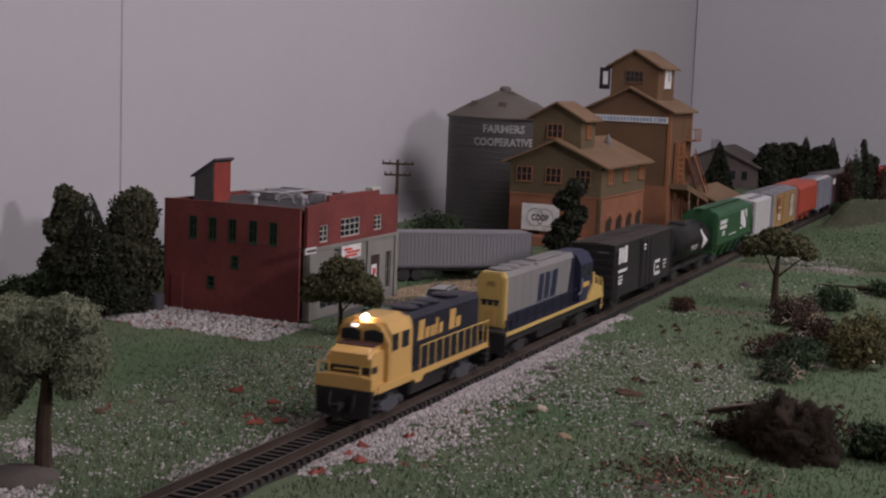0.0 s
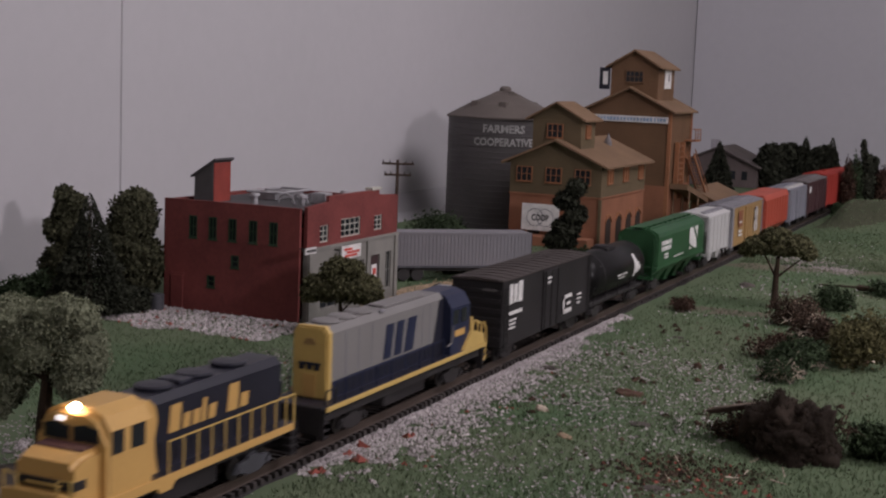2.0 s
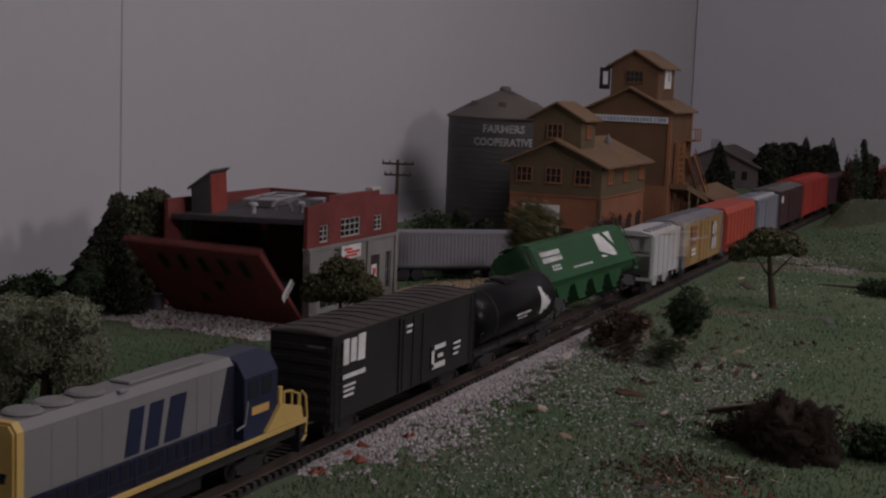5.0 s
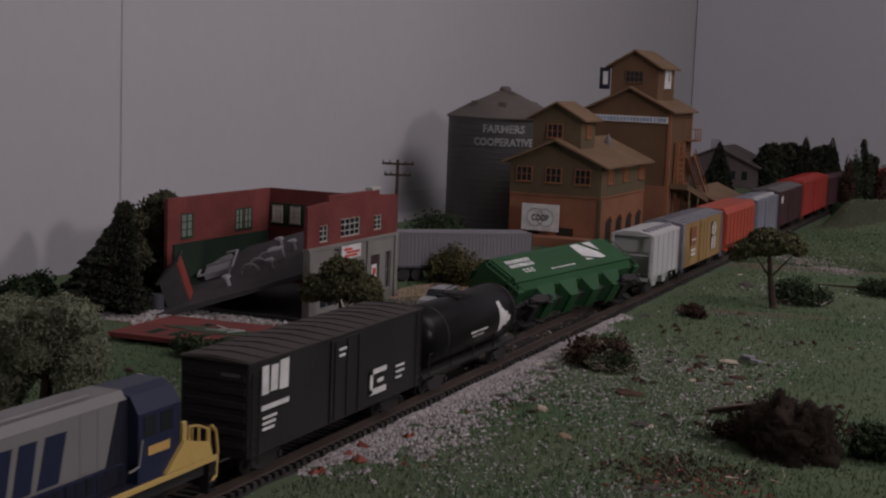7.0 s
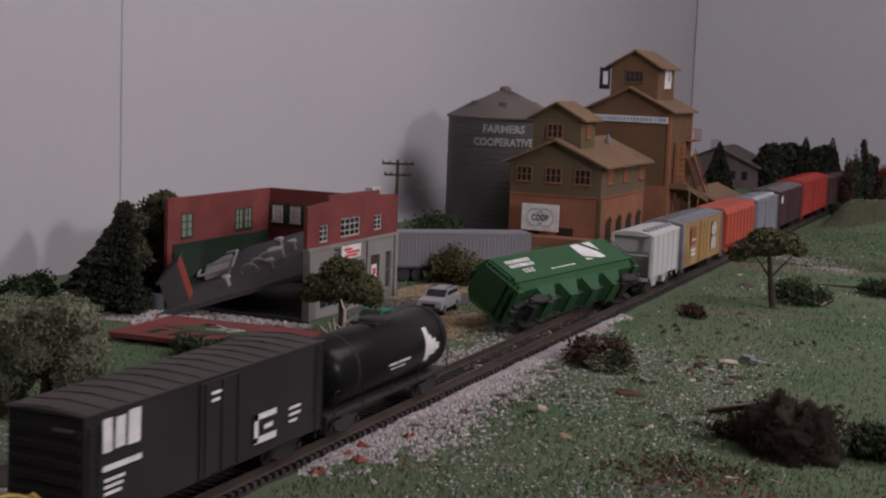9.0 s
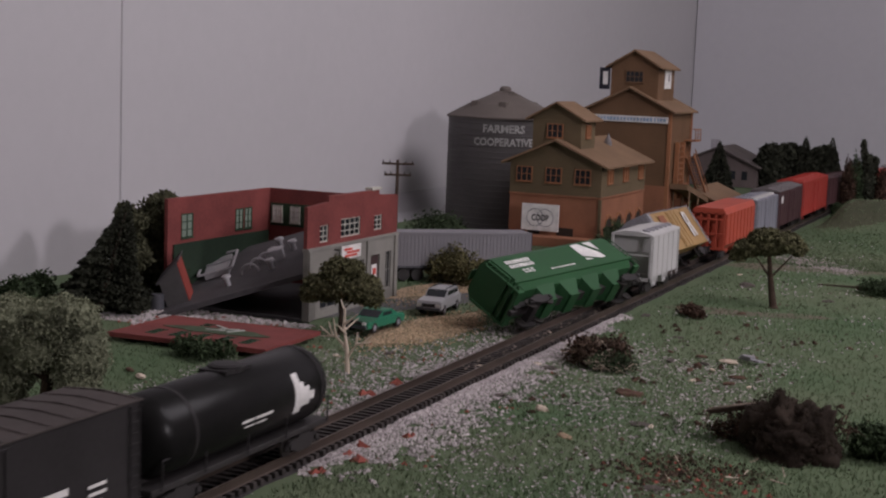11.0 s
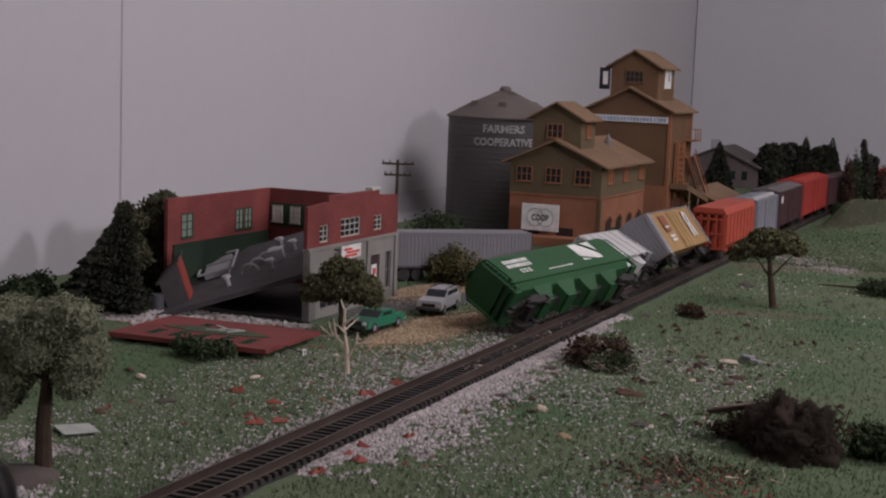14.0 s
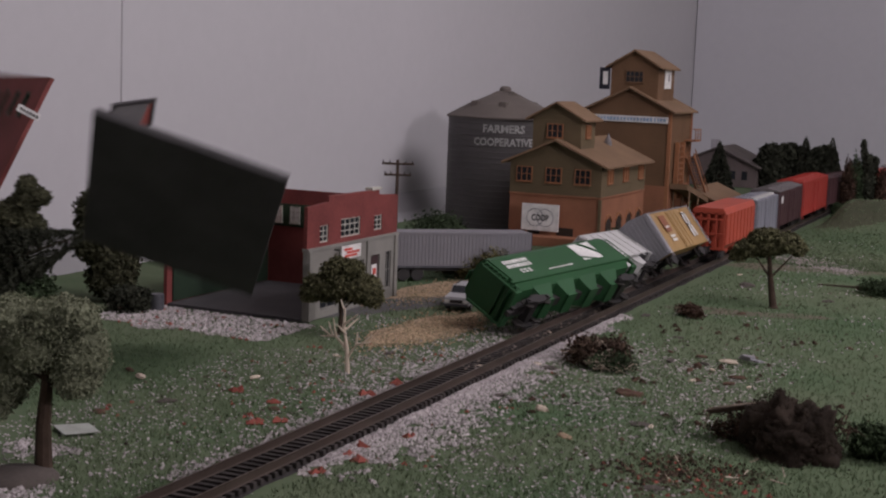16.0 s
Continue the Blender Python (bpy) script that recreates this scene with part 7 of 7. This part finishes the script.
    swept(brush_green, [(3.8, (93, -16.4, 0.1, 0, 0, 4)), (4.2, (93.2, -14.2, 0.3, 0, 0, 10)), (5.0, (98, -9, 1.5, -60, 0, 30)), (5.8, (122.5, -12.6, 0.0, -10, 0, 60)), (9.2, (122.5, -12.6, 0.0, -10, 0, 60)), (10.0, (128, -6.0, 5.5, -40, 0, 80)), (10.7, (141, 8.5, 4.0, -70, 0, 110)), (11.2, (147.5, 11.0, 0.2, -60, 0, 130))], (147.5, 11.0, 0.2, -60, 0, 130))
    swept(brush_rust, [(3.5, (109.5, -13.4, 0.3, -8, 0, 8)), (3.7, (108.0, -10.0, 0.8, -40, 0, 20)), (4.0, (108.5, -3.4, 1.2, -90, 0, 30)), (4.2, (109.5, -1.5, 4.0, -120, 0, 36)), (4.6, (118, 5.0, 8.0, -170, 0, 50)), (5.2, (135.0, 9.0, 2.6, -200, 0, 60)), (5.6, (138.5, 9.6, 1.5, -180, 0, 60))], (138.5, 9.6, 1.5, -180, 0, 60))
    swept(brush_tuft, [(3.6, (119.5, -14.6, 0.2, -8, 0, 5)), (3.9, (116.0, -12.0, 0.4, -40, 0, 10)), (4.2, (112.0, -9.6, 0.5, -80, 0, 20)), (4.7, (114, 2.0, 8.5, -130, 0, 30)), (5.3, (122.0, 16.0, 3.0, -170, 0, 40)), (5.7, (123.0, 17.8, 1.4, -180, 0, 50))], (123.0, 17.8, 1.4, -180, 0, 50))
    swept(brush_heap, [(4.0, (96.0, -15.2, 0.0, 0, 0, 4)), (4.2, (95.6, -14.4, 0.2, -10, 0, 10)), (4.8, (91.0, -9.0, 1.2, -60, 0, 30)), (5.4, (87.2, -5.0, 0.6, -20, 0, 50)), (5.7, (87.0, -4.6, 0.0, 0, 0, 60))], (87.0, -4.6, 0.0, 0, 0, 60))
    swept(brush_twig, [(4.0, (88.8, -16.7, 0.05, 0, 0, 4)), (4.2, (88.8, -16.0, 0.1, 0, 0, 8)), (5.0, (88.8, -9.6, 0.6, -30, 0, 40)), (5.6, (84.8, -6.9, 0.0, 0, 0, 70))], (84.8, -6.9, 0.0, 0, 0, 70))
    walk(brush_dark, [(0.0, at(131, -19, -0.1)), (3.6, at(131, -19, -0.1)), (4.2, at(131, -18.4, 0.0, 0, 0, 10)), (16.0, at(131, -18.4, 0.0, 0, 0, 10))])
    walk(flying_tuft, [(0.0, at(150, -19, 0.2)), (9.2, at(150, -19, 0.2)), (10.4, at(136, -9, 3)), (11.3, at(131, -4.0, 3.0)), (11.6, at(131.5, -2.9, 4.6, 0, 20, 0)), (11.9, at(130, -2.6, 4.6, 0, 60, 0)), (12.2, at(130.5, -3.0, 4.0, 0, 50, 0)), (12.5, at(128, -6.0, 3.6, 0, 20, 0)), (13.0, at(123.0, -8.9, 3.6)), (16.0, at(123.0, -8.9, 3.6))])
    walk(brush_small, [(0.0, at(112, -4.6, 0)), (3.6, at(112, -4.6, 0)), (5.4, at(109.2, -6.1, 0, 0, 0, 30)), (16.0, at(109.0, -5.9, 0, 0, 0, 30))])
    walk(fallen_bush, [(0.0, at(83.0, 36.5, 0)), (4.2, at(83.0, 36.5, 0)), (5.2, at(78, 28, 2.5, 120, 0, 0)), (6.0, at(73.4, 16.6, 0.0, 170, 0, 0)), (6.3, at(73.4, 16.6, 1.1, 180, 0, 0)), (14.2, at(73.4, 16.6, 1.1, 180, 0, 0)), (14.6, at(73.0, 18.2, 1.3, 150, 0, 10)), (15.0, at(73.0, 22.0, 2.0, 90, 0, 20)), (15.4, at(74, 30, 3.0, 20, 0, 20)), (16.0, at(78, 43, 2.0, -40, 0, 30))])
    walk(bare, [(0.0, at(128, -24, -0.1)), (4.2, at(128, -24, -0.1)), (4.9, at(104, -10, 6, 0, 50, 0)), (5.6, at(78, 5.5, 2.0, 0, 10, 0)), (5.9, at(74.4, 6.9, 0)), (16.0, at(74.4, 6.9, 0))])
    walk(paper, [(0.0, at(110, -30, 0.05)), (4.2, at(110, -30, 0.05)), (5.2, at(70, 4, 8, 60, 0, 40)), (6.0, at(54.5, 11.6, 0.05, 0, 0, 60)), (16.0, at(54.5, 11.6, 0.05, 0, 0, 60))])
    parked = coupe.matrix_basis.copy()
    walk(coupe, [(0.0, parked), (14.0, parked), (14.4, at(86.6, 11.6, 0.15, 0, 0, -6)), (14.8, at(91.0, 9.9, 0.2, 0, 0, -14)), (15.1, at(97, 8.6, 0.25, 0, 0, -8)), (15.4, at(103.5, 8.4, 0.2, 0, 0, -4)), (16.0, at(105, 8.4, 0.2, 0, 0, -4))])
    parked = suv.matrix_basis.copy()
    walk(suv, [(0.0, parked), (14.8, parked), (15.4, at(96.4, 10.8, 0.15, 0, 0, 8)), (16.0, at(98.2, 10.0, 0.15, 0, 0, 10))])
    walk(scrap, [(0.0, at(118, -26, 0.1)), (4.2, at(118, -26, 0.1)), (5.0, at(100, -18, 2, 40, 0, 30)), (5.8, at(92.9, -14.2, 0.05, 0, 0, 60)), (16.0, at(92.9, -14.2, 0.05, 0, 0, 60))])
    for k, (o, x, y) in enumerate(scraps):
        a, b = at(95 + 0.7 * k, -20 - 0.4 * k, 0.0), at(x, y, 0.34 if abs(y) < 1 else 0.02, 0, 0, 37 * k)
        walk(o, [(0.0, a), (3.7, a), (4.2, at(94 + k, -17, 0.6, 0, 0, 30)), (4.7, at((94 + x) / 2, (y - 17) / 2, 2.0, 60, 0, 20 * k)), (5.2, b), (16.0, b)])


motions()
